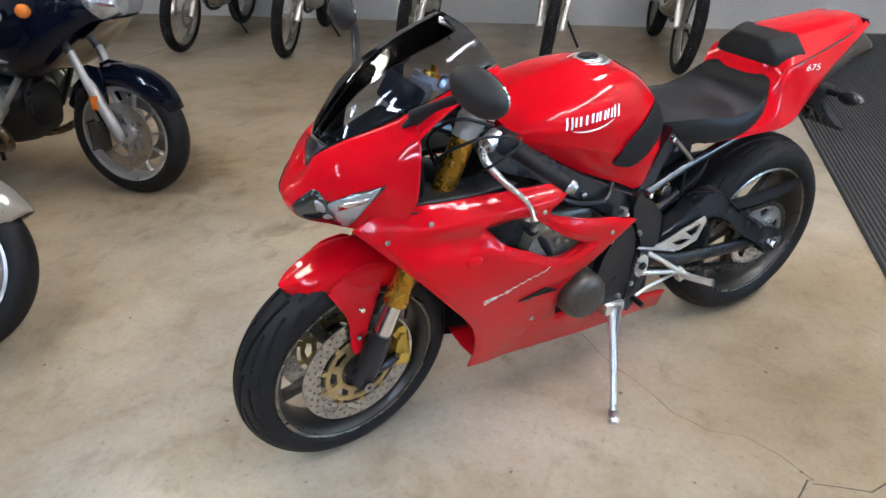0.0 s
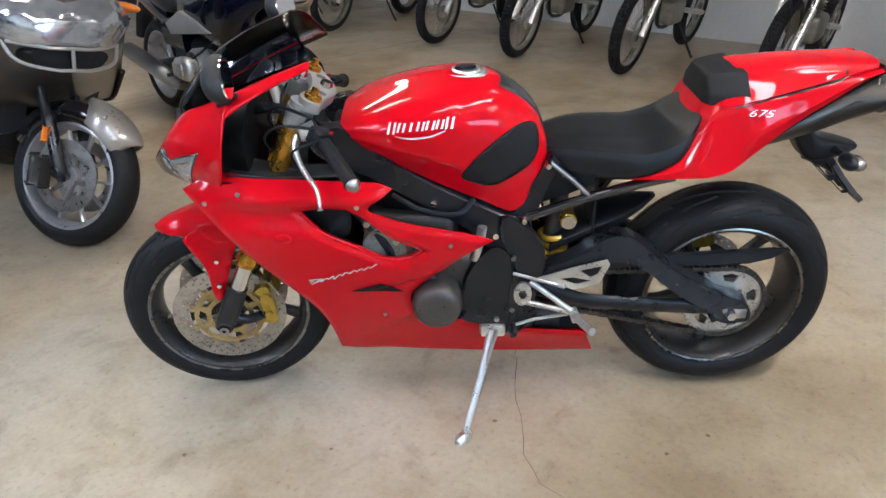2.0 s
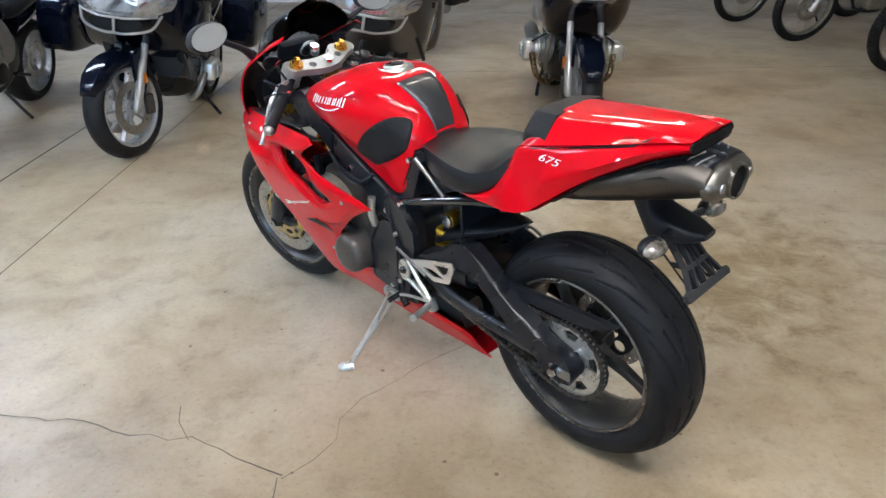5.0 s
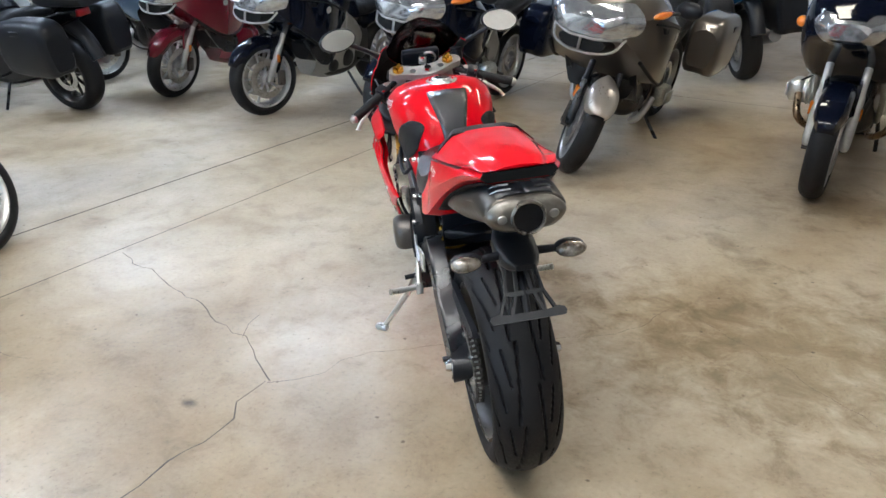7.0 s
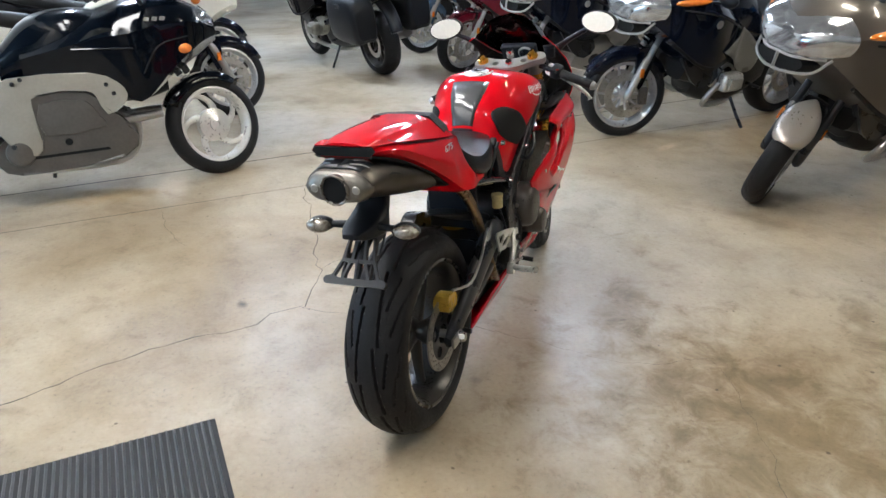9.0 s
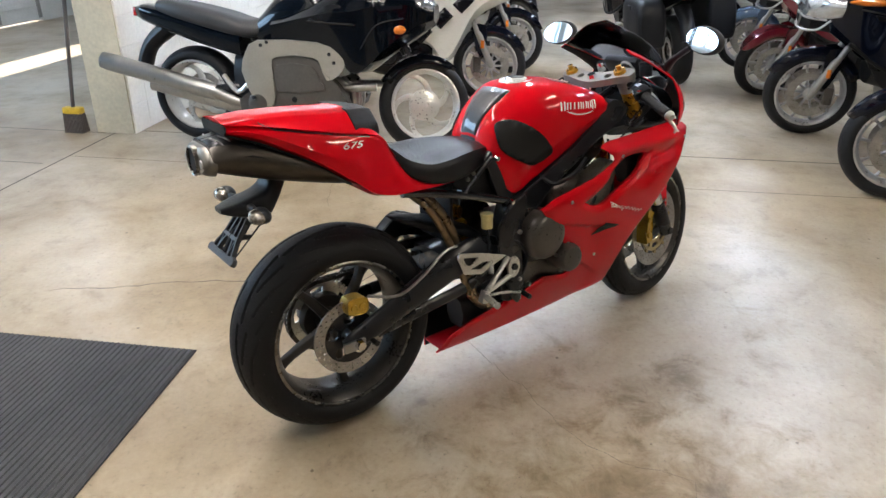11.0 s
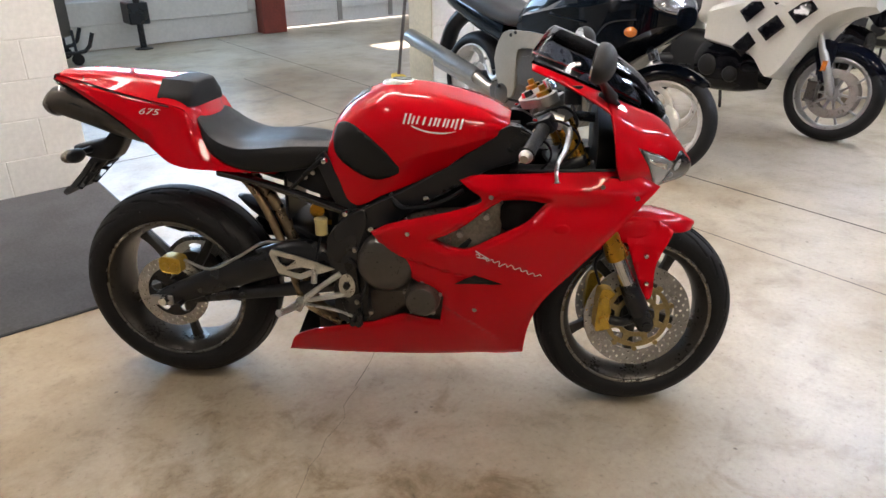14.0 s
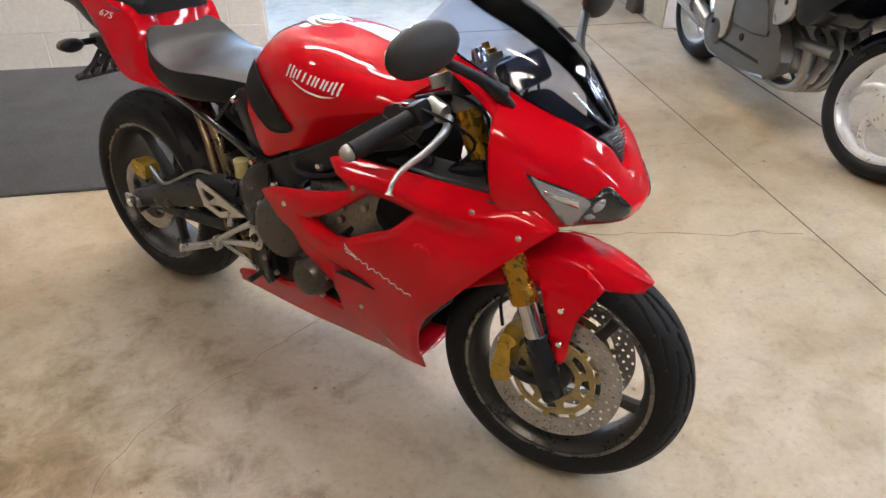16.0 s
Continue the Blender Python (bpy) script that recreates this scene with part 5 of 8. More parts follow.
part("end_cap", hull([(-0.312, [(0, 0.891), (0.042, 0.888), (0.070, 0.867), (0.046, 0.844), (0, 0.839)]), (-0.302, [(0, 0.903), (0.052, 0.899), (0.084, 0.869), (0.058, 0.838), (0, 0.831)]), (-0.285, [(0, 0.907), (0.056, 0.903), (0.089, 0.869), (0.062, 0.834), (0, 0.827)])], 3, 6), END_STEEL, muf, "dull brushed end cap")
part("outlet", lathe([(0.0325, 0.0), (0.038, 0.0), (0.038, -0.012), (0.0355, -0.014), (0.0325, -0.012), (0.0315, 0.02), (0.0, 0.02)], 32, "x", centre=(-0.306, 0, 0.866)), NICKEL, muf)
# near-black disc on the cap, painted in for the shaded bore
part("bore_shade_disc", lathe([(0.0, -0.001), (0.0310, -0.001), (0.0315, 0.0)], 32, "x", centre=(-0.3135, 0, 0.866)), INNER_DARK, muf)
for s in (1, -1):
    part("rivet", lathe([(0, -0.006), (0.009, -0.004), (0.011, 0)], 16, "x", centre=(-0.311, s * 0.055, 0.867)), STEEL, muf)
    part("heat_shield", sheet([[(x + dx, s * y, z + 0.005) for y, z, dx in prof] for x, prof in ((-0.290, ((0.0, 0.908, 0), (0.048, 0.905, 0), (0.080, 0.878, 0))), (-0.20, ((0.0, 0.918, 0), (0.066, 0.910, 0), (0.098, 0.868, 0))), (-0.10, ((0.0, 0.885, 0), (0.080, 0.877, 0), (0.112, 0.834, 0))))], 4, 4), BLACK_SATIN, muf, thick=0.003)
    for i in range(5):
        x = -0.275 + i * 0.020
        zt = 0.914 + min(i, 3) * 0.0035
        part("louvre", tube([(x, s * 0.026, zt + 0.004), (x + 0.012, s * 0.056, zt - 0.002), (x + 0.030, s * 0.082, zt - 0.028)], 0.0022, 6, 3), STEEL, muf)

# plate carrier and indicators
part("plate_arm", hull([(-0.095, [(0, 0.815), (0.022, 0.813), (0.030, 0.800), (0.024, 0.785), (0, 0.782)]), (-0.135, [(0, 0.800), (0.030, 0.796), (0.040, 0.765), (0.032, 0.722), (0, 0.718)]), (-0.165, [(0, 0.768), (0.042, 0.762), (0.050, 0.735), (0.04, 0.702), (0, 0.697)]), (-0.235, [(0, 0.748), (0.036, 0.745), (0.042, 0.730), (0.034, 0.712), (0, 0.706)]), (-0.275, [(0, 0.738), (0.02, 0.736), (0.022, 0.730), (0.02, 0.725), (0, 0.724)])], 4, 4), BLACK_PLASTIC, bike, "black plastic plate arm")
car = [(-0.036, 0.0), (0.036, 0.0), (0.046, -0.070), (0.066, -0.112), (0.084, -0.117), (0.089, -0.126), (0.084, -0.135), (-0.084, -0.135), (-0.089, -0.126), (-0.084, -0.117), (-0.066, -0.112), (-0.046, -0.070)]
part("plate_carrier", prism(car, -0.006, 0.006, [[(-0.007, -0.012), (0.007, -0.012), (0.013, -0.068), (-0.013, -0.068)], [(-0.018, -0.078), (0.018, -0.078), (0.032, -0.118), (-0.032, -0.118)], [(0.015, -0.012), (0.031, -0.012), (0.040, -0.068), (0.021, -0.068)], [(-0.015, -0.012), (-0.021, -0.068), (-0.040, -0.068), (-0.031, -0.012)], [(0.026, -0.078), (0.042, -0.076), (0.060, -0.116), (0.040, -0.118)], [(-0.026, -0.078), (-0.040, -0.118), (-0.060, -0.116), (-0.042, -0.076)]], plane="yz"), DUSTY_BLACK, bike, "black number plate carrier without a plate", smooth=False, pose_at=Matrix.Translation((-0.205, 0, 0.712)) @ Matrix.Rotation(radians(38), 4, "Y"))
part("carrier_rib", tube([(-0.16, 0.0, 0.705), (-0.235, 0.0, 0.665), (-0.275, 0, 0.615)], [0.014, 0.011, 0.008], 8, 3), BLACK_PLASTIC, bike)
for s in (1, -1):
    part("carrier_flange", prism([(-0.150, 0.712), (-0.215, 0.706), (-0.290, 0.612), (-0.262, 0.608)], s * 0.036, s * 0.040, [[(-0.172, 0.697), (-0.206, 0.693), (-0.228, 0.664), (-0.210, 0.660)], [(-0.220, 0.650), (-0.238, 0.652), (-0.268, 0.618), (-0.258, 0.615)]]), BLACK_PLASTIC, bike, smooth=False)
for s in (1, -1):
    ind = part("rear_indicator", tube([(-0.205, s * 0.03, 0.735), (-0.21, s * 0.085, 0.735)], [0.011, 0.009], 10, 2), BLACK_PLASTIC, bike)
    part("lens", ball((-0.220, s * 0.122, 0.732), 0.022, 0.036, 0.019, 10), material("indicator_glass", (0.34, 0.31, 0.27), 0.14, 0.4, 1.0, vary=0.6, scale=45, fine=110, base2=(0.10, 0.075, 0.05), bump=0.5) if s > 0 else bpy.data.materials["indicator_glass"], ind, "clear indicator lens")
    part("shell", ball((-0.206, s * 0.120, 0.733), 0.020, 0.037, 0.020, 10), BLACK_PLASTIC, ind)

# frame, subframe, pivot plates
beam = [(0.560, 0.600), (0.610, 0.610), (0.656, 0.630), (0.754, 0.680), (0.862, 0.744), (0.952, 0.808), (1.02, 0.856), (1.085, 0.82), (1.045, 0.768), (0.96, 0.735), (0.894, 0.694), (0.784, 0.628), (0.70, 0.568), (0.652, 0.515), (0.636, 0.44), (0.628, 0.35), (0.626, 0.275), (0.540, 0.275), (0.532, 0.38), (0.540, 0.48)]
for s in (1, -1):
    y0, y1 = (0.092, 0.138) if s > 0 else (-0.138, -0.092)
    part("frame_beam", prism(beam, y0, y1, k=3, bevel=0.005), BLACK_SATIN, bike, "satin black frame beam")
    part("pivot_casting", prism([(0.632, 0.612), (0.594, 0.606), (0.519, 0.531), (0.528, 0.426), (0.575, 0.275), (0.612, 0.262), (0.606, 0.40), (0.600, 0.48), (0.630, 0.56)], s * 0.138, s * 0.151, k=2, bevel=0.006), BLACK_SATIN, bike, "satin black pivot casting")
    part("pivot_plate", prism([(0.573 + 0.024 * math.cos(q), 0.390 + 0.036 * math.sin(q)) for q in [i * math.pi / 8 for i in range(16)]], s * 0.150, s * 0.158, k=1), ALLOY, bike, "silver pivot plate")
    part("pivot_nut", lathe([(0, 0.010), (0.010, 0.010), (0.012, 0.0)], 6), BLACK_SATIN, bike, pose_at=Matrix.Translation((0.573, s * 0.158, 0.392)) @ Matrix.Diagonal((1, s, 1, 1)))
    part("pivot_cap", lathe([(0, 0.022), (0.009, 0.022), (0.010, 0.014), (0.022, 0.014), (0.025, 0.0)], 24), ALLOY, bike, pose_at=Matrix.Translation((0.573, s * 0.137, 0.392)) @ Matrix.Diagonal((1, s, 1, 1)))
    part("subframe_rail", tube([(0.575, s * 0.125, 0.600), (0.45, s * 0.118, 0.640), (0.30, s * 0.112, 0.680), (0.205, s * 0.106, 0.698)], 0.0125, 12, 4), BLACK_GLOSS, bike)
    part("subframe_strut", tube([(0.515, s * 0.124, 0.750), (0.46, s * 0.121, 0.702), (0.412, s * 0.118, 0.655)], 0.0065, 10, 3), STEEL if s > 0 else BLACK_SATIN, bike)
    part("seat_upright", prism([(0.515, 0.768), (0.490, 0.745), (0.550, 0.600), (0.605, 0.604), (0.585, 0.640)], s * 0.098, s * 0.120, k=1, bevel=0.004), BLACK_SATIN, bike, "satin black subframe upright")
    part("battery_plate", prism([(0.525, 0.735), (0.565, 0.615), (0.465, 0.645), (0.400, 0.672), (0.385, 0.720)], s * 0.082, s * 0.088), BLACK_PLASTIC, bike)
    for x, z in ((0.472, 0.700), (0.450, 0.686)):
        part("bolt", lathe([(0, 0.006), (0.006, 0.005), (0.008, 0)], 10), STEEL, bike, pose_at=Matrix.Translation((x, s * 0.087, z)) @ Matrix.Diagonal((1, s, 1, 1)))
    for x, y, z in ((0.575, 0.140, 0.602), (0.522, 0.134, 0.747)):
        part("bolt", lathe([(0, 0.012), (0.007, 0.011), (0.009, 0)], 12), CHROME, bike, pose_at=Matrix.Translation((x, s * y, z)) @ Matrix.Diagonal((1, s, 1, 1)))
part("under_seat_box", hull([(0.17, [(0, 0.77), (0.05, 0.77), (0.06, 0.75), (0.05, 0.73), (0, 0.725)]), (0.34, [(0, 0.75), (0.06, 0.75), (0.075, 0.71), (0.06, 0.675), (0, 0.67)]), (0.56, [(0, 0.74), (0.06, 0.74), (0.075, 0.68), (0.065, 0.625), (0, 0.62)])], 3, 3), INNER_DARK, bike)
part("air_box", hull([(0.60, [(0, 0.70), (0.10, 0.69), (0.118, 0.63), (0.10, 0.57), (0, 0.57)]), (0.85, [(0, 0.82), (0.10, 0.80), (0.118, 0.72), (0.10, 0.60), (0, 0.60)]), (1.04, [(0, 0.84), (0.06, 0.83), (0.085, 0.78), (0.07, 0.66), (0, 0.66)])], 3, 3), INNER_DARK, bike)

# engine, radiator, covers
bm = box(0.60, 0.92, -0.135, 0.135, 0.36, 0.50, 0.035, 3)
box(0.58, 0.94, -0.105, 0.105, 0.235, 0.40, 0.03, 3, bm)
box(0.74, 0.98, -0.135, 0.135, 0.44, 0.62, 0.03, 3, bm)
box(0.66, 0.88, -0.05, 0.05, 0.17, 0.26, 0.03, 2, bm)
part("engine", bm, ENGINE_GREY, bike, "dark grey engine block")
part("radiator", box(1.030, 1.065, -0.125, 0.125, 0.30, 0.60, 0.006, 1), INNER_DARK, bike)
bm = bmesh.new()
for i in range(32):
    z = 0.285 + i * 0.0098
    box(1.0655, 1.069, -0.12, 0.12, z + 0.02, z + 0.023, bm=bm)
tagged(part("radiator_fins", bm, ENGINE_GREY, bike, smooth=False), kind="stuff")
for s in (1, -1):
    casting = [(0.80, 0.515), (0.92, 0.505), (0.985, 0.540), (1.005, 0.60), (1.0, 0.660), (0.95, 0.655), (0.87, 0.60)] if s < 0 else [(0.81, 0.525), (0.90, 0.515), (0.965, 0.535), (0.975, 0.575), (0.94, 0.600), (0.86, 0.585)]
    part("cylinder_side", prism(casting, s * 0.12, s * 0.170, k=3, bevel=0.008), ENGINE_METAL, bike, "bare metal cylinder head side")
    for x, z in ((0.862, 0.552), (0.895, 0.568), (0.965, 0.62), (0.90, 0.60)):
        part("bolt", lathe([(0, 0.010), (0.008, 0.009), (0.010, 0)], 8), STEEL, bike, pose_at=Matrix.Translation((x, s * 0.173, z)) @ Matrix.Diagonal((1, s, 1, 1)))


def engine_cover(x, z, r, y, s, bolts):
    c = part("engine_cover", lathe([(0, 0.030), (r * 0.55, 0.030), (r * 0.80, 0.026), (r * 0.93, 0.016), (r, 0.0), (r, -0.05)], 40), ENGINE_GREY, bike, "round dark grey engine cover", pose_at=Matrix.Translation((x, s * y, z)) @ Matrix.Diagonal((1, s, 1, 1)))
    for i in range(bolts):
        a = 2 * math.pi * i / bolts + 0.3
        part("bolt", lathe([(0, 0.012), (0.0055, 0.011), (0.0065, 0)], 8), STEEL, c, pose_at=Matrix.Translation(((r + 0.002) * math.cos(a), -0.008, (r + 0.002) * math.sin(a))))
    return c


engine_cover(0.690, 0.473, 0.081, 0.170, -1, 0)
engine_cover(0.792, 0.372, 0.050, 0.175, -1, 5)
engine_cover(0.797, 0.382, 0.066, 0.185, 1, 0)
part("sprocket_cover", prism([(0.60, 0.30), (0.72, 0.30), (0.73, 0.36), (0.72, 0.45), (0.66, 0.53), (0.60, 0.50), (0.585, 0.40)], 0.12, 0.150, k=3, bevel=0.008), BLACK_SATIN, bike)
part("coolant_pipe", tube([(0.70, 0.15, 0.50), (0.69, 0.165, 0.545), (0.68, 0.165, 0.60)], 0.012, 10, 3), ALLOY, bike)
part("oil_sump", hull([(0.45, [(0, 0.26), (0.03, 0.255), (0.045, 0.21), (0.03, 0.165), (0, 0.16)]), (0.75, [(0, 0.26), (0.05, 0.255), (0.07, 0.21), (0.04, 0.16), (0, 0.155)]), (1.0, [(0, 0.30), (0.05, 0.295), (0.065, 0.26), (0.045, 0.21), (0, 0.205)])], 3, 3), ENGINE_GREY, bike)
for y in (-0.07, 0.0, 0.07):
    part("header_pipe", tube([(0.98, y, 0.50), (1.03, y, 0.44), (1.01, y, 0.32), (0.90, y * 0.6, 0.215), (0.72, y * 0.3, 0.185)], 0.018, 10, 4), BROWN_PIPE, bike)
part("link_pipe", tube([(0.55, -0.05, 0.22), (0.46, -0.09, 0.30), (0.42, -0.085, 0.45), (0.34, -0.07, 0.62), (0.22, -0.04, 0.72), (0.10, 0.0, 0.76)], 0.018, 12, 4), BROWN_PIPE, bike, "brown tinted link pipe")
part("link_pipe", tube([(0.53, -0.09, 0.24), (0.43, -0.115, 0.32), (0.385, -0.105, 0.46), (0.31, -0.085, 0.62), (0.21, -0.055, 0.71), (0.10, -0.02, 0.755)], 0.012, 10, 4), BROWN_PIPE, bike)

# hoses, cables and fasteners round the engine
for pts, r, mt in (([(0.98, -0.125, 0.62), (0.92, -0.16, 0.55), (0.86, -0.165, 0.47), (0.84, -0.15, 0.40)], 0.012, BLACK_PLASTIC), ([(1.0, 0.13, 0.64), (0.93, 0.165, 0.57), (0.88, 0.165, 0.48), (0.80, 0.15, 0.44)], 0.012, BLACK_PLASTIC),
                   ([(0.55, -0.14, 0.49), (0.60, -0.155, 0.46), (0.63, -0.155, 0.40), (0.60, -0.15, 0.33)], 0.006, BLACK_PLASTIC),
                   ([(0.70, 0.13, 0.66), (0.74, 0.155, 0.63), (0.83, 0.155, 0.645), (0.90, 0.14, 0.68)], 0.007, BLACK_PLASTIC), ([(0.70, -0.13, 0.66), (0.74, -0.155, 0.63), (0.83, -0.155, 0.645), (0.90, -0.14, 0.68)], 0.007, BLACK_PLASTIC)):
    part("hose", tube(pts, r, 8, 4), mt, bike)
for s in (1, -1):
    for x, z, r in ((0.645, 0.560, 0.010), (0.80, 0.655, 0.010), (0.60, 0.50, 0.008), (0.60, 0.34, 0.008), (0.64, 0.31, 0.008)):
        part("bolt", lathe([(0, 0.010), (r * 0.8, 0.009), (r, 0)], 10), CHROME if r > 0.009 else STEEL, bike, pose_at=Matrix.Translation((x, s * (0.139 if z > 0.5 else 0.151), z)) @ Matrix.Diagonal((1, s, 1, 1)))
part("brake_master", tube([(0.478, -0.160, 0.395), (0.482, -0.150, 0.455)], [0.009, 0.009], 10, 2), ALLOY, bike)
part("reservoir_hose", tube([(0.497, -0.118, 0.530), (0.490, -0.135, 0.50), (0.483, -0.148, 0.455)], 0.004, 8, 3), BLACK_PLASTIC, bike)

# swingarm, shock, hugger
arm = [(0.520, 0.455), (0.437, 0.497), (0.385, 0.537), (0.345, 0.553), (0.308, 0.553), (0.263, 0.524), (0.165, 0.440), (0.051, 0.374), (-0.020, 0.346), (-0.042, 0.315), (-0.030, 0.282), (0.025, 0.276), (0.066, 0.314), (0.158, 0.372), (0.257, 0.453), (0.318, 0.480), (0.392, 0.467), (0.520, 0.415)]
part("swingarm_left", prism(arm, 0.104, 0.146, k=4, bevel=0.007), BLACK_SATIN, bike, "satin black gull-arm swingarm")
part("swingarm_left_lower", tube([(0.54, 0.105, 0.385), (0.42, 0.118, 0.345), (0.30, 0.120, 0.330), (0.05, 0.120, 0.312)], [0.026, 0.024, 0.022, 0.024], 12, 4, flat=0.6), BLACK_SATIN, bike)
part("swingarm_right", tube([(0.55, -0.100, 0.440), (0.43, -0.118, 0.462), (0.30, -0.122, 0.425), (0.15, -0.124, 0.365), (0.02, -0.122, 0.312), (-0.02, -0.120, 0.300)], [0.044, 0.050, 0.047, 0.039, 0.031, 0.020], 20, 5, flat=0.58), BLACK_SATIN, bike, "satin black swingarm")
part("swingarm_right_lower", tube([(0.54, -0.105, 0.372), (0.36, -0.115, 0.345), (0.20, -0.118, 0.325), (0.09, -0.118, 0.305)], [0.022, 0.020, 0.020, 0.016], 12, 4, flat=0.6), BLACK_SATIN, bike)
part("swingarm_bridge", hull([(0.36, [(0, 0.46), (0.09, 0.455), (0.112, 0.42), (0.09, 0.38), (0, 0.37)]), (0.50, [(0, 0.45), (0.09, 0.445), (0.108, 0.41), (0.09, 0.36), (0, 0.35)])], 2, 4), BLACK_SATIN, bike)
part("chain_guard", prism([(0.46, 0.458), (0.36, 0.470), (0.165, 0.467), (-0.100, 0.477), (-0.112, 0.468), (-0.030, 0.437), (0.20, 0.440), (0.46, 0.430)], 0.090, 0.102, k=2, bevel=0.004), BLACK_PLASTIC, bike, "black chain guard")
for s in (1, -1):
    part("chain_adjuster", box(-0.035, 0.035, -0.006, 0.006, -0.016, 0.016, 0.005), STEEL, bike, pose_at=Matrix.Translation((0.0, s * 0.142, 0.305)))
    part("axle_nut", lathe([(0, 0.022), (0.013, 0.022), (0.016, 0.012), (0.016, 0)], 6), CHROME, bike, pose_at=Matrix.Translation((0.012, s * 0.143, 0.308)) @ Matrix.Diagonal((1, s, 1, 1)))
    part("paddock_bobbin", rod((0.06, s * 0.13, 0.300), (0.06, s * 0.165, 0.300), 0.008, 12), BLACK_SATIN, bike)
bm = sheet([[(x, y * w, z - d * min(1.0, w / 0.072)) for y, d in ((-1.0, 0.034), (-0.92, 0.008), (0.0, 0.0), (0.92, 0.008), (1.0, 0.034))] for x, z, w in ((0.50, 0.510, 0.088), (0.42, 0.548, 0.086), (0.33, 0.576, 0.072), (0.265, 0.592, 0.046), (0.215, 0.602, 0.012))], 4, 3)
# made-up plate that hides the bright floor seen between silencer and tyre
part("gap_plate", box(0.385, 0.395, -0.086, 0.086, 0.49, 0.685, 0.003, 1), BLACK_PLASTIC, bike, "black plate added to darken the gap above the rear wheel")
part("hugger", bm, BLACK_PLASTIC, bike, "black rear hugger", thick=0.004)
coil = []
for i in range(73):
    a = i / 15 * 2 * math.pi
    coil.append((0.480 + 0.038 * math.cos(a) + 0.015 * (1 - i / 72), 0.040 + 0.038 * math.sin(a), 0.422 + 0.100 * i / 72))
part("shock_spring", tube(coil, 0.0082, 8, 1), YELLOW_SPRING, bike, "yellow shock spring")
part("shock_body", rod((0.505, 0.035, 0.39), (0.470, 0.035, 0.63), 0.023, 16), ENGINE_GREY, bike)
res = part("shock_reservoir", rod((0.456, -0.02, 0.565), (0.452, 0.078, 0.562), 0.022, 20), GOLD, bike, "gold shock reservoir")
part("cap", rod((0.452, 0.078, 0.562), (0.452, 0.086, 0.562), 0.019, 20), CHROME, res)
part("brake_reservoir", lathe([(0, 0.0), (0.018, 0.0), (0.018, 0.035), (0.020, 0.036), (0.020, 0.046), (0, 0.048)], 20, "z"), material("reservoir_plastic", (0.55, 0.46, 0.22), 0.35, vary=0.2), bike, "amber brake fluid reservoir", pose_at=Matrix.Translation((0.497, -0.118, 0.530)))
rc = prism([(-0.035, -0.026), (0.03, -0.032), (0.042, 0.0), (0.03, 0.030), (-0.03, 0.034), (-0.042, 0.005)], -0.030, 0.022, k=3, bevel=0.005)
for x in (-0.016, 0.018):
    lathe([(0, -0.036), (0.012, -0.036), (0.014, -0.028)], 14, bm=rc, centre=(x, 0, 0.0))
part("rear_caliper", rc, CALIPER_GOLD, bike, "gold rear brake caliper", pose_at=Matrix.Translation((0.030, -0.098, 0.408)) @ Matrix.Diagonal((0.78, 0.8, 0.78, 1)))
part("rear_brake_hose", tube([(0.07, -0.11, 0.425), (0.16, -0.135, 0.41), (0.25, -0.14, 0.455), (0.33, -0.13, 0.50), (0.40, -0.12, 0.49), (0.45, -0.12, 0.43)], 0.0045, 8, 5), STEEL, bike, "braided rear brake hose")

# foot rests
for s in (1, -1):
    hp = prism([(0.540, 0.440), (0.45, 0.470), (0.360, 0.492), (0.352, 0.478), (0.376, 0.420), (0.440, 0.404), (0.470, 0.416)], s * 0.155, s * 0.160, [[(0.372, 0.474), (0.430, 0.462), (0.400, 0.440), (0.382, 0.450)], [(0.395, 0.430), (0.445, 0.442), (0.480, 0.438), (0.438, 0.420)]], k=1)
    part("heel_plate", hp, ALLOY, bike, "silver heel plate", smooth=False)
    bm = tube([(0.555, s * 0.150, 0.425), (0.50, s * 0.165, 0.388), (0.445, s * 0.175, 0.345)], [0.009, 0.0075, 0.0095], 10, 3)
    tube([(0.565, s * 0.150, 0.362), (0.50, s * 0.165, 0.352), (0.440, s * 0.175, 0.345)], [0.009, 0.0075, 0.0095], 10, 3, bm)
    part("footrest_bracket", bm, ALLOY, bike, "silver footrest bracket")
    part("peg_clevis", box(-0.012, 0.012, -0.012, 0.012, -0.024, 0.016, 0.004), ALLOY, bike, pose_at=Matrix.Translation((0.438, s * 0.176, 0.338)) @ Matrix.Rotation(radians(20), 4, "Y"))
    part("foot_peg", tube([(0.440, s * 0.172, 0.340), (0.430, s * 0.21, 0.340), (0.412, s * 0.262, 0.348), (0.408, s * 0.272, 0.350)], [0.011, 0.010, 0.010, 0.011], 12, 2), ALLOY, bike, "knurled alloy foot peg")
    part("pedal", tube([(0.45, s * 0.165, 0.330), (0.54, s * 0.165, 0.315), (0.595, s * 0.170, 0.300)], [0.005, 0.0045, 0.0045], 8, 3), ALLOY, bike)
    part("pedal_tip", rod((0.597, s * 0.168, 0.300), (0.597, s * 0.208, 0.296), 0.0085, 10), PAD_RUBBER, bike)
part("shift_rod", rod((0.60, 0.155, 0.455), (0.465, 0.165, 0.415), 0.005, 8), STEEL, bike)

# side stand
st = part("stand_bracket", box(0.615, 0.685, 0.115, 0.165, 0.255, 0.292, 0.010), ALLOY, bike)
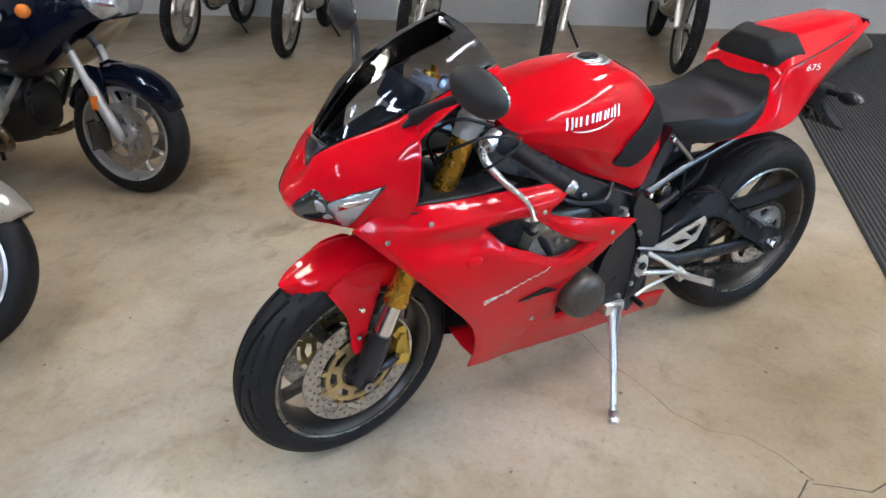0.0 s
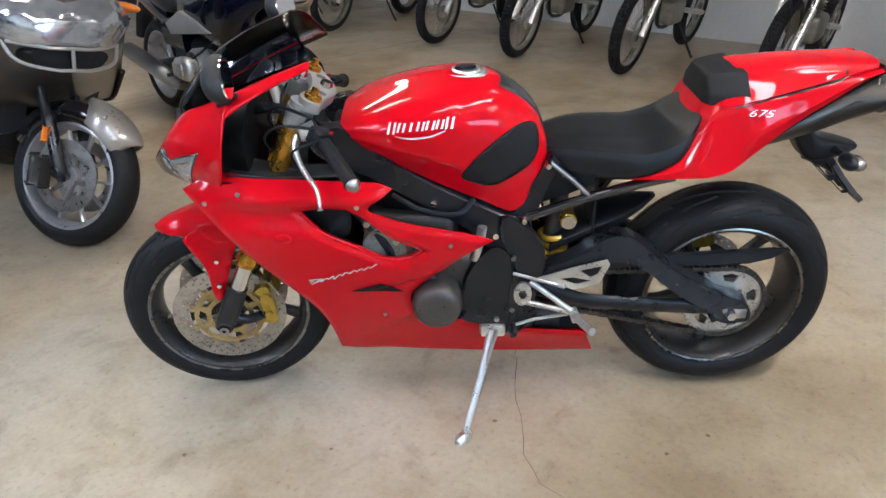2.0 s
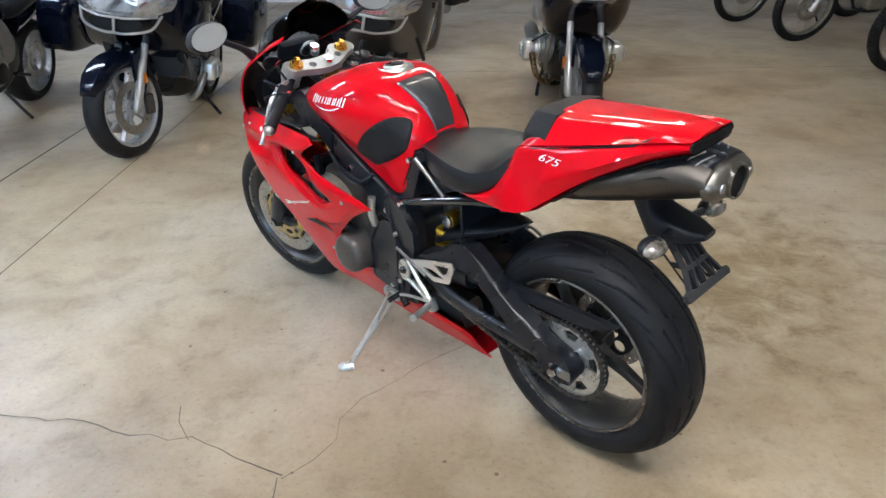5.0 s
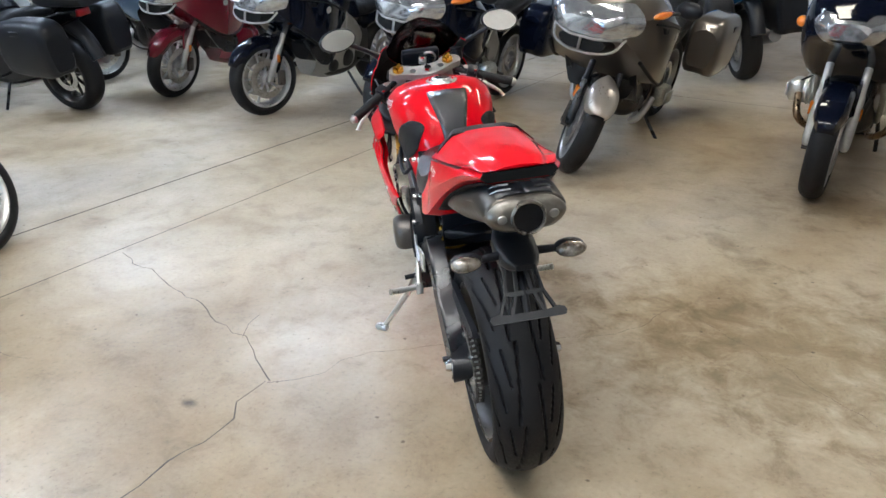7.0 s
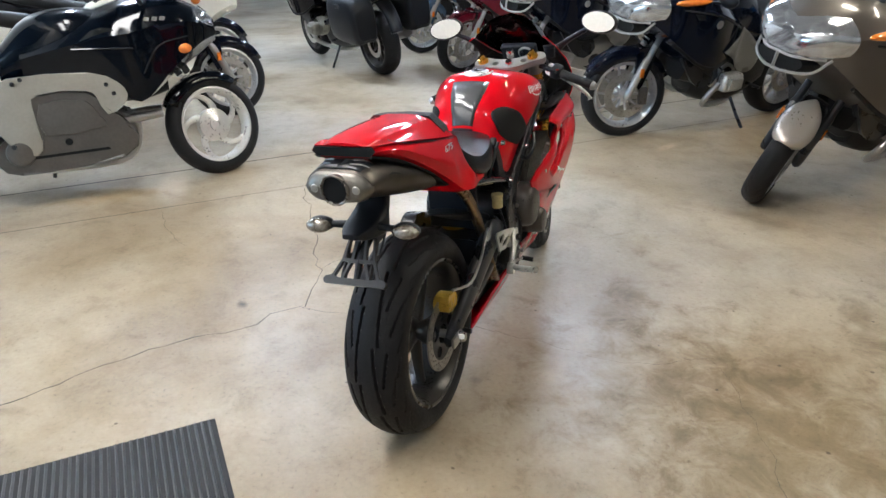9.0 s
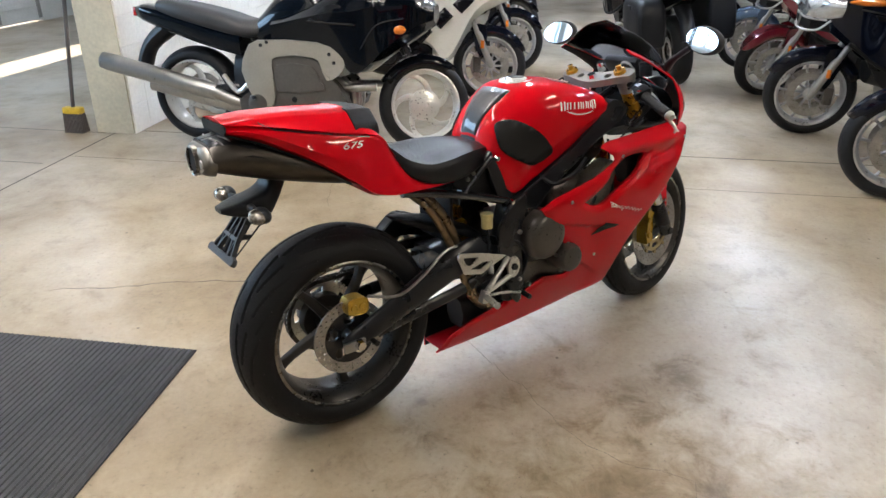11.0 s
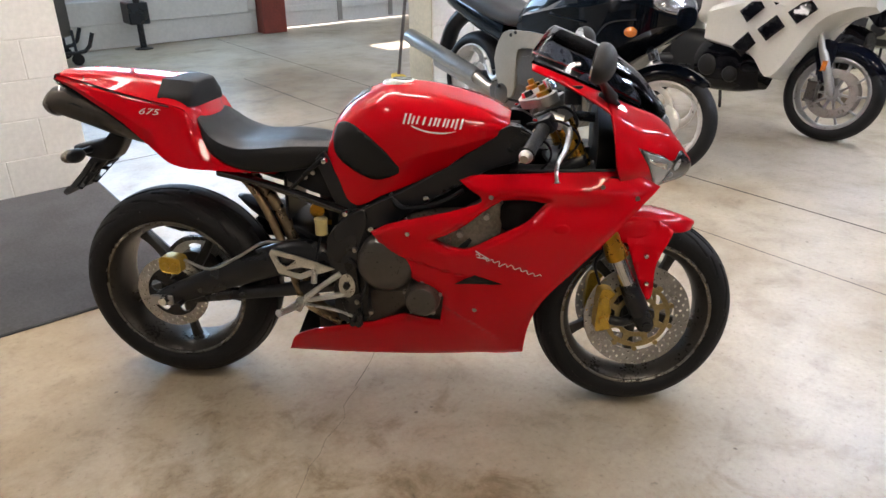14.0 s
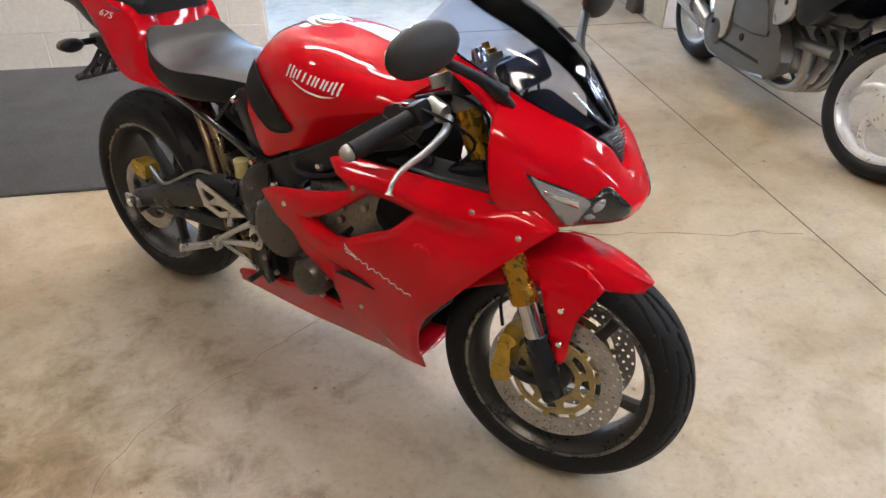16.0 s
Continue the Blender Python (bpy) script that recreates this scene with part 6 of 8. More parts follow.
part("side_stand", tube([(0.650, 0.150, 0.275), (0.668, 0.185, 0.215), (0.700, 0.245, 0.120), (0.730, 0.298, 0.036)], [0.016, 0.012, 0.010, 0.009], 12, 4), ALLOY, bike, "silver side stand")
part("stand_foot", tube([(0.722, 0.290, 0.030), (0.744, 0.318, 0.028), (0.752, 0.330, 0.0275)], [0.014, 0.017, 0.009], 12, 2, flat=1.0), ALLOY, bike)
part("stand_spring", tube([(0.640, 0.170, 0.285), (0.672, 0.205, 0.190)], 0.006, 8, 2), STEEL, bike)

# side fairings
ZS = ((0.06, 0.030), (0.10, 0.052), (0.16, 0.084), (0.24, 0.124), (0.335, 0.163), (0.42, 0.190), (0.50, 0.212), (0.56, 0.226), (0.62, 0.232), (0.67, 0.226), (0.71, 0.219), (0.75, 0.198), (0.80, 0.172))
FRONT = [(0.895, 0.726), (0.895, 0.726), (0.93, 0.738), (0.98, 0.741), (1.08, 0.746), (1.23, 0.756), (1.30, 0.757), (1.36, 0.736), (1.405, 0.712), (1.405, 0.712), (1.345, 0.652), (1.28, 0.582), (1.205, 0.492), (1.145, 0.415), (1.108, 0.350), (1.086, 0.27), (1.076, 0.172), (1.076, 0.172), (0.90, 0.140), (0.72, 0.120), (0.53, 0.109)]
SPEAR = [(0.71, 0.600), (0.79, 0.624), (0.87, 0.645), (0.945, 0.668), (0.950, 0.688), (0.925, 0.706)]
# the rear edge: round the alternator cover on the one side, the clutch cover and a low belly wedge on the other
SIDE = {1: FRONT + [(0.346, 0.106), (0.346, 0.106), (0.372, 0.180), (0.390, 0.212), (0.46, 0.226), (0.52, 0.236), (0.63, 0.250), (0.70, 0.276), (0.77, 0.306), (0.82, 0.292), (0.838, 0.305), (0.862, 0.37), (0.862, 0.415), (0.820, 0.462), (0.73, 0.535), (0.655, 0.575), (0.655, 0.575)] + SPEAR,
        -1: FRONT + [(0.346, 0.106), (0.346, 0.106), (0.380, 0.172), (0.445, 0.208), (0.52, 0.230), (0.572, 0.246), (0.584, 0.272), (0.600, 0.274), (0.621, 0.254), (0.68, 0.280), (0.731, 0.300), (0.731, 0.300), (0.80, 0.284), (0.836, 0.281), (0.836, 0.281), (0.850, 0.376), (0.850, 0.376), (0.80, 0.408), (0.750, 0.446), (0.70, 0.512), (0.655, 0.570), (0.655, 0.570)] + SPEAR}
VENT = [(0.822, 0.562), (0.822, 0.562), (0.895, 0.600), (0.96, 0.648), (1.006, 0.680), (1.006, 0.680), (1.06, 0.684), (1.122, 0.676), (1.122, 0.676), (1.068, 0.620), (0.99, 0.577), (0.94, 0.547), (0.90, 0.533), (0.86, 0.541)]



def edge_field(loops):
    """How far a place lies from the outlines."""
    seg_a, seg_b = [], []
    for lp in loops:
        ln = closed_line([(a, b, 0) for a, b in lp], 4)
        for p, q in zip(ln, ln[1:] + ln[:1]):
            seg_a.append((p.x, p.y))
            seg_b.append((q.x, q.y))
    A, B = np.array(seg_a), np.array(seg_b)
    D = B - A
    LL = np.maximum((D * D).sum(1), 1e-12)

    def far(x, z):
        w = np.array((x, z)) - A
        t = np.clip((w * D).sum(1) / LL, 0, 1)
        return float(np.sqrt((((w - D * t[:, None]) ** 2).sum(1)).min()))
    return far


far_rim, far_vent = {s: edge_field([SIDE[s]]) for s in SIDE}, edge_field([VENT])
ZL = catmull([(z, y, 0) for z, y in ZS], 16)


def step_up(t):
    t = max(0.0, min(1.0, t))
    return t * t * (3 - 2 * t)


@functools.lru_cache(maxsize=None)
def skin_y(s, x, z):
    y = ZL[0].y if z < ZL[0].x else ZL[-1].y
    for p, q in zip(ZL, ZL[1:]):
        if p.x <= z <= q.x:
            y = p.y + (q.y - p.y) * (z - p.x) / (q.x - p.x)
            break
    y -= 0.95 * max(0.0, x - 1.15) ** 2
    y -= 0.30 * max(0.0, 0.86 - x) ** 1.5 * step_up((z - 0.25) / 0.25)
    # shoulder that stands out from the nose back to the spear, tucked in below it
    along = step_up((x - 0.88) / 0.06) * step_up((1.34 - x) / 0.12)
    y += 0.010 * along * math.exp(-((z - 0.712) / 0.020) ** 2)
    y -= 0.010 * along * math.exp(-((z - 0.655 - 0.06 * (x - 1.1)) / 0.026) ** 2)
    # crease from the rear bar down to the arrow, the lower panel set in
    zc = 0.527 - 0.285 * (x - 0.66)
    y -= 0.006 * step_up((zc - z) / 0.010 + 0.5) * step_up((1.02 - x) / 0.10)
    # slanting line down to the belly
    zb = 0.343 - 0.73 * (x - 0.848)
    y -= 0.006 * step_up((zb - z) / 0.012 + 0.5) * step_up((1.03 - x) / 0.08)
    # rolled edges
    y -= 0.007 * math.exp(-(far_rim[s](x, z) / 0.010) ** 2)
    y -= 0.010 * math.exp(-(far_vent(x, z) / 0.010) ** 2)
    return y


for s in (1, -1):
    side_y = functools.partial(skin_y, s)
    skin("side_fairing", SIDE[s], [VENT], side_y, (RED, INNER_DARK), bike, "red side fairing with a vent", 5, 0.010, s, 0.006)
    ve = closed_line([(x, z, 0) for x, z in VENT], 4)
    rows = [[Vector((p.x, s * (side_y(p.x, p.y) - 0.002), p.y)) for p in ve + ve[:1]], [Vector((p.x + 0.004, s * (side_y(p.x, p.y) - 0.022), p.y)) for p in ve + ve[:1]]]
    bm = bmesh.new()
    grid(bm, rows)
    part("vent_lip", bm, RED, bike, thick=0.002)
    # near-black sheet set behind the vent to paint in its shade
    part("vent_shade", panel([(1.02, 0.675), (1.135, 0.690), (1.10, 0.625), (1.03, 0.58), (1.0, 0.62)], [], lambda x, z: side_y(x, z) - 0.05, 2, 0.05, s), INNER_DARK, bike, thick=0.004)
    emb = part("round_emblem", lathe([(0, 0.002), (0.012, 0.003), (0.016, 0.0015), (0.018, 0)], 24), RED, bike, pose_at=Matrix.Translation((1.160, s * side_y(1.160, 0.614), 0.614)) @ Matrix.Diagonal((1.2, s, 0.8, 1)))
    # script lettering as plain slanted strokes, and below it a near-black patch painted for the shaded slot
    script = new("script_emblem")
    script.parent = bike
    xa, xb = (1.115, 0.942) if s > 0 else (0.942, 1.115)
    za, zb = (0.470, 0.528) if s > 0 else (0.528, 0.470)
    def wave(u):
        x, z = xa + (xb - xa) * u, za + (zb - za) * u
        h = 0.0036 * math.sin(u * 2 * math.pi * 9.5) + 0.0012 * math.sin(u * 2 * math.pi * 3.1 + 1.0) - (0.008 * math.exp(-((u - 0.38) / 0.02) ** 2)) + (0.007 * math.exp(-((u - 0.52) / 0.02) ** 2))
        return Vector((x + h * 0.5 * (-1 if s > 0 else 1), z + h, 0))
    up_side, low_side = [], []
    for i in range(161):
        u = i / 160
        p, q = wave(u), wave(min(1, u + 0.004)) - wave(max(0, u - 0.004))
        nrm = Vector((-q.y, q.x, 0)).normalized() * 0.0013
        up_side.append(p + nrm)
        low_side.append(p - nrm)
    bm = bmesh.new()
    grid(bm, [[Vector((a.x, s * (side_y(a.x, a.y) + 0.0018), a.y)), Vector((b.x, s * (side_y(b.x, b.y) + 0.0018), b.y))] for a, b in zip(up_side, low_side)])
    part("stroke", bm, WHITE_DECAL, script, smooth=False)
    initial = [(xa + (xb - xa) * u, za + (zb - za) * u + dz) for u, dz in ((0.0, 0.012), (0.17, 0.006), (0.20, 0.0), (0.02, -0.006), (0.03, -0.003), (0.15, 0.001), (0.14, 0.004), (0.0, 0.009))]
    part("stroke", panel(initial, [], lambda px, pz: side_y(px, pz) + 0.0018, 2, 0.02, s), WHITE_DECAL, script, smooth=False)
    part("slot_patch", panel([(0.884, 0.429), (1.012, 0.439), (0.938, 0.464)], [], lambda px, pz: side_y(px, pz) + 0.005, 1, 0.008, s), INNER_DARK, bike, "near-black patch for the shaded slot in the side fairing", thick=0.002, smooth=False)
    for x, z in ((0.937, 0.338), (1.255, 0.722), (0.978, 0.690), (0.76, 0.578), (1.345, 0.690)):
        part("bolt", lathe([(0, 0.003), (0.005, 0.003), (0.0065, 0)], 12), STEEL, bike, pose_at=Matrix.Translation((x, s * (side_y(x, z) + 0.0005), z)) @ Matrix.Diagonal((1, s, 1, 1)))
    # black inner panel between the fairing and the fork
    part("inner_panel", sheet([[(0.93, s * 0.192, 0.733), (0.93, s * 0.145, 0.715)], [(1.10, s * 0.198, 0.742), (1.10, s * 0.130, 0.715)], [(1.30, s * 0.185, 0.745), (1.30, s * 0.085, 0.715)]], 4, 3), MATTE_BLACK, bike, thick=0.004)
part("belly", sheet([[(0.355, 0.0, 0.122), (0.355, 0.048, 0.124)], [(0.70, 0, 0.130), (0.70, 0.058, 0.136)], [(1.05, 0, 0.180), (1.05, 0.076, 0.190)]], 4, 3, True), RED, bike, thick=0.004)

# nose, lamps, screen
NOSE = [[(1.443, 0.0, 0.806), (1.470, 0.0, 0.790), (1.490, 0.0, 0.768), (1.502, 0.0, 0.748), (1.496, 0.0, 0.726)],
        [(1.432, 0.030, 0.842), (1.456, 0.046, 0.812), (1.474, 0.058, 0.783), (1.490, 0.054, 0.752), (1.482, 0.050, 0.718)],
        [(1.385, 0.072, 0.880), (1.418, 0.098, 0.838), (1.436, 0.104, 0.795), (1.440, 0.096, 0.750), (1.424, 0.078, 0.702)],
        [(1.325, 0.100, 0.906), (1.352, 0.144, 0.855), (1.366, 0.157, 0.806), (1.378, 0.140, 0.750), (1.388, 0.105, 0.694)],
        [(1.290, 0.112, 0.921), (1.308, 0.166, 0.878), (1.322, 0.184, 0.820), (1.335, 0.178, 0.760), (1.352, 0.138, 0.692)],
        [(1.255, 0.126, 0.938), (1.262, 0.176, 0.905), (1.275, 0.203, 0.840), (1.287, 0.203, 0.768), (1.312, 0.172, 0.704)]]
part("nose_fairing", sheet(NOSE, 8, 8, True), RED, bike, "red nose fairing", thick=0.004, back=INNER_DARK)
NG = [catmull(r, 12) for r in zip(*[catmull([r[j] for r in NOSE], 12) for j in range(5)])]


def nose_uv(p):
    """The place on the nose sheet nearest to a point."""
    p = Vector(p)
    return min(((q - p).length, i, j) for i, r in enumerate(NG) for j, q in enumerate(r))[1:]


def nose_at(u, v, off):
    u, v = max(0.0, min(len(NG) - 1.001, u)), max(0.0, min(len(NG[0]) - 1.001, v))
    i, j = int(u), int(v)
    a, b = u - i, v - j
    p = NG[i][j] * (1 - a) * (1 - b) + NG[i + 1][j] * a * (1 - b) + NG[i][j + 1] * (1 - a) * b + NG[i + 1][j + 1] * a * b
    n = (NG[i + 1][j] - NG[i][j]).cross(NG[i][j + 1] - NG[i][j]).normalized()
    if n.x < 0:
        n = -n
    return p + n * off


def on_nose(outline, off, s, k=3, swell=0.0):
    uv = [nose_uv(p) for p in outline]
    cu, cv = sum(u for u, v in uv) / len(uv), sum(v for u, v in uv) / len(uv)
    uv = [(cu + (u - cu) * (1 + swell), cv + (v - cv) * (1 + swell)) for u, v in uv]
    bm = panel(uv, [], lambda u, v: 0.0, k, 2.5, 1)
    for v in bm.verts:
        p = nose_at(v.co.x, v.co.z, off)
        v.co = Vector((p.x, s * p.y, p.z))
    return bm


for s in (1, -1):
    whole = [(1.496, 0.044, 0.738), (1.480, 0.058, 0.765), (1.458, 0.076, 0.788), (1.444, 0.088, 0.786), (1.432, 0.098, 0.772), (1.390, 0.138, 0.792), (1.334, 0.164, 0.812), (1.334, 0.164, 0.812), (1.365, 0.145, 0.765), (1.392, 0.115, 0.712), (1.404, 0.098, 0.697), (1.44, 0.075, 0.705), (1.480, 0.052, 0.722)]
    inner = [(1.494, 0.046, 0.740), (1.480, 0.058, 0.763), (1.458, 0.076, 0.784), (1.444, 0.088, 0.782), (1.434, 0.097, 0.768), (1.428, 0.097, 0.745), (1.415, 0.090, 0.712), (1.44, 0.075, 0.709), (1.480, 0.054, 0.726)]
    outer = [(1.430, 0.099, 0.768), (1.390, 0.138, 0.788), (1.340, 0.162, 0.808), (1.340, 0.162, 0.808), (1.367, 0.144, 0.764), (1.392, 0.115, 0.714), (1.404, 0.098, 0.701), (1.412, 0.092, 0.712), (1.425, 0.098, 0.745)]
    part("headlight_seal", on_nose(whole, 0.0015, s, 3, 0.05), BLACK_GLOSS, bike, thick=0.001)
    lens = part("headlight_inner", on_nose(inner, 0.0030, s), LENS_DARK, bike, "dark inner headlight", thick=0.002)
    part("headlight_outer", on_nose(outer, 0.0032, s), LENS_GREY, bike, "clear silver outer headlight lens", thick=0.002)
    part("reflector_bowl", on_nose([(1.452, 0.080, 0.772), (1.440, 0.091, 0.766), (1.436, 0.093, 0.750), (1.442, 0.086, 0.742), (1.450, 0.080, 0.752)], 0.0044, s), LENS_GREY, lens, thick=0.001)
    part("reflector_bowl", on_nose([(1.425, 0.096, 0.728), (1.432, 0.088, 0.722), (1.440, 0.082, 0.728), (1.434, 0.090, 0.738)], 0.0044, s), LENS_GREY, lens, thick=0.001)
    part("lens_step", on_nose([(1.412, 0.112, 0.768), (1.360, 0.152, 0.790), (1.362, 0.150, 0.780), (1.414, 0.108, 0.752)], 0.0046, s, 1), CHROME, lens, thick=0.001)
    ear = [[(1.262, s * 0.123, 0.934), (1.266, s * 0.178, 0.898)], [(1.225, s * 0.130, 0.950), (1.228, s * 0.172, 0.922)], [(1.150, s * 0.138, 0.982), (1.154, s * 0.166, 0.962)], [(1.066, s * 0.140, 1.012), (1.066, s * 0.158, 1.000)]]
    part("fairing_ear", sheet(ear, 5, 4), RED, bike, thick=0.004, back=INNER_DARK)
    # mirrors on stalks
    shell = ball((0, 0, 0), 0.034, 0.073, 0.043, 14)
    for v in shell.verts:
        v.co.x = max(v.co.x, -0.013)
    mir = part("mirror", shell, MATTE_BLACK, bike, "matte black oval mirror", pose_at=Matrix.Translation((1.215, 0.312, 1.028) if s > 0 else (1.215, -0.325, 1.036)) @ Matrix.Rotation(radians(s * 10), 4, "Z") @ Matrix.Rotation(radians(-s * 8), 4, "X") @ Matrix.Rotation(radians(9), 4, "Y"))
    part("mirror_glass", lathe([(0, -0.004), (1.0, -0.004), (1.0, 0.0)], 40, "x"), MIRROR, mir, pose_at=Matrix.Translation((-0.0125, 0, 0)) @ Matrix.Diagonal((1, 0.065, 0.0375, 1)))
    part("stalk", tube([(1.262, s * 0.150, 0.935), (1.240, s * 0.195, 0.968), (1.210, s * 0.275, 1.012)], [0.017, 0.010, 0.009], 10, 4), BLACK_PLASTIC, bike)
    part("mirror_foot", tube([(1.285, s * 0.143, 0.916), (1.258, s * 0.152, 0.934), (1.232, s * 0.152, 0.943)], [0.004, 0.012, 0.005], 10, 3), BLACK_PLASTIC, bike)
SCR = [[(1.425, 0, 0.876), (1.420, 0.020, 0.874), (1.410, 0.040, 0.866)], [(1.405, 0, 0.908), (1.396, 0.044, 0.898), (1.374, 0.078, 0.884)], [(1.335, 0, 0.984), (1.320, 0.072, 0.968), (1.280, 0.118, 0.928)],
       [(1.235, 0, 1.048), (1.215, 0.088, 1.024), (1.160, 0.138, 0.978)], [(1.120, 0, 1.094), (1.100, 0.078, 1.072), (1.062, 0.130, 1.012)]]
part("windscreen", sheet(SCR, 6, 6, True), SCREEN, bike, "dark smoked windscreen", thick=0.003)
part("intake_grille", sheet([[(1.446, 0, 0.808), (1.445, 0.002, 0.809), (1.444, 0.004, 0.810)], [(1.437, 0, 0.842), (1.436, 0.012, 0.842), (1.433, 0.026, 0.842)], [(1.424, 0, 0.874), (1.420, 0.020, 0.871), (1.408, 0.042, 0.862)]], 4, 4, True), CARBON, bike, "dark mesh intake grille", thick=0.003)
for i in range(9):
    q = (i + 0.5) / 9
    part("grille_bar", rod((1.448 - 0.022 * q, -0.004 - 0.034 * q, 0.811 + 0.058 * q), (1.448 - 0.022 * q, 0.004 + 0.034 * q, 0.811 + 0.058 * q), 0.0014, 6), BLACK_GLOSS, bike)
for s in (1, -1):
    part("inner_cover", sheet([[(1.285, s * 0.178, 0.760), (1.285, s * 0.120, 0.752), (1.285, s * 0.075, 0.765)], [(1.16, s * 0.190, 0.756), (1.16, s * 0.125, 0.744), (1.16, s * 0.085, 0.748)], [(1.02, s * 0.170, 0.748), (1.02, s * 0.125, 0.740), (1.02, s * 0.095, 0.745)]], 4, 3), MATTE_BLACK, bike, "matte black inner cover", thick=0.004)
    for q, (p1, p2, p3, p4) in enumerate((((1.075, 0.150, 0.885), (1.150, 0.130, 0.905), (1.190, 0.070, 0.850), (1.150, 0.030, 0.760)), ((1.060, 0.185, 0.870), (1.140, 0.190, 0.880), (1.195, 0.120, 0.815), (1.120, 0.090, 0.720)), ((1.045, 0.215, 0.858), (1.110, 0.215, 0.830), (1.120, 0.150, 0.770), (1.060, 0.120, 0.700)))):
        part("cable", tube([(x, s * y, z) for x, y, z in (p1, p2, p3, p4)], (0.0042, 0.0034, 0.0030)[q], 8, 5), BLACK_PLASTIC, bike)
part("brake_reservoir", lathe([(0, 0.0), (0.021, 0.0), (0.022, 0.034), (0.024, 0.036), (0.024, 0.046), (0, 0.048)], 20, "z", centre=(1.150, -0.150, 0.905)), BLACK_PLASTIC, bike, "black brake fluid reservoir", pose_at=STEER)
part("ignition_lock", lathe([(0, 0.030), (0.013, 0.030), (0.016, 0.022), (0.017, 0.0)], 20, "z"), CHROME, bike, pose_at=STEER @ YK @ Matrix.Translation((0.030, 0, 0.004)))
dash = part("instrument_panel", box(-0.02, 0.012, -0.075, 0.075, -0.032, 0.034, 0.012), BLACK_PLASTIC, bike, pose_at=Matrix.Translation((1.225, 0, 0.935)) @ Matrix.Rotation(radians(-35), 4, "Y"))
part("dial", lathe([(0, -0.024), (0.030, -0.024), (0.033, -0.018)], 32, "x", centre=(0, -0.03, 0.002)), P_SILVER, dash, "silver ringed dial")
part("dial_face", lathe([(0, -0.026), (0.026, -0.026), (0.027, -0.022)], 32, "x", centre=(0, -0.03, 0.002)), LENS_DARK, dash)
part("fairing_stay", tube([(1.10, 0, 0.83), (1.20, 0, 0.86), (1.36, 0, 0.83)], 0.014, 8, 3), BLACK_SATIN, bike)
# near-black filler added so gaps round the nose look shaded
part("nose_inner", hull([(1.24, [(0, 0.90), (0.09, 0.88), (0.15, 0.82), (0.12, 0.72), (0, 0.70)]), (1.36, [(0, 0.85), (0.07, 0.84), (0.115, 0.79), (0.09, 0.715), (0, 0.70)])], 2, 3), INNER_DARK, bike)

# ---------------------------------------------------------------- parked bikes behind
def place(a, b, heading, lean=-9.0):
    """A bike with its front wheel on the floor at room (a, b); heading: room degrees that it points to; lean to its own left."""
    h = ROOM + radians(heading)
    p = room(a, b)
    return Matrix.Translation(p) @ Matrix.Rotation(h, 4, "Z") @ Matrix.Rotation(radians(lean), 4, "X")


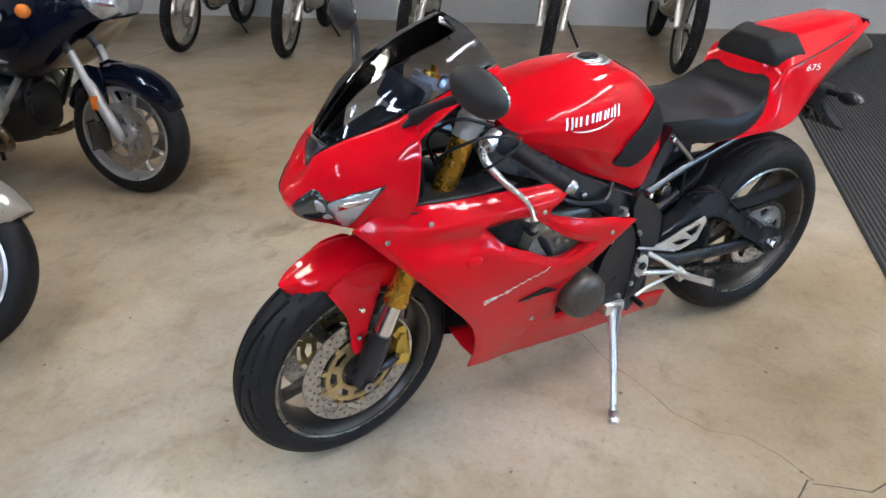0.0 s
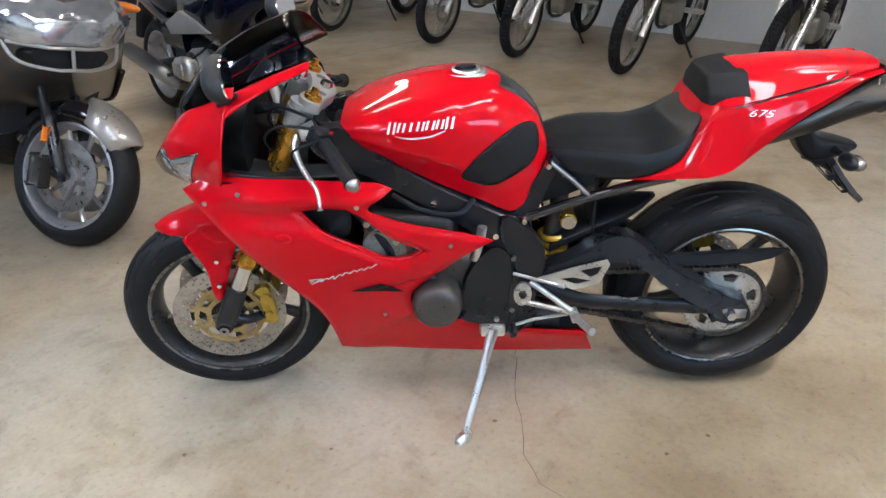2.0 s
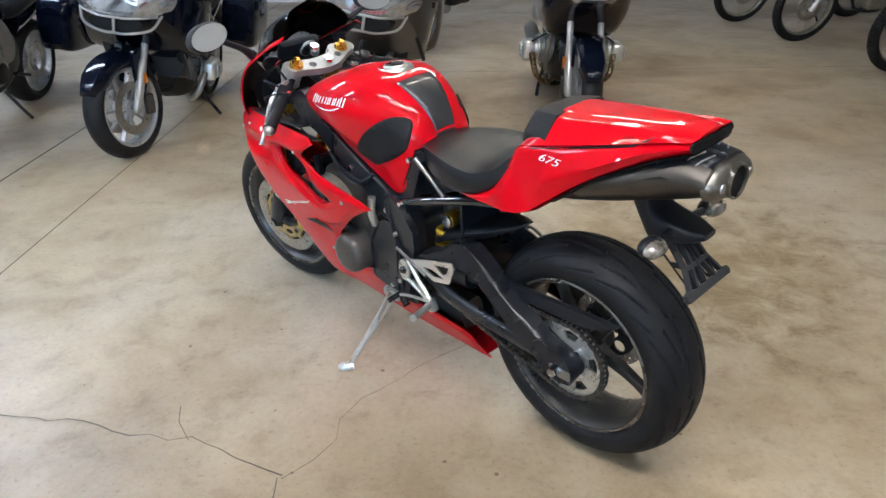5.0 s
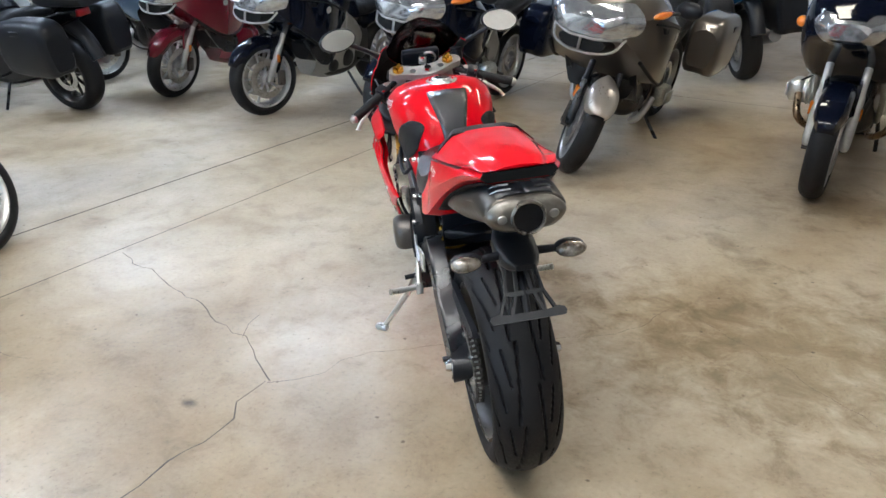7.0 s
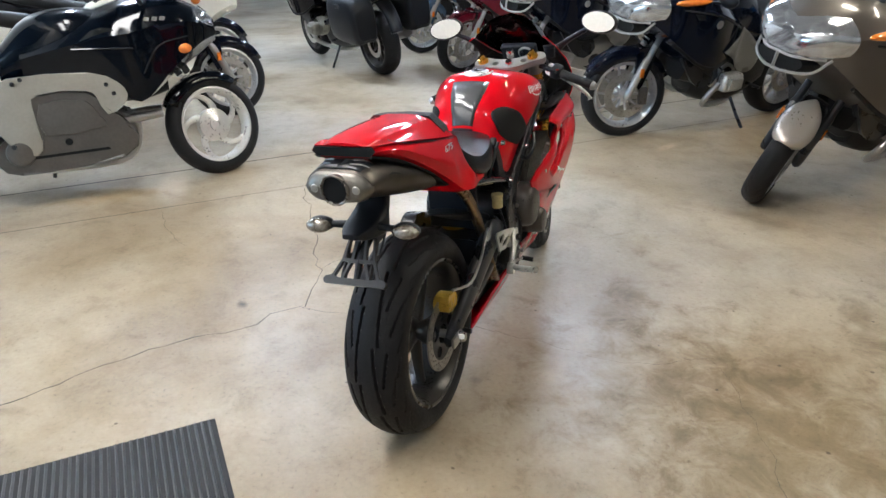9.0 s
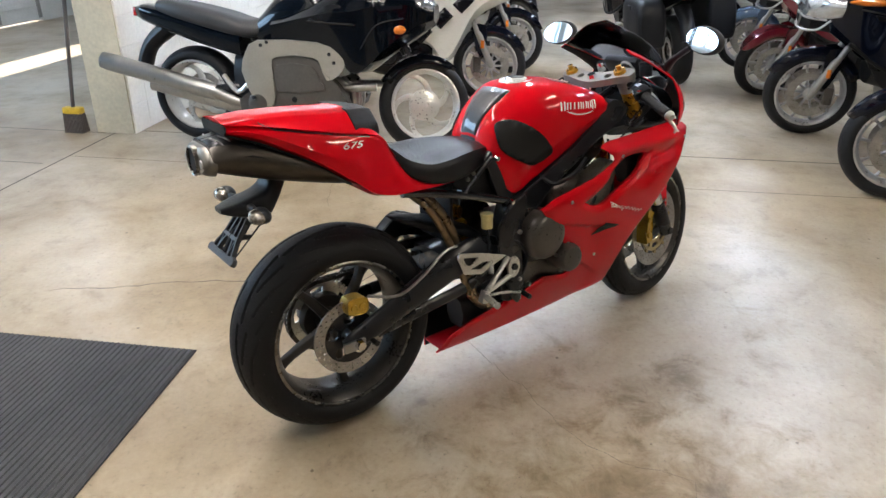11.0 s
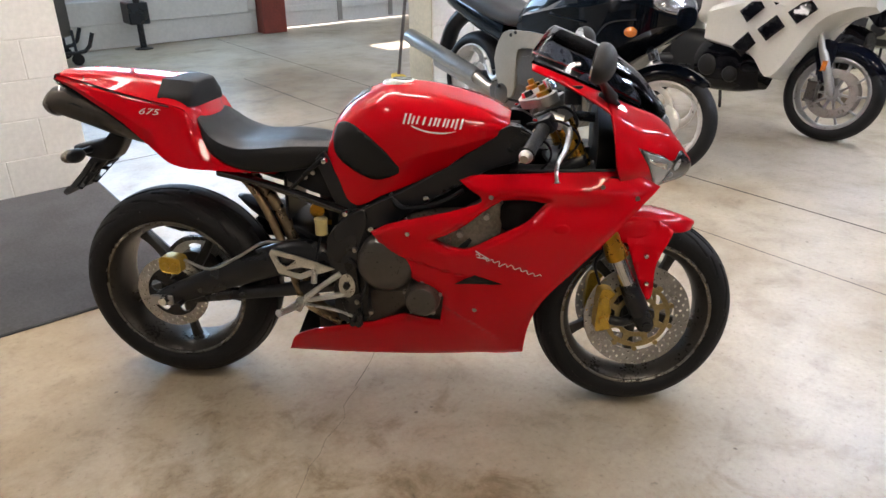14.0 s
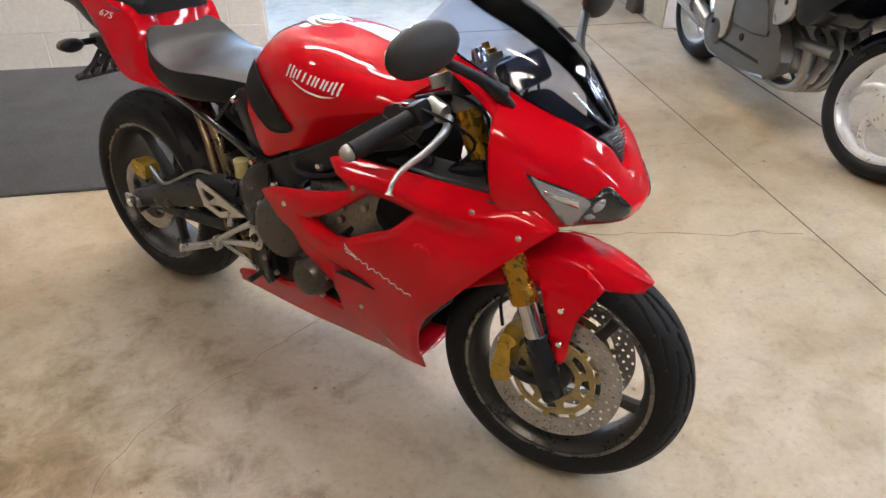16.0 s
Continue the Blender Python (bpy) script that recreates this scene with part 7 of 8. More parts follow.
def street_bike(name, m, label, paint, lower=None, fender=None, rim=None, spokes=10, kind="tourer", panniers=None, box_top=None, boxer=True, L=1.48, steer=0.0, tag=False, stand="side", engine=None, pipe=None, screen=True, seat_mat=None, sweep=0.06, spoke_w=0.0085, check=False, group="parked street bikes", lamp=True, beak=None, front_disc=0.155, fork=None):
    """A parked road bike; x runs forward and the front axle stands over the origin."""
    t = thing(name, m @ Matrix.Translation((-L, 0, 0)), label, "motorcycle", group)
    lower, fender, rim = lower or paint, fender or paint, rim or RIM_SILVER
    engine, pipe, seat_mat = engine or ENGINE_METAL, pipe or STEEL, seat_mat or SEAT_VINYL
    simple_wheel(t, "rear_wheel", 0.0, 0.312, 0.175, 0.222, rim, spokes, 0.13, sweep, double=False, spoke_w=spoke_w)
    # steering assembly turns about the head
    turn = Matrix.Translation((L, 0, 0)) @ Matrix.Rotation(radians(steer), 4, Vector((-0.42, 0, 0.907))) @ Matrix.Translation((-L, 0, 0))
    fw = simple_wheel(t, "front_wheel", L, 0.30, 0.12, 0.222, rim, spokes, front_disc, sweep, spoke_w=spoke_w, at=turn @ Matrix.Translation((L, 0, 0.30)))
    for s in (1, -1):
        if not front_disc:
            part("fork_strut", rod((L - 0.26, s * 0.08, 0.90), (L - 0.12, s * 0.05, 0.62), 0.022, 10), fork or STEEL, t, pose_at=turn)
            continue
        part("fork_leg", tube([(L - 0.26, s * 0.092, 0.90), (L - 0.12, s * 0.092, 0.56), (L - 0.10, s * 0.092, 0.53), (L - 0.005, s * 0.090, 0.315), (L, s * 0.088, 0.285)], [0.02, 0.02, 0.026, 0.027, 0.020], 14, 3), fork or P_SILVER, t, pose_at=turn)
        part("reflector", box(L - 0.088, L - 0.060, s * 0.114, s * 0.124, 0.43, 0.49, 0.004, 1), AMBER, t, "small amber reflector", pose_at=turn)
        if not beak:
            part("fork_guard", prism([(L - 0.165, 0.60), (L - 0.05, 0.615), (L - 0.035, 0.52), (L - 0.045, 0.40), (L - 0.075, 0.345), (L - 0.115, 0.42)], s * 0.072, s * 0.086, k=2, bevel=0.005), fender, t, pose_at=turn)
        part("brake_caliper", box(L - 0.14, L - 0.08, s * 0.066, s * 0.105, 0.24, 0.36, 0.012), ENGINE_GREY, t, pose_at=turn)
    # front mudguard round the tyre
    bm = bmesh.new()
    rows = []
    for i in range(13):
        a = radians((40 if beak else 24 if front_disc else 50) + i * (10 if beak else 11 if front_disc else 8.5))
        w = 0.078 * (0.55 + 0.45 * min(1.0, i / 2)) if i < 11 else 0.06
        r = 0.325
        rows.append([Vector((L + (r - dr) * math.cos(a), y * w, 0.30 + (r - dr) * math.sin(a))) for y, dr in ((-1, 0.085), (-0.96, 0.04), (-0.7, 0.008), (0, 0), (0.7, 0.008), (0.96, 0.04), (1, 0.085))])
    grid(bm, rows)
    part("front_fender", bm, fender, t, thick=0.004, pose_at=turn)
    if beak:
        part("fender_beak", sheet([[Vector((L + (0.337 - dr) * math.cos(radians(a)), y * w, 0.30 + (0.337 - dr) * math.sin(radians(a)))) for y, dr in ((0, -0.01), (0.6, 0.0), (0.92, 0.03), (1.0, 0.09))] for a, w in ((34, 0.045), (40, 0.076), (52, 0.092), (66, 0.092), (78, 0.070), (86, 0.03))], 3, 4, True), beak, t, "champagne mudguard beak", thick=0.004, pose_at=turn)
    # engine, frame and exhaust
    bm = hull([(0.30, [(0, 0.58), (0.07, 0.57), (0.10, 0.48), (0.09, 0.34), (0, 0.30)]), (0.46, [(0, 0.60), (0.10, 0.58), (0.13, 0.46), (0.12, 0.28), (0, 0.24)]), (0.62, [(0, 0.56), (0.11, 0.55), (0.145, 0.42), (0.13, 0.24), (0, 0.20)]),
               (0.86, [(0, 0.56), (0.11, 0.55), (0.145, 0.42), (0.125, 0.25), (0, 0.21)]), (1.00, [(0, 0.50), (0.07, 0.49), (0.10, 0.40), (0.08, 0.30), (0, 0.27)])], 4, 4)
    part("engine", bm, ENGINE_DARK, t)
    if boxer:
        part("front_cover", lathe([(0, 0.030), (0.055, 0.030), (0.075, 0.018), (0.105, 0.012), (0.115, 0.0), (0.115, -0.03)], 30, "x"), ENGINE_DARK, t, "dark front engine cover", pose_at=Matrix.Translation((0.995, 0, 0.41)))
        for s in (1, -1):
            part("throttle_body", rod((0.70, s * 0.15, 0.50), (0.80, s * 0.19, 0.46), 0.030, 12), BLACK_SATIN, t)
            part("spark_lead", tube([(0.88, s * 0.14, 0.56), (0.92, s * 0.22, 0.53), (0.88, s * 0.30, 0.47)], 0.006, 6, 4), BLACK_PLASTIC, t)
            part("fork_brace", tube([(1.16, s * 0.10, 0.66), (1.06, s * 0.13, 0.52), (1.00, s * 0.10, 0.38)], 0.014, 8, 3), BLACK_SATIN, t)
    part("swingarm", tube([(0.5, 0.02, 0.40), (0.25, -0.10, 0.36), (0.0, -0.11, 0.312)], [0.05, 0.04, 0.04], 10, 3), BLACK_SATIN, t)
    if boxer:
        for s in (1, -1):
            bm = lathe([(0.0, 0.10), (0.085, 0.10), (0.085, 0.17)] + [(0.085 if i % 2 else 0.10, 0.17 + i * 0.009) for i in range(8)] + [(0.085, 0.25)], 14)
            box(-0.085, 0.085, 0.245, 0.335, -0.075, 0.055, 0.03, 3, bm)
            box(-0.060, 0.060, 0.335, 0.352, -0.050, 0.030, 0.012, 2, bm)
            part("cylinder", bm, engine, t, pose_at=Matrix.Translation((0.84, 0, 0.44)) @ Matrix.Diagonal((1, s, 1, 1)))
            part("exhaust_pipe", tube([(0.92, s * 0.27, 0.42), (0.98, s * 0.24, 0.30), (0.88, s * 0.16, 0.22), (0.6, s * 0.09, 0.20), (0.3, -0.12, 0.24)], 0.021, 10, 4), pipe, t)
    else:
        part("engine_cover", hull([(0.50, [(0, 0.50), (0.09, 0.49), (0.125, 0.42), (0.12, 0.30), (0.07, 0.23), (0, 0.22)]), (0.62, [(0, 0.56), (0.12, 0.55), (0.162, 0.45), (0.155, 0.31), (0.09, 0.21), (0, 0.20)]),
                                     (0.86, [(0, 0.57), (0.13, 0.56), (0.165, 0.46), (0.155, 0.32), (0.09, 0.22), (0, 0.21)]), (1.02, [(0, 0.52), (0.09, 0.51), (0.12, 0.44), (0.11, 0.34), (0.06, 0.26), (0, 0.25)])], 4, 4), engine, t)
        for s in (1, -1):
            for x, z, r in ((0.66, 0.37, 0.075), (0.84, 0.33, 0.055)):
                part("round_cover", lathe([(0, 0.020), (r * 0.7, 0.020), (r * 0.92, 0.012), (r, 0.0), (r, -0.02)], 28), ENGINE_DARK, t, pose_at=Matrix.Translation((x, s * 0.160, z)) @ Matrix.Diagonal((1, s, 1, 1)))
    part("silencer", tube([(0.42, -0.14, 0.24), (0.30, -0.16, 0.27), (0.22, -0.17, 0.30), (-0.22, -0.20, 0.40)], [0.03, 0.045, 0.055, 0.055], 14, 3), pipe if pipe is not BROWN_PIPE else STEEL, t)
    # bodywork
    if kind == "tourer":
        st = [(1.66, [(0, 0.96), (0.07, 0.95), (0.10, 0.91), (0.10, 0.91), (0.09, 0.88), (0.09, 0.88), (0.05, 0.86), (0, 0.85)]),
              (1.58, [(0, 1.05), (0.15, 1.02), (0.22, 0.95), (0.22, 0.95), (0.20, 0.86), (0.20, 0.86), (0.08, 0.80), (0, 0.79)]),
              (1.42, [(0, 1.14), (0.20, 1.10), (0.32, 0.98), (0.32, 0.98), (0.29, 0.74), (0.29, 0.74), (0.12, 0.70), (0, 0.70)]),
              (1.18, [(0, 1.12), (0.22, 1.06), (0.37, 0.93), (0.37, 0.93), (0.34, 0.58), (0.34, 0.58), (0.14, 0.54), (0, 0.54)]),
              (0.98, [(0, 1.00), (0.19, 0.96), (0.33, 0.86), (0.33, 0.86), (0.31, 0.58), (0.31, 0.58), (0.14, 0.55), (0, 0.55)]),
              (0.82, [(0, 0.90), (0.10, 0.88), (0.24, 0.80), (0.24, 0.80), (0.24, 0.66), (0.24, 0.66), (0.12, 0.62), (0, 0.62)])]
    elif kind == "sport":
        st = [(1.62, [(0, 0.92), (0.06, 0.91), (0.09, 0.87), (0.09, 0.87), (0.08, 0.84), (0.08, 0.84), (0, 0.81)]),
              (1.52, [(0, 1.00), (0.13, 0.97), (0.19, 0.91), (0.19, 0.91), (0.17, 0.82), (0.17, 0.82), (0, 0.77)]),
              (1.36, [(0, 1.06), (0.18, 1.02), (0.25, 0.92), (0.25, 0.92), (0.22, 0.74), (0.22, 0.74), (0, 0.70)]),
              (1.16, [(0, 1.05), (0.18, 1.00), (0.28, 0.88), (0.28, 0.88), (0.235, 0.56), (0.235, 0.56), (0, 0.54)]),
              (0.98, [(0, 1.00), (0.18, 0.95), (0.28, 0.86), (0.28, 0.86), (0.24, 0.66), (0.24, 0.66), (0, 0.62)]),
              (0.62, [(0, 0.86), (0.12, 0.84), (0.23, 0.78), (0.23, 0.78), (0.21, 0.66), (0.21, 0.66), (0, 0.62)])]
    else:
        st = [(1.60, [(0, 0.95), (0.06, 0.94), (0.09, 0.90), (0.07, 0.84), (0, 0.83)]),
              (1.50, [(0, 1.04), (0.13, 1.01), (0.19, 0.93), (0.17, 0.82), (0, 0.79)]),
              (1.34, [(0, 1.10), (0.17, 1.06), (0.25, 0.94), (0.22, 0.72), (0, 0.70)]),
              (1.16, [(0, 1.05), (0.17, 1.01), (0.26, 0.86), (0.21, 0.60), (0, 0.58)]),
              (1.00, [(0, 1.00), (0.16, 0.96), (0.25, 0.82), (0.21, 0.60), (0, 0.58)]),
              (0.80, [(0, 0.92), (0.13, 0.89), (0.23, 0.80), (0.20, 0.68), (0, 0.66)])]
    if check or not front_disc:
        drop = (0.0, 0.0, 0.06, 0.20, 0.24, 0.16) if check else (0.04, 0.10, 0.13, 0.05, 0.02, 0.0)
        st = [(x, [(y, z - d * max(0.0, min(1.0, (0.92 - z) / 0.36))) for y, z in pr]) for (x, pr), d in zip(st, drop)]
    fairing_bm = hull(st, 5, 5)
    skin_tree = BVHTree.FromBMesh(fairing_bm)
    part("fairing", fairing_bm, paint, t)
    if kind == "tourer":
        for s in (1, -1):
            part("side_scoop", prism([(1.36, 0.93), (1.22, 0.915), (1.20, 0.89), (1.33, 0.895)], s * 0.335, s * 0.352, k=1, bevel=0.003), INNER_DARK, t)
            part("lower_edge", tube([(1.44, s * 0.285, 0.735), (1.18, s * 0.338, 0.578), (0.98, s * 0.310, 0.580), (0.84, s * 0.245, 0.660)], 0.012, 8, 4), INNER_DARK, t)
            part("leg_shield", prism([(1.30, 0.66), (1.16, 0.58), (0.98, 0.57), (0.92, 0.46), (1.02, 0.38), (1.14, 0.44), (1.24, 0.56)], s * 0.20, s * 0.235, k=2, bevel=0.010), BLACK_SATIN, t)
            part("panel_gap", tube([(1.44, s * 0.322, 0.955), (1.18, s * 0.367, 0.915), (0.98, s * 0.329, 0.84), (0.84, s * 0.25, 0.79)], 0.006, 6, 4), INNER_DARK, t)
            part("knee_cover", hull([(0.98, [(0, 0.62), (0.08, 0.61), (0.12, 0.54), (0.08, 0.40), (0, 0.38)]), (1.22, [(0, 0.66), (0.07, 0.65), (0.10, 0.58), (0.07, 0.46), (0, 0.44)])], 2, 3), ENGINE_DARK, t, pose_at=Matrix.Translation((0, s * 0.13, 0)))
    if lower is not paint:
        for s in (1, -1):
            if kind == "tourer":
                o = [(1.02, 0.66), (1.02, 0.66), (0.90, 0.60), (0.72, 0.46), (0.72, 0.46), (0.58, 0.46), (0.52, 0.56), (0.66, 0.70), (0.84, 0.80), (0.84, 0.80)]
                f = lambda x, z: 0.300 - 0.22 * max(0, 0.98 - x) + 0.04 * max(0, min(1, (x - 0.8) / 0.1))
            else:
                o = [(1.22, 0.70), (1.10, 0.52), (0.85, 0.50), (0.60, 0.56), (0.48, 0.70), (0.70, 0.76), (1.0, 0.78)]
                f = lambda x, z: 0.255 + 0.03 * math.sin((z - 0.4) * 3) - 0.08 * max(0, 0.7 - x)
            part("lower_panel", panel(o, [], f, 4, 0.05, s), lower, t, thick=0.006)
    if kind == "sport" and not front_disc:
        for s in (1, -1):
            name_bars = new("name_bars")
            name_bars.parent = t
            for i in range(3):
                x = 1.245 + 0.040 * i
                part("bar", panel([(x, 0.932), (x + 0.026, 0.928), (x + 0.034, 0.948), (x + 0.008, 0.952)], [], on(skin_tree, s, 0.003), 1, 0.02, s), P_COVER, name_bars, smooth=False)
            part("panel_line", tube([(1.46, s * (on(skin_tree, 1)(1.46, 0.84)), 0.84), (1.30, s * (on(skin_tree, 1)(1.30, 0.80)), 0.80), (1.20, s * (on(skin_tree, 1)(1.20, 0.66)), 0.66)], 0.004, 6, 4), INNER_DARK, t)
    if kind == "sport":
        for s in (1, -1):
            part("side_scoop", panel([(1.16, 0.80), (1.16, 0.80), (0.88, 0.815), (0.88, 0.815), (0.98, 0.90), (1.08, 0.905)], [], lambda px, pz: 0.268 - 0.05 * max(0, pz - 0.86), 2, 0.05, s), INNER_DARK, t, thick=0.006)
            part("scoop_lip", rod((1.17, s * 0.278, 0.797), (0.87, s * 0.262, 0.812), 0.007, 8), paint, t)
    if kind == "naked":
        for s in (1, -1):
            part("silver_wedge", prism([(1.12, 0.655), (0.98, 0.64), (0.62, 0.60), (0.56, 0.66), (0.76, 0.745), (0.98, 0.705)], s * 0.222, s * 0.258, k=1, bevel=0.008), P_SILVER, t, "silver side panel")
            part("frame_tube", tube([(1.20, s * 0.12, 0.74), (1.02, s * 0.17, 0.52), (0.80, s * 0.16, 0.30), (0.55, s * 0.13, 0.26)], 0.016, 8, 4), P_SILVER, t)
            part("side_cover", hull([(0.30, [(0, 0.66), (0.04, 0.65), (0.05, 0.58), (0.04, 0.50), (0, 0.49)]), (0.60, [(0, 0.70), (0.05, 0.69), (0.06, 0.60), (0.05, 0.48), (0, 0.46)])], 2, 3), paint, t, pose_at=Matrix.Translation((0, s * 0.12, 0)))
    part("tank", hull([(0.50, [(0, 0.84), (0.10, 0.82), (0.15, 0.76), (0.13, 0.66), (0, 0.64)]), (0.66, [(0, 0.98), (0.13, 0.95), (0.19, 0.84), (0.16, 0.68), (0, 0.65)]),
                       (0.88, [(0, 1.02), (0.16, 0.98), (0.21, 0.86), (0.18, 0.68), (0, 0.65)]), (1.10, [(0, 0.98), (0.12, 0.94), (0.17, 0.84), (0.14, 0.70), (0, 0.68)])], 4, 4), paint, t)
    part("seat", hull([(0.60, [(0, 0.84), (0.08, 0.83), (0.13, 0.78), (0.12, 0.72), (0, 0.72)]), (0.42, [(0, 0.81), (0.12, 0.80), (0.17, 0.76), (0.15, 0.70), (0, 0.70)]),
                       (0.22, [(0, 0.85), (0.13, 0.85), (0.18, 0.81), (0.15, 0.73), (0, 0.73)]), (-0.05, [(0, 0.90), (0.13, 0.90), (0.17, 0.86), (0.14, 0.80), (0, 0.80)]),
                       (-0.20, [(0, 0.91), (0.09, 0.90), (0.12, 0.87), (0.09, 0.83), (0, 0.83)])], 4, 4), seat_mat, t)
    tail = part("tail", hull([(0.38, [(0, 0.72), (0.10, 0.72), (0.16, 0.70), (0.14, 0.58), (0, 0.58)]), (0.05, [(0, 0.82), (0.10, 0.81), (0.15, 0.77), (0.12, 0.66), (0, 0.66)]),
                              (-0.28, [(0, 0.88), (0.08, 0.87), (0.11, 0.83), (0.08, 0.76), (0, 0.76)]), (-0.38, [(0, 0.87), (0.05, 0.86), (0.06, 0.84), (0.05, 0.80), (0, 0.80)])], 4, 4), paint, t)
    part("rear_lamp", box(-0.405, -0.36, -0.06, 0.06, 0.80, 0.86, 0.012), RED_LENS, t)
    part("rear_fender", tube([(-0.18, 0, 0.74), (-0.33, 0, 0.62), (-0.40, 0, 0.46)], [0.06, 0.05, 0.05], 10, 3, flat=1.3), BLACK_PLASTIC, t)
    # lamp, screen, mirrors, indicators, bars
    if lamp:
        if kind == "tourer":
            hl = part("headlight", hull([(1.675, [(0, 0.945), (0.09, 0.94), (0.12, 0.90), (0.08, 0.86), (0, 0.855)]), (1.62, [(0, 1.01), (0.16, 1.0), (0.205, 0.94), (0.16, 0.85), (0, 0.83)]),
                                         (1.52, [(0, 1.08), (0.19, 1.05), (0.285, 0.96), (0.22, 0.86), (0, 0.80)])], 4, 5), HEAD_LENS, t, "clear glass headlight")
            for s in (1, 0, -1):
                part("bulb_bowl", lathe([(0.0, -0.01), (0.030, 0.0), (0.046, 0.012), (0.050, 0.010), (0.050, -0.004)], 20, "x", centre=(1.655 - abs(s) * 0.035, s * 0.10, 0.925)), CHROME, hl)
            bm = tube([(1.56, 0.215, 0.86), (1.62, 0.175, 0.79), (1.67, 0.07, 0.765), (1.68, 0, 0.765), (1.67, -0.07, 0.765), (1.62, -0.175, 0.79), (1.56, -0.215, 0.86)], 0.0075, 8, 4)
            tube([(1.58, 0.20, 0.855), (1.665, 0.09, 0.845), (1.675, 0, 0.845), (1.665, -0.09, 0.845), (1.58, -0.20, 0.855)], 0.007, 8, 4, bm)
            rod((1.675, 0, 0.845), (1.68, 0, 0.768), 0.008, 8, bm)
            part("air_duct", bm, P_SILVER, t, "silver trim of the front air duct")
            part("duct_inside", hull([(1.655, [(0, 0.84), (0.10, 0.84), (0.14, 0.82), (0.10, 0.775), (0, 0.77)]), (1.52, [(0, 0.84), (0.12, 0.84), (0.17, 0.82), (0.12, 0.76), (0, 0.75)])], 2, 3), INNER_DARK, t)
        else:
            part("headlight", hull([(1.615, [(0, 0.925), (0.07, 0.92), (0.09, 0.885), (0.06, 0.85), (0, 0.845)]), (1.56, [(0, 0.98), (0.12, 0.96), (0.155, 0.90), (0.11, 0.83), (0, 0.82)]),
                                    (1.50, [(0, 1.0), (0.13, 0.98), (0.185, 0.91), (0.13, 0.83), (0, 0.81)])], 4, 4), HEAD_LENS, t, "clear glass headlight")
    if screen:
        zt = 1.42 if kind == "tourer" else 1.24
        part("windscreen", sheet([[(1.50, 0, 1.10), (1.47, 0.12, 1.08), (1.38, 0.20, 1.06)], [(1.38, 0, 1.24), (1.36, 0.12, 1.22), (1.28, 0.19, 1.18)], [(1.26, 0, zt - 0.02), (1.25, 0.10, zt - 0.03), (1.20, 0.15, zt - 0.09)]], 4, 4, True), SCREEN, t, "smoked windscreen", thick=0.003)
    for s in (1, -1):
        mir = part("mirror", ball((1.18, s * 0.40, 1.02 if kind == "tourer" else 1.12), 0.035, 0.075, 0.05, 8), BLACK_PLASTIC if kind == "tourer" else paint, t)
        part("arm", rod((1.25, s * 0.22, 0.96 if kind == "tourer" else 1.02), (1.19, s * 0.37, 1.0 if kind == "tourer" else 1.10), 0.012, 8), BLACK_PLASTIC, mir)
        part("indicator", ball((1.38, s * 0.325, 1.0), 0.15, 0.03, 0.022, 8) if kind == "tourer" else (ball((1.43, s * 0.205, 0.775), 0.042, 0.022, 0.028, 8) if not front_disc else ball((1.30, s * 0.268, 0.88), 0.034, 0.03, 0.030, 8)), AMBER, t, "amber indicator lens")
        part("handlebar", tube([(1.12, s * 0.10, 1.06), (1.10, s * 0.22, 1.09), (1.00, s * 0.38, 1.05)], 0.016, 8, 3), BLACK_SATIN, t)
        if kind != "sport":
            part("badge", lathe([(0, 0.004), (0.024, 0.004), (0.027, 0)], 20), P_SILVER, t, pose_at=Matrix.Translation((1.16, s * (0.365 if kind == "tourer" else 0.275), 0.86)) @ Matrix.Diagonal((1, s, 1, 1)))
        part("foot_peg", rod((0.52, s * 0.16, 0.34), (0.50, s * 0.27, 0.34), 0.012, 8), BLACK_SATIN, t)
    if panniers:
        for s in (1, -1):
            c = part("pannier", hull([(-0.38, [(0, 0.74), (0.07, 0.73), (0.10, 0.66), (0.08, 0.48), (0, 0.46)]), (-0.30, [(0, 0.83), (0.09, 0.82), (0.125, 0.70), (0.11, 0.44), (0, 0.42)]), (0.10, [(0, 0.83), (0.09, 0.82), (0.125, 0.72), (0.11, 0.46), (0, 0.44)]), (0.20, [(0, 0.76), (0.06, 0.74), (0.09, 0.68), (0.07, 0.52), (0, 0.50)])], 4, 4), panniers, t, pose_at=Matrix.Translation((0, s * 0.30, 0)))
            part("latch", box(-0.14, -0.04, s * 0.115, s * 0.13, 0.74, 0.78, 0.006, 1), BLACK_PLASTIC, c)
    if box_top:
        part("top_box", hull([(-0.62, [(0, 1.12), (0.16, 1.10), (0.20, 1.02), (0.18, 0.92), (0, 0.91)]), (-0.50, [(0, 1.22), (0.20, 1.20), (0.25, 1.05), (0.22, 0.92), (0, 0.91)]), (-0.22, [(0, 1.22), (0.20, 1.20), (0.25, 1.05), (0.22, 0.92), (0, 0.91)]), (-0.12, [(0, 1.10), (0.16, 1.08), (0.20, 1.02), (0.18, 0.94), (0, 0.93)])], 4, 4), box_top, t)
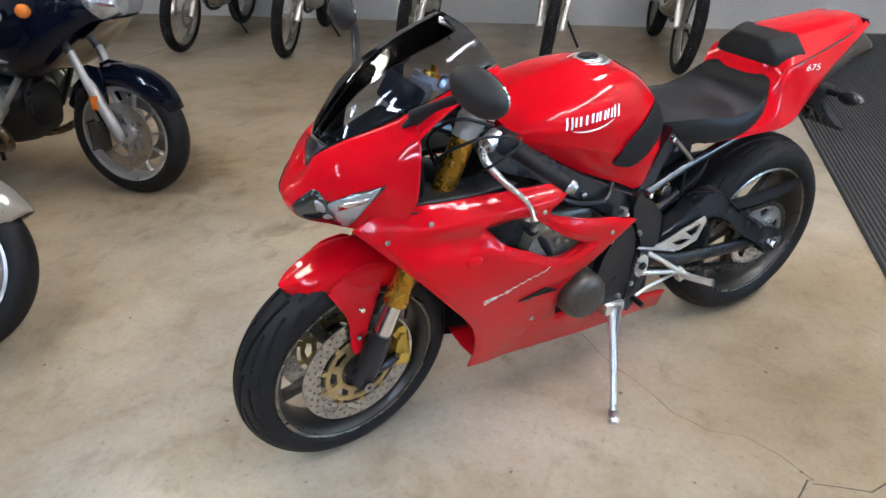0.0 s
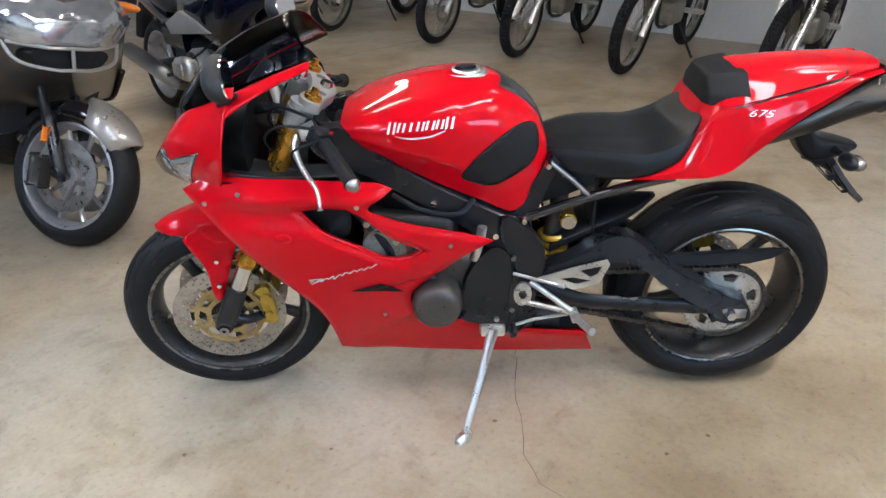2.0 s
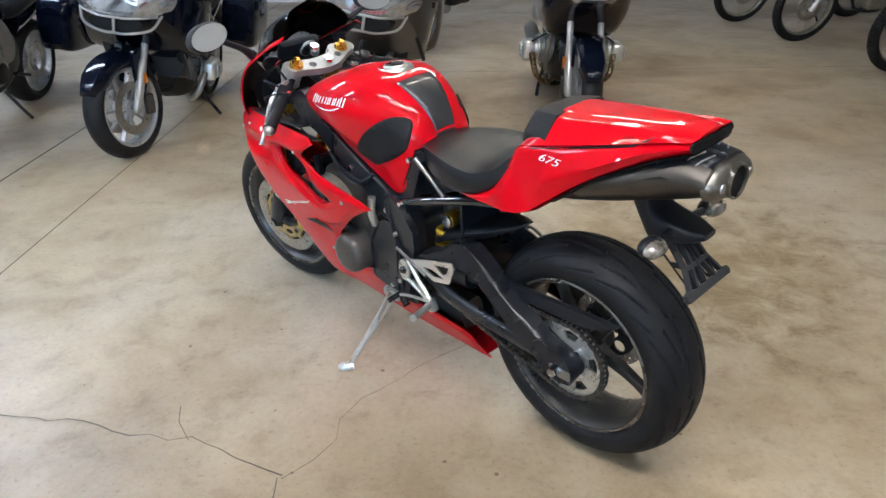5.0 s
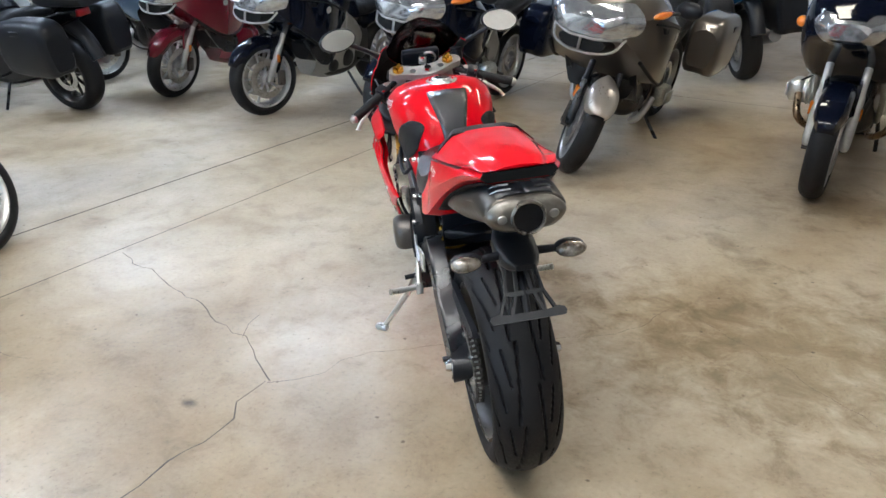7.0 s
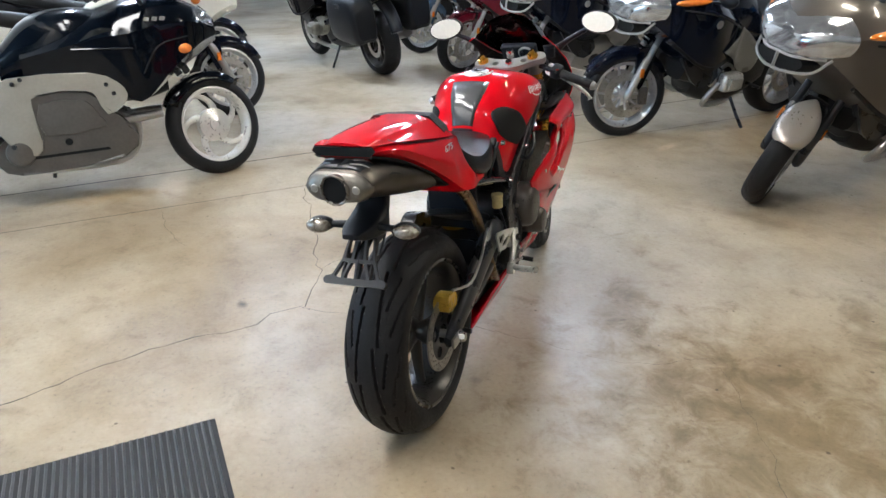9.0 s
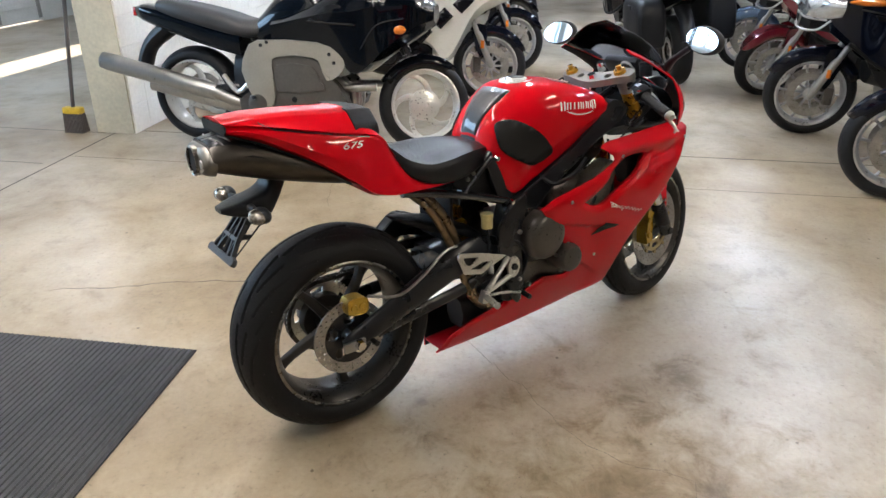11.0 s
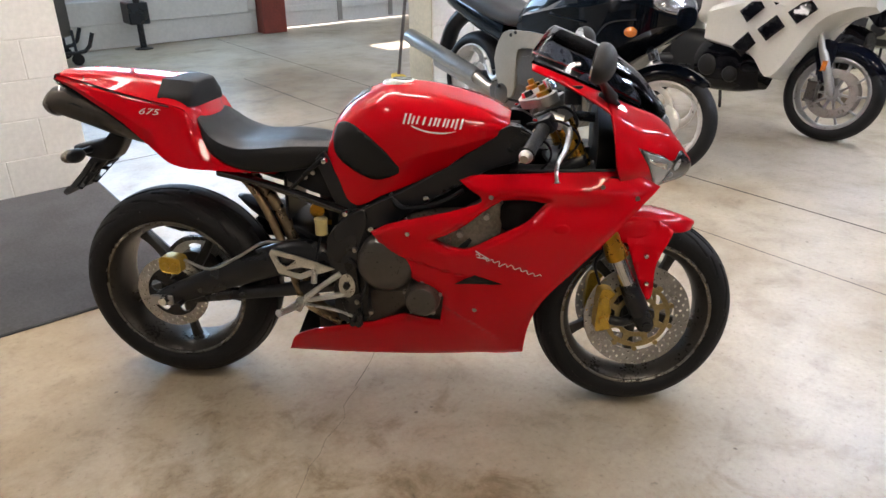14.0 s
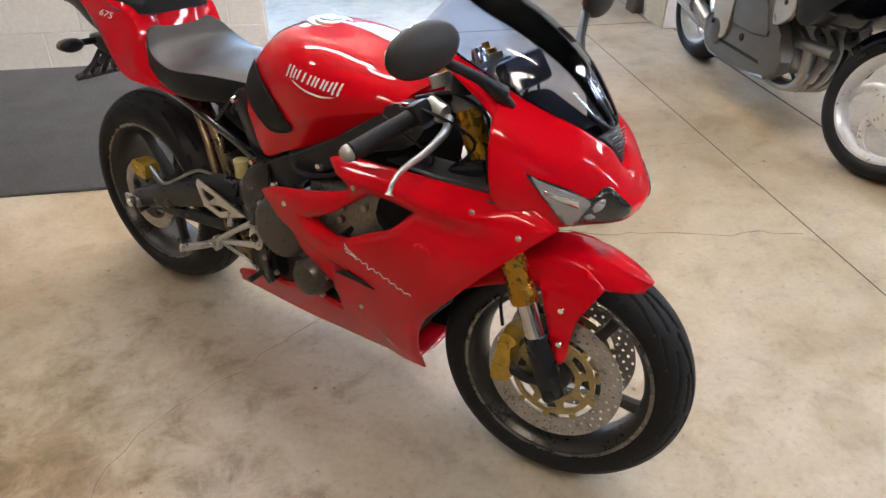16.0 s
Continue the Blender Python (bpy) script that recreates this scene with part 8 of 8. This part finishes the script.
    if check:
        for s in (1, -1):
            for i, (x, z) in enumerate(((1.28, 0.78), (1.12, 0.66), (0.96, 0.76), (1.12, 0.88), (0.96, 0.54))):
                o = [(x - 0.085, z - 0.02), (x - 0.01, z - 0.085), (x + 0.085, z + 0.015), (x + 0.015, z + 0.08)]
                fy = lambda px, pz: 0.262 + 0.045 * math.sin(max(0.0, min(1.0, (pz - 0.40) / 0.5)) * math.pi) - 0.10 * abs(px - 1.06)
                part("check", panel(o, [], fy, 1, 0.03, s), P_BLACK, t, thick=0.003)
    if tag:
        part("paper_tag", prism([(-0.07, 0), (0.07, 0), (0.07, 0.17), (-0.07, 0.17)], -0.002, 0.002, plane="yz"), PAPER, t, "white paper price tag", smooth=False, pose_at=Matrix.Translation((1.70, -0.10, 0.90)) @ Matrix.Rotation(radians(-18), 4, "Y"))
    if stand == "side":
        part("side_stand", tube([(0.62, 0.14, 0.24), (0.60, 0.22, 0.13), (0.58, 0.285, 0.048)], 0.012, 8, 2), BLACK_SATIN, t)
    else:
        bm = tube([(0.52, 0.14, 0.26), (0.44, 0.16, 0.13), (0.42, 0.17, 0.012)], 0.013, 8, 2)
        tube([(0.52, -0.14, 0.26), (0.44, -0.16, 0.13), (0.42, -0.17, 0.012)], 0.013, 8, 2, bm)
        rod((0.44, -0.16, 0.12), (0.44, 0.16, 0.12), 0.011, 8, bm)
        part("centre_stand", bm, BLACK_SATIN, t)
    return t


def dirt_bike(m, label, paint, frame_mat, steer=0.0, plate=None):
    L = 1.42
    t = thing("dirt_bike", m @ Matrix.Translation((-L, 0, 0)), label, "dirt bike", "parked dirt bikes")
    wire_wheel(t, "rear_wheel", 0, 0.32, 0.11, 0.235, ENGINE_METAL)
    fwheel = wire_wheel(t, "front_wheel", L, 0.345, 0.09, 0.275, ENGINE_METAL, 32)
    for s in (1, -1):
        part("fork_tube", rod((L - 0.34, s * 0.095, 1.02), (L - 0.13, s * 0.095, 0.58), 0.022, 10), CHROME, t)
        part("fork_leg", rod((L - 0.15, s * 0.095, 0.62), (L - 0.005, s * 0.085, 0.32), 0.028, 10), ALLOY, t)
    bm = bmesh.new()
    rows = []
    for i in range(9):
        u = i / 8
        x, z = L + 0.30 - u * 0.62, 0.74 + 0.10 * math.sin(u * 2.2)
        w = 0.045 + 0.035 * math.sin(u * math.pi)
        rows.append([Vector((x, -w, z - 0.02)), Vector((x, -w * 0.6, z)), Vector((x, 0, z + 0.008)), Vector((x, w * 0.6, z)), Vector((x, w, z - 0.02))])
    grid(bm, rows)
    part("front_fender", bm, paint, t, thick=0.004)
    part("tank", hull([(0.56, [(0, 0.88), (0.08, 0.87), (0.10, 0.80), (0.08, 0.72), (0, 0.71)]), (0.80, [(0, 0.95), (0.11, 0.93), (0.14, 0.84), (0.10, 0.70), (0, 0.69)]), (1.02, [(0, 0.93), (0.09, 0.91), (0.11, 0.84), (0.08, 0.76), (0, 0.75)])], 4, 4), paint, t)
    part("seat", hull([(0.78, [(0, 0.92), (0.05, 0.91), (0.07, 0.87), (0.06, 0.83), (0, 0.83)]), (0.40, [(0, 0.90), (0.07, 0.89), (0.09, 0.85), (0.08, 0.80), (0, 0.80)]), (0.05, [(0, 0.92), (0.07, 0.91), (0.09, 0.87), (0.07, 0.83), (0, 0.83)]), (-0.06, [(0, 0.91), (0.04, 0.905), (0.05, 0.88), (0.04, 0.85), (0, 0.85)])], 3, 4), SEAT_VINYL, t)
    part("rear_fender", sheet([[(0.10, 0, 0.84), (0.10, 0.07, 0.83), (0.10, 0.09, 0.79)], [(-0.15, 0, 0.86), (-0.15, 0.06, 0.85), (-0.15, 0.08, 0.82)], [(-0.42, 0, 0.84), (-0.42, 0.045, 0.835), (-0.42, 0.06, 0.82)]], 4, 3, True), paint, t, thick=0.004)
    bm = box(0.52, 0.80, -0.10, 0.10, 0.30, 0.50, 0.04, 3)
    part("engine", bm, ENGINE_METAL, t)
    fins = [(0.0, 0.0)] + [(0.10 if i % 2 else 0.065, (i // 2 + (i % 2) * 0.5) * 0.024) for i in range(1, 15)] + [(0.06, 0.19), (0.0, 0.20)]
    part("cylinder", lathe(fins, 16, "z"), ENGINE_METAL, t, pose_at=Matrix.Translation((0.75, 0, 0.49)) @ Matrix.Diagonal((0.95, 0.8, 1, 1)))
    bm = bmesh.new()
    tube([(1.06, 0, 0.90), (0.95, 0, 0.60), (0.88, 0, 0.32), (0.60, 0, 0.27), (0.46, 0, 0.40), (0.46, 0, 0.72), (0.10, 0, 0.80)], 0.017, 8, 3, bm)
    tube([(1.06, 0, 0.92), (0.70, 0.05, 0.72), (0.46, 0.06, 0.68)], 0.016, 8, 3, bm)
    part("frame", bm, frame_mat, t)
    bm = tube([(0.48, 0.09, 0.40), (0.0, 0.10, 0.32)], 0.022, 8, 2)
    tube([(0.48, -0.09, 0.40), (0.0, -0.10, 0.32)], 0.022, 8, 2, bm)
    part("swingarm", bm, ALLOY, t)
    part("exhaust", tube([(0.82, 0, 0.58), (0.95, -0.04, 0.50), (0.86, -0.11, 0.38), (0.55, -0.12, 0.52), (0.30, -0.12, 0.70), (0.28, -0.12, 0.71), (-0.12, -0.13, 0.80)], [0.02, 0.022, 0.025, 0.02, 0.02, 0.045, 0.045], 10, 3), CHROME, t)
    part("handlebar", tube([(1.00, -0.40, 1.10), (1.04, -0.20, 1.12), (1.08, 0, 1.06), (1.04, 0.20, 1.12), (1.00, 0.40, 1.10)], 0.012, 8, 3), BLACK_SATIN, t)
    part("number_plate" if plate else "headlight", hull([(1.20, [(0, 0.98), (0.06, 0.97), (0.08, 0.90), (0.05, 0.82), (0, 0.81)]), (1.15, [(0, 1.0), (0.08, 0.99), (0.10, 0.90), (0.06, 0.80), (0, 0.79)])], 2, 4), plate or paint, t)
    part("side_stand", tube([(0.58, 0.10, 0.30), (0.58, 0.20, 0.15), (0.56, 0.27, 0.045)], 0.011, 8, 2), BLACK_SATIN, t)
    return t


def frame_plates(t):
    """Light grey frame plates round a darker engine cover, on both sides."""
    for s in (1, -1):
        out = [(0.42, 0.50), (0.46, 0.62), (0.54, 0.69), (0.92, 0.69), (1.06, 0.63), (1.10, 0.56), (1.06, 0.50), (0.98, 0.46), (0.94, 0.56), (0.90, 0.60), (0.66, 0.60), (0.62, 0.54), (0.64, 0.36), (0.60, 0.28), (0.50, 0.32)]
        part("frame_plate", prism(out, s * 0.225, s * 0.250, k=2, bevel=0.006), P_PLATE, t, "light grey frame plate")
        side = part("engine_side", prism([(0.62, 0.585), (0.90, 0.585), (0.98, 0.50), (1.04, 0.42), (1.12, 0.33), (1.02, 0.22), (0.62, 0.18), (0.44, 0.20), (0.38, 0.32), (0.52, 0.40)], s * 0.17, s * 0.236, k=2, bevel=0.016), P_COVER, t, "silver grey engine side cover")
        part("cover_panel", prism([(0.66, 0.545), (0.88, 0.545), (0.93, 0.46), (0.96, 0.40), (0.66, 0.38)], s * 0.236, s * 0.246, k=2, bevel=0.005), P_COVER, side)
        part("slot", prism([(0.56, 0.26), (0.96, 0.27), (0.95, 0.285), (0.57, 0.275)], s * 0.236, s * 0.2385), INNER_DARK, side, smooth=False)
        part("round_cover", lathe([(0, 0.018), (0.05, 0.018), (0.068, 0.010), (0.072, 0.0)], 28), P_COVER, side, pose_at=Matrix.Translation((0.52, s * 0.236, 0.30)) @ Matrix.Diagonal((1, s, 1, 1)))
        part("oil_window", lathe([(0, 0.004), (0.016, 0.004), (0.019, 0.0)], 16), INNER_DARK, side, pose_at=Matrix.Translation((0.76, s * 0.236, 0.335)) @ Matrix.Diagonal((1, s, 1, 1)))
        part("footrest_hanger", tube([(0.58, s * 0.21, 0.34), (0.46, s * 0.20, 0.42), (0.36, s * 0.19, 0.36), (0.26, s * 0.17, 0.46)], 0.016, 8, 3), ALLOY, t)
        part("suspension_arm", rod((0.96, s * 0.14, 0.40), (1.26, s * 0.10, 0.42), 0.026, 12), STEEL, t)
        for x, z in ((0.56, 0.66), (0.60, 0.68), (1.00, 0.62), (1.03, 0.57)):
            part("bolt", lathe([(0, 0.006), (0.010, 0.005), (0.012, 0)], 10), BLACK_SATIN, t, pose_at=Matrix.Translation((x, s * 0.250, z)) @ Matrix.Diagonal((1, s, 1, 1)))
    for i in range(4):
        part("header_pipe", tube([(1.00, -0.12 + 0.08 * i, 0.46), (1.10, -0.12 + 0.08 * i, 0.40), (1.10, -0.10 + 0.06 * i, 0.26), (0.98, -0.09 + 0.04 * i, 0.17), (0.60, -0.12, 0.17)], 0.019, 8, 3), STEEL, t)
    part("long_silencer", tube([(0.50, -0.15, 0.26), (0.34, -0.19, 0.30), (0.20, -0.215, 0.36), (0.18, -0.216, 0.365), (-0.48, -0.245, 0.52), (-0.50, -0.246, 0.525)], [0.026, 0.030, 0.040, 0.054, 0.056, 0.045], 20, 3), STEEL, t, "long brushed steel silencer")


street_bike("touring_bike", place(0.99, -2.42, 90, -11), "bronze grey touring bike with champagne mudguard and hard cases", P_BRONZE, None, BLACK_GLOSS, panniers=P_BRONZE, steer=30, pipe=STEEL, beak=P_CHAMPAGNE, fork=BLACK_SATIN)
street_bike("boxer_bike", place(-0.39, -2.66, 88, -2), "dark navy boxer sport tourer on its centre stand", P_NAVY, None, P_NAVY, kind="naked", steer=3, stand="centre", pipe=BROWN_PIPE, engine=ALLOY)
street_bike("touring_bike", place(2.30, -2.48, 92, -9), "navy black touring bike with grey lower panel", P_NAVY, P_GREY, P_NAVY, steer=-20, panniers=P_NAVY, engine=ALLOY)
street_bike("touring_bike", place(3.62, -2.41, 92, -8), "dark navy luxury tourer with a paper tag", P_NAVY, P_GREY, P_NAVY, rim=RIM_SILVER, boxer=False, engine=P_SILVER, panniers=P_NAVY, box_top=P_NAVY, tag=True, steer=-12)
street_bike("touring_bike", place(4.87, -2.46, 92, -8), "deep maroon touring bike with full fairing", P_MAROON, None, P_MAROON, boxer=False, panniers=P_MAROON, engine=P_MAROON, steer=10)
street_bike("sport_tourer", place(6.15, -2.58, 90, -8), "grey blue sport tourer with dark cases", P_BLUE, P_BLACK, P_BLUE, kind="naked", panniers=BLACK_PLASTIC)
street_bike("touring_bike", place(6.63, -1.50, 10, -8), "black touring bike with black hard cases", P_BLACK, None, P_BLACK, panniers=BLACK_PLASTIC, box_top=BLACK_PLASTIC, rim=RIM_GREY)
frame_plates(street_bike("sport_tourer", place(2.735, 0.20, -92, -5), "dark green sport tourer with silver grey engine panels", P_GREEN, None, P_GREEN, kind="sport", boxer=False, engine=P_SILVER, spokes=5, sweep=0.80, spoke_w=0.027, L=1.55, rim=WHEEL_WHITE, seat_mat=SEAT_GREY, steer=26, pipe=STEEL, front_disc=0.0, fork=BLACK_SATIN))
street_bike("sport_tourer", place(4.17, -0.10, -90, -8), "cream white sport tourer with black check pattern", P_WHITE, None, P_NAVY, kind="sport", boxer=False, engine=P_BLACK, check=True, steer=10)
street_bike("sport_tourer", place(5.46, -0.22, -90, -8), "black sport tourer parked in the row", P_BLACK, None, P_NAVY, kind="sport", boxer=False, engine=P_BLACK, steer=10)
street_bike("touring_bike", place(6.9, -0.15, -90, -8), "black tourer parked further along the wall", P_BLACK, None, P_BLACK, boxer=False, rim=RIM_GREY, steer=8)
street_bike("sport_tourer", place(8.3, -0.1, -90, -8), "dark navy bike parked further along the wall", P_NAVY, None, P_NAVY, kind="naked", steer=5)
street_bike("sport_tourer", place(9.8, 0.0, -90, -8), "black bike at the far end of the row", P_BLACK, None, P_BLACK, kind="naked", steer=5)
street_bike("touring_bike", place(1.4, -6.9, -60, -8), "bright blue tourer standing behind the row", P_BRIGHTBLUE, P_BLACK, P_BLACK, panniers=BLACK_PLASTIC)
street_bike("sport_tourer", place(7.4, -2.5, 90, -8), "dark bike at the end of the row", P_BLACK, None, P_BLACK, kind="naked")

for i, (a, b, hd, pm, fm) in enumerate(((-3.27, -0.11, 8, P_BLACK, BLACK_SATIN), (-3.16, -1.10, 6, P_BLACK, BLACK_SATIN), (-3.28, -2.26, 8, P_WHITE, BLACK_SATIN), (-3.26, -3.33, 10, P_BLACK, BLACK_SATIN), (-3.30, -4.38, 8, P_BLACK, BLACK_SATIN), (-3.10, -5.80, 12, P_BLACK, BLACK_SATIN), (-2.95, -7.05, 10, P_MAROON, BLACK_SATIN))):
    dirt_bike(place(a, b, hd, -9), ("black", "black", "white", "black", "black", "black", "maroon")[i] + " dirt bike with knobbly tyres and chromed fork", pm, fm)

# ---------------------------------------------------------------- painted blocks of the walls
def block_mesh(w, h, d):
    return finish("block", box(-w / 2, w / 2, 0, d, -h / 2, h / 2, 0.0025, 1), BLOCK_PAINT, False)


WHOLE, HALF = block_mesh(0.396, 0.196, 0.012), block_mesh(0.196, 0.196, 0.012)


def lay_blocks(wall_ob, a0, a1, face, z1, flip=1):
    """Courses of blocks in running bond on a wall that faces the room."""
    rows = int(z1 / 0.2)
    for r in range(rows):
        a = a1
        first_half = r % 2 == 1
        while a > a0 + 0.19:
            w = 0.2 if first_half else 0.4
            if a - w < a0:
                w = 0.2
            ob = new("block", WHOLE if w > 0.3 else HALF)
            ob.parent = wall_ob
            ob.location = (a - w / 2, face, 0.1 + r * 0.2)
            first_half = False
            a -= w


lay_blocks(block_wall, -2.94, 0.248, BW + 0.002, 2.0)
lay_blocks(far_wall, 2.824, 6.02, BW + 0.158, 2.0)
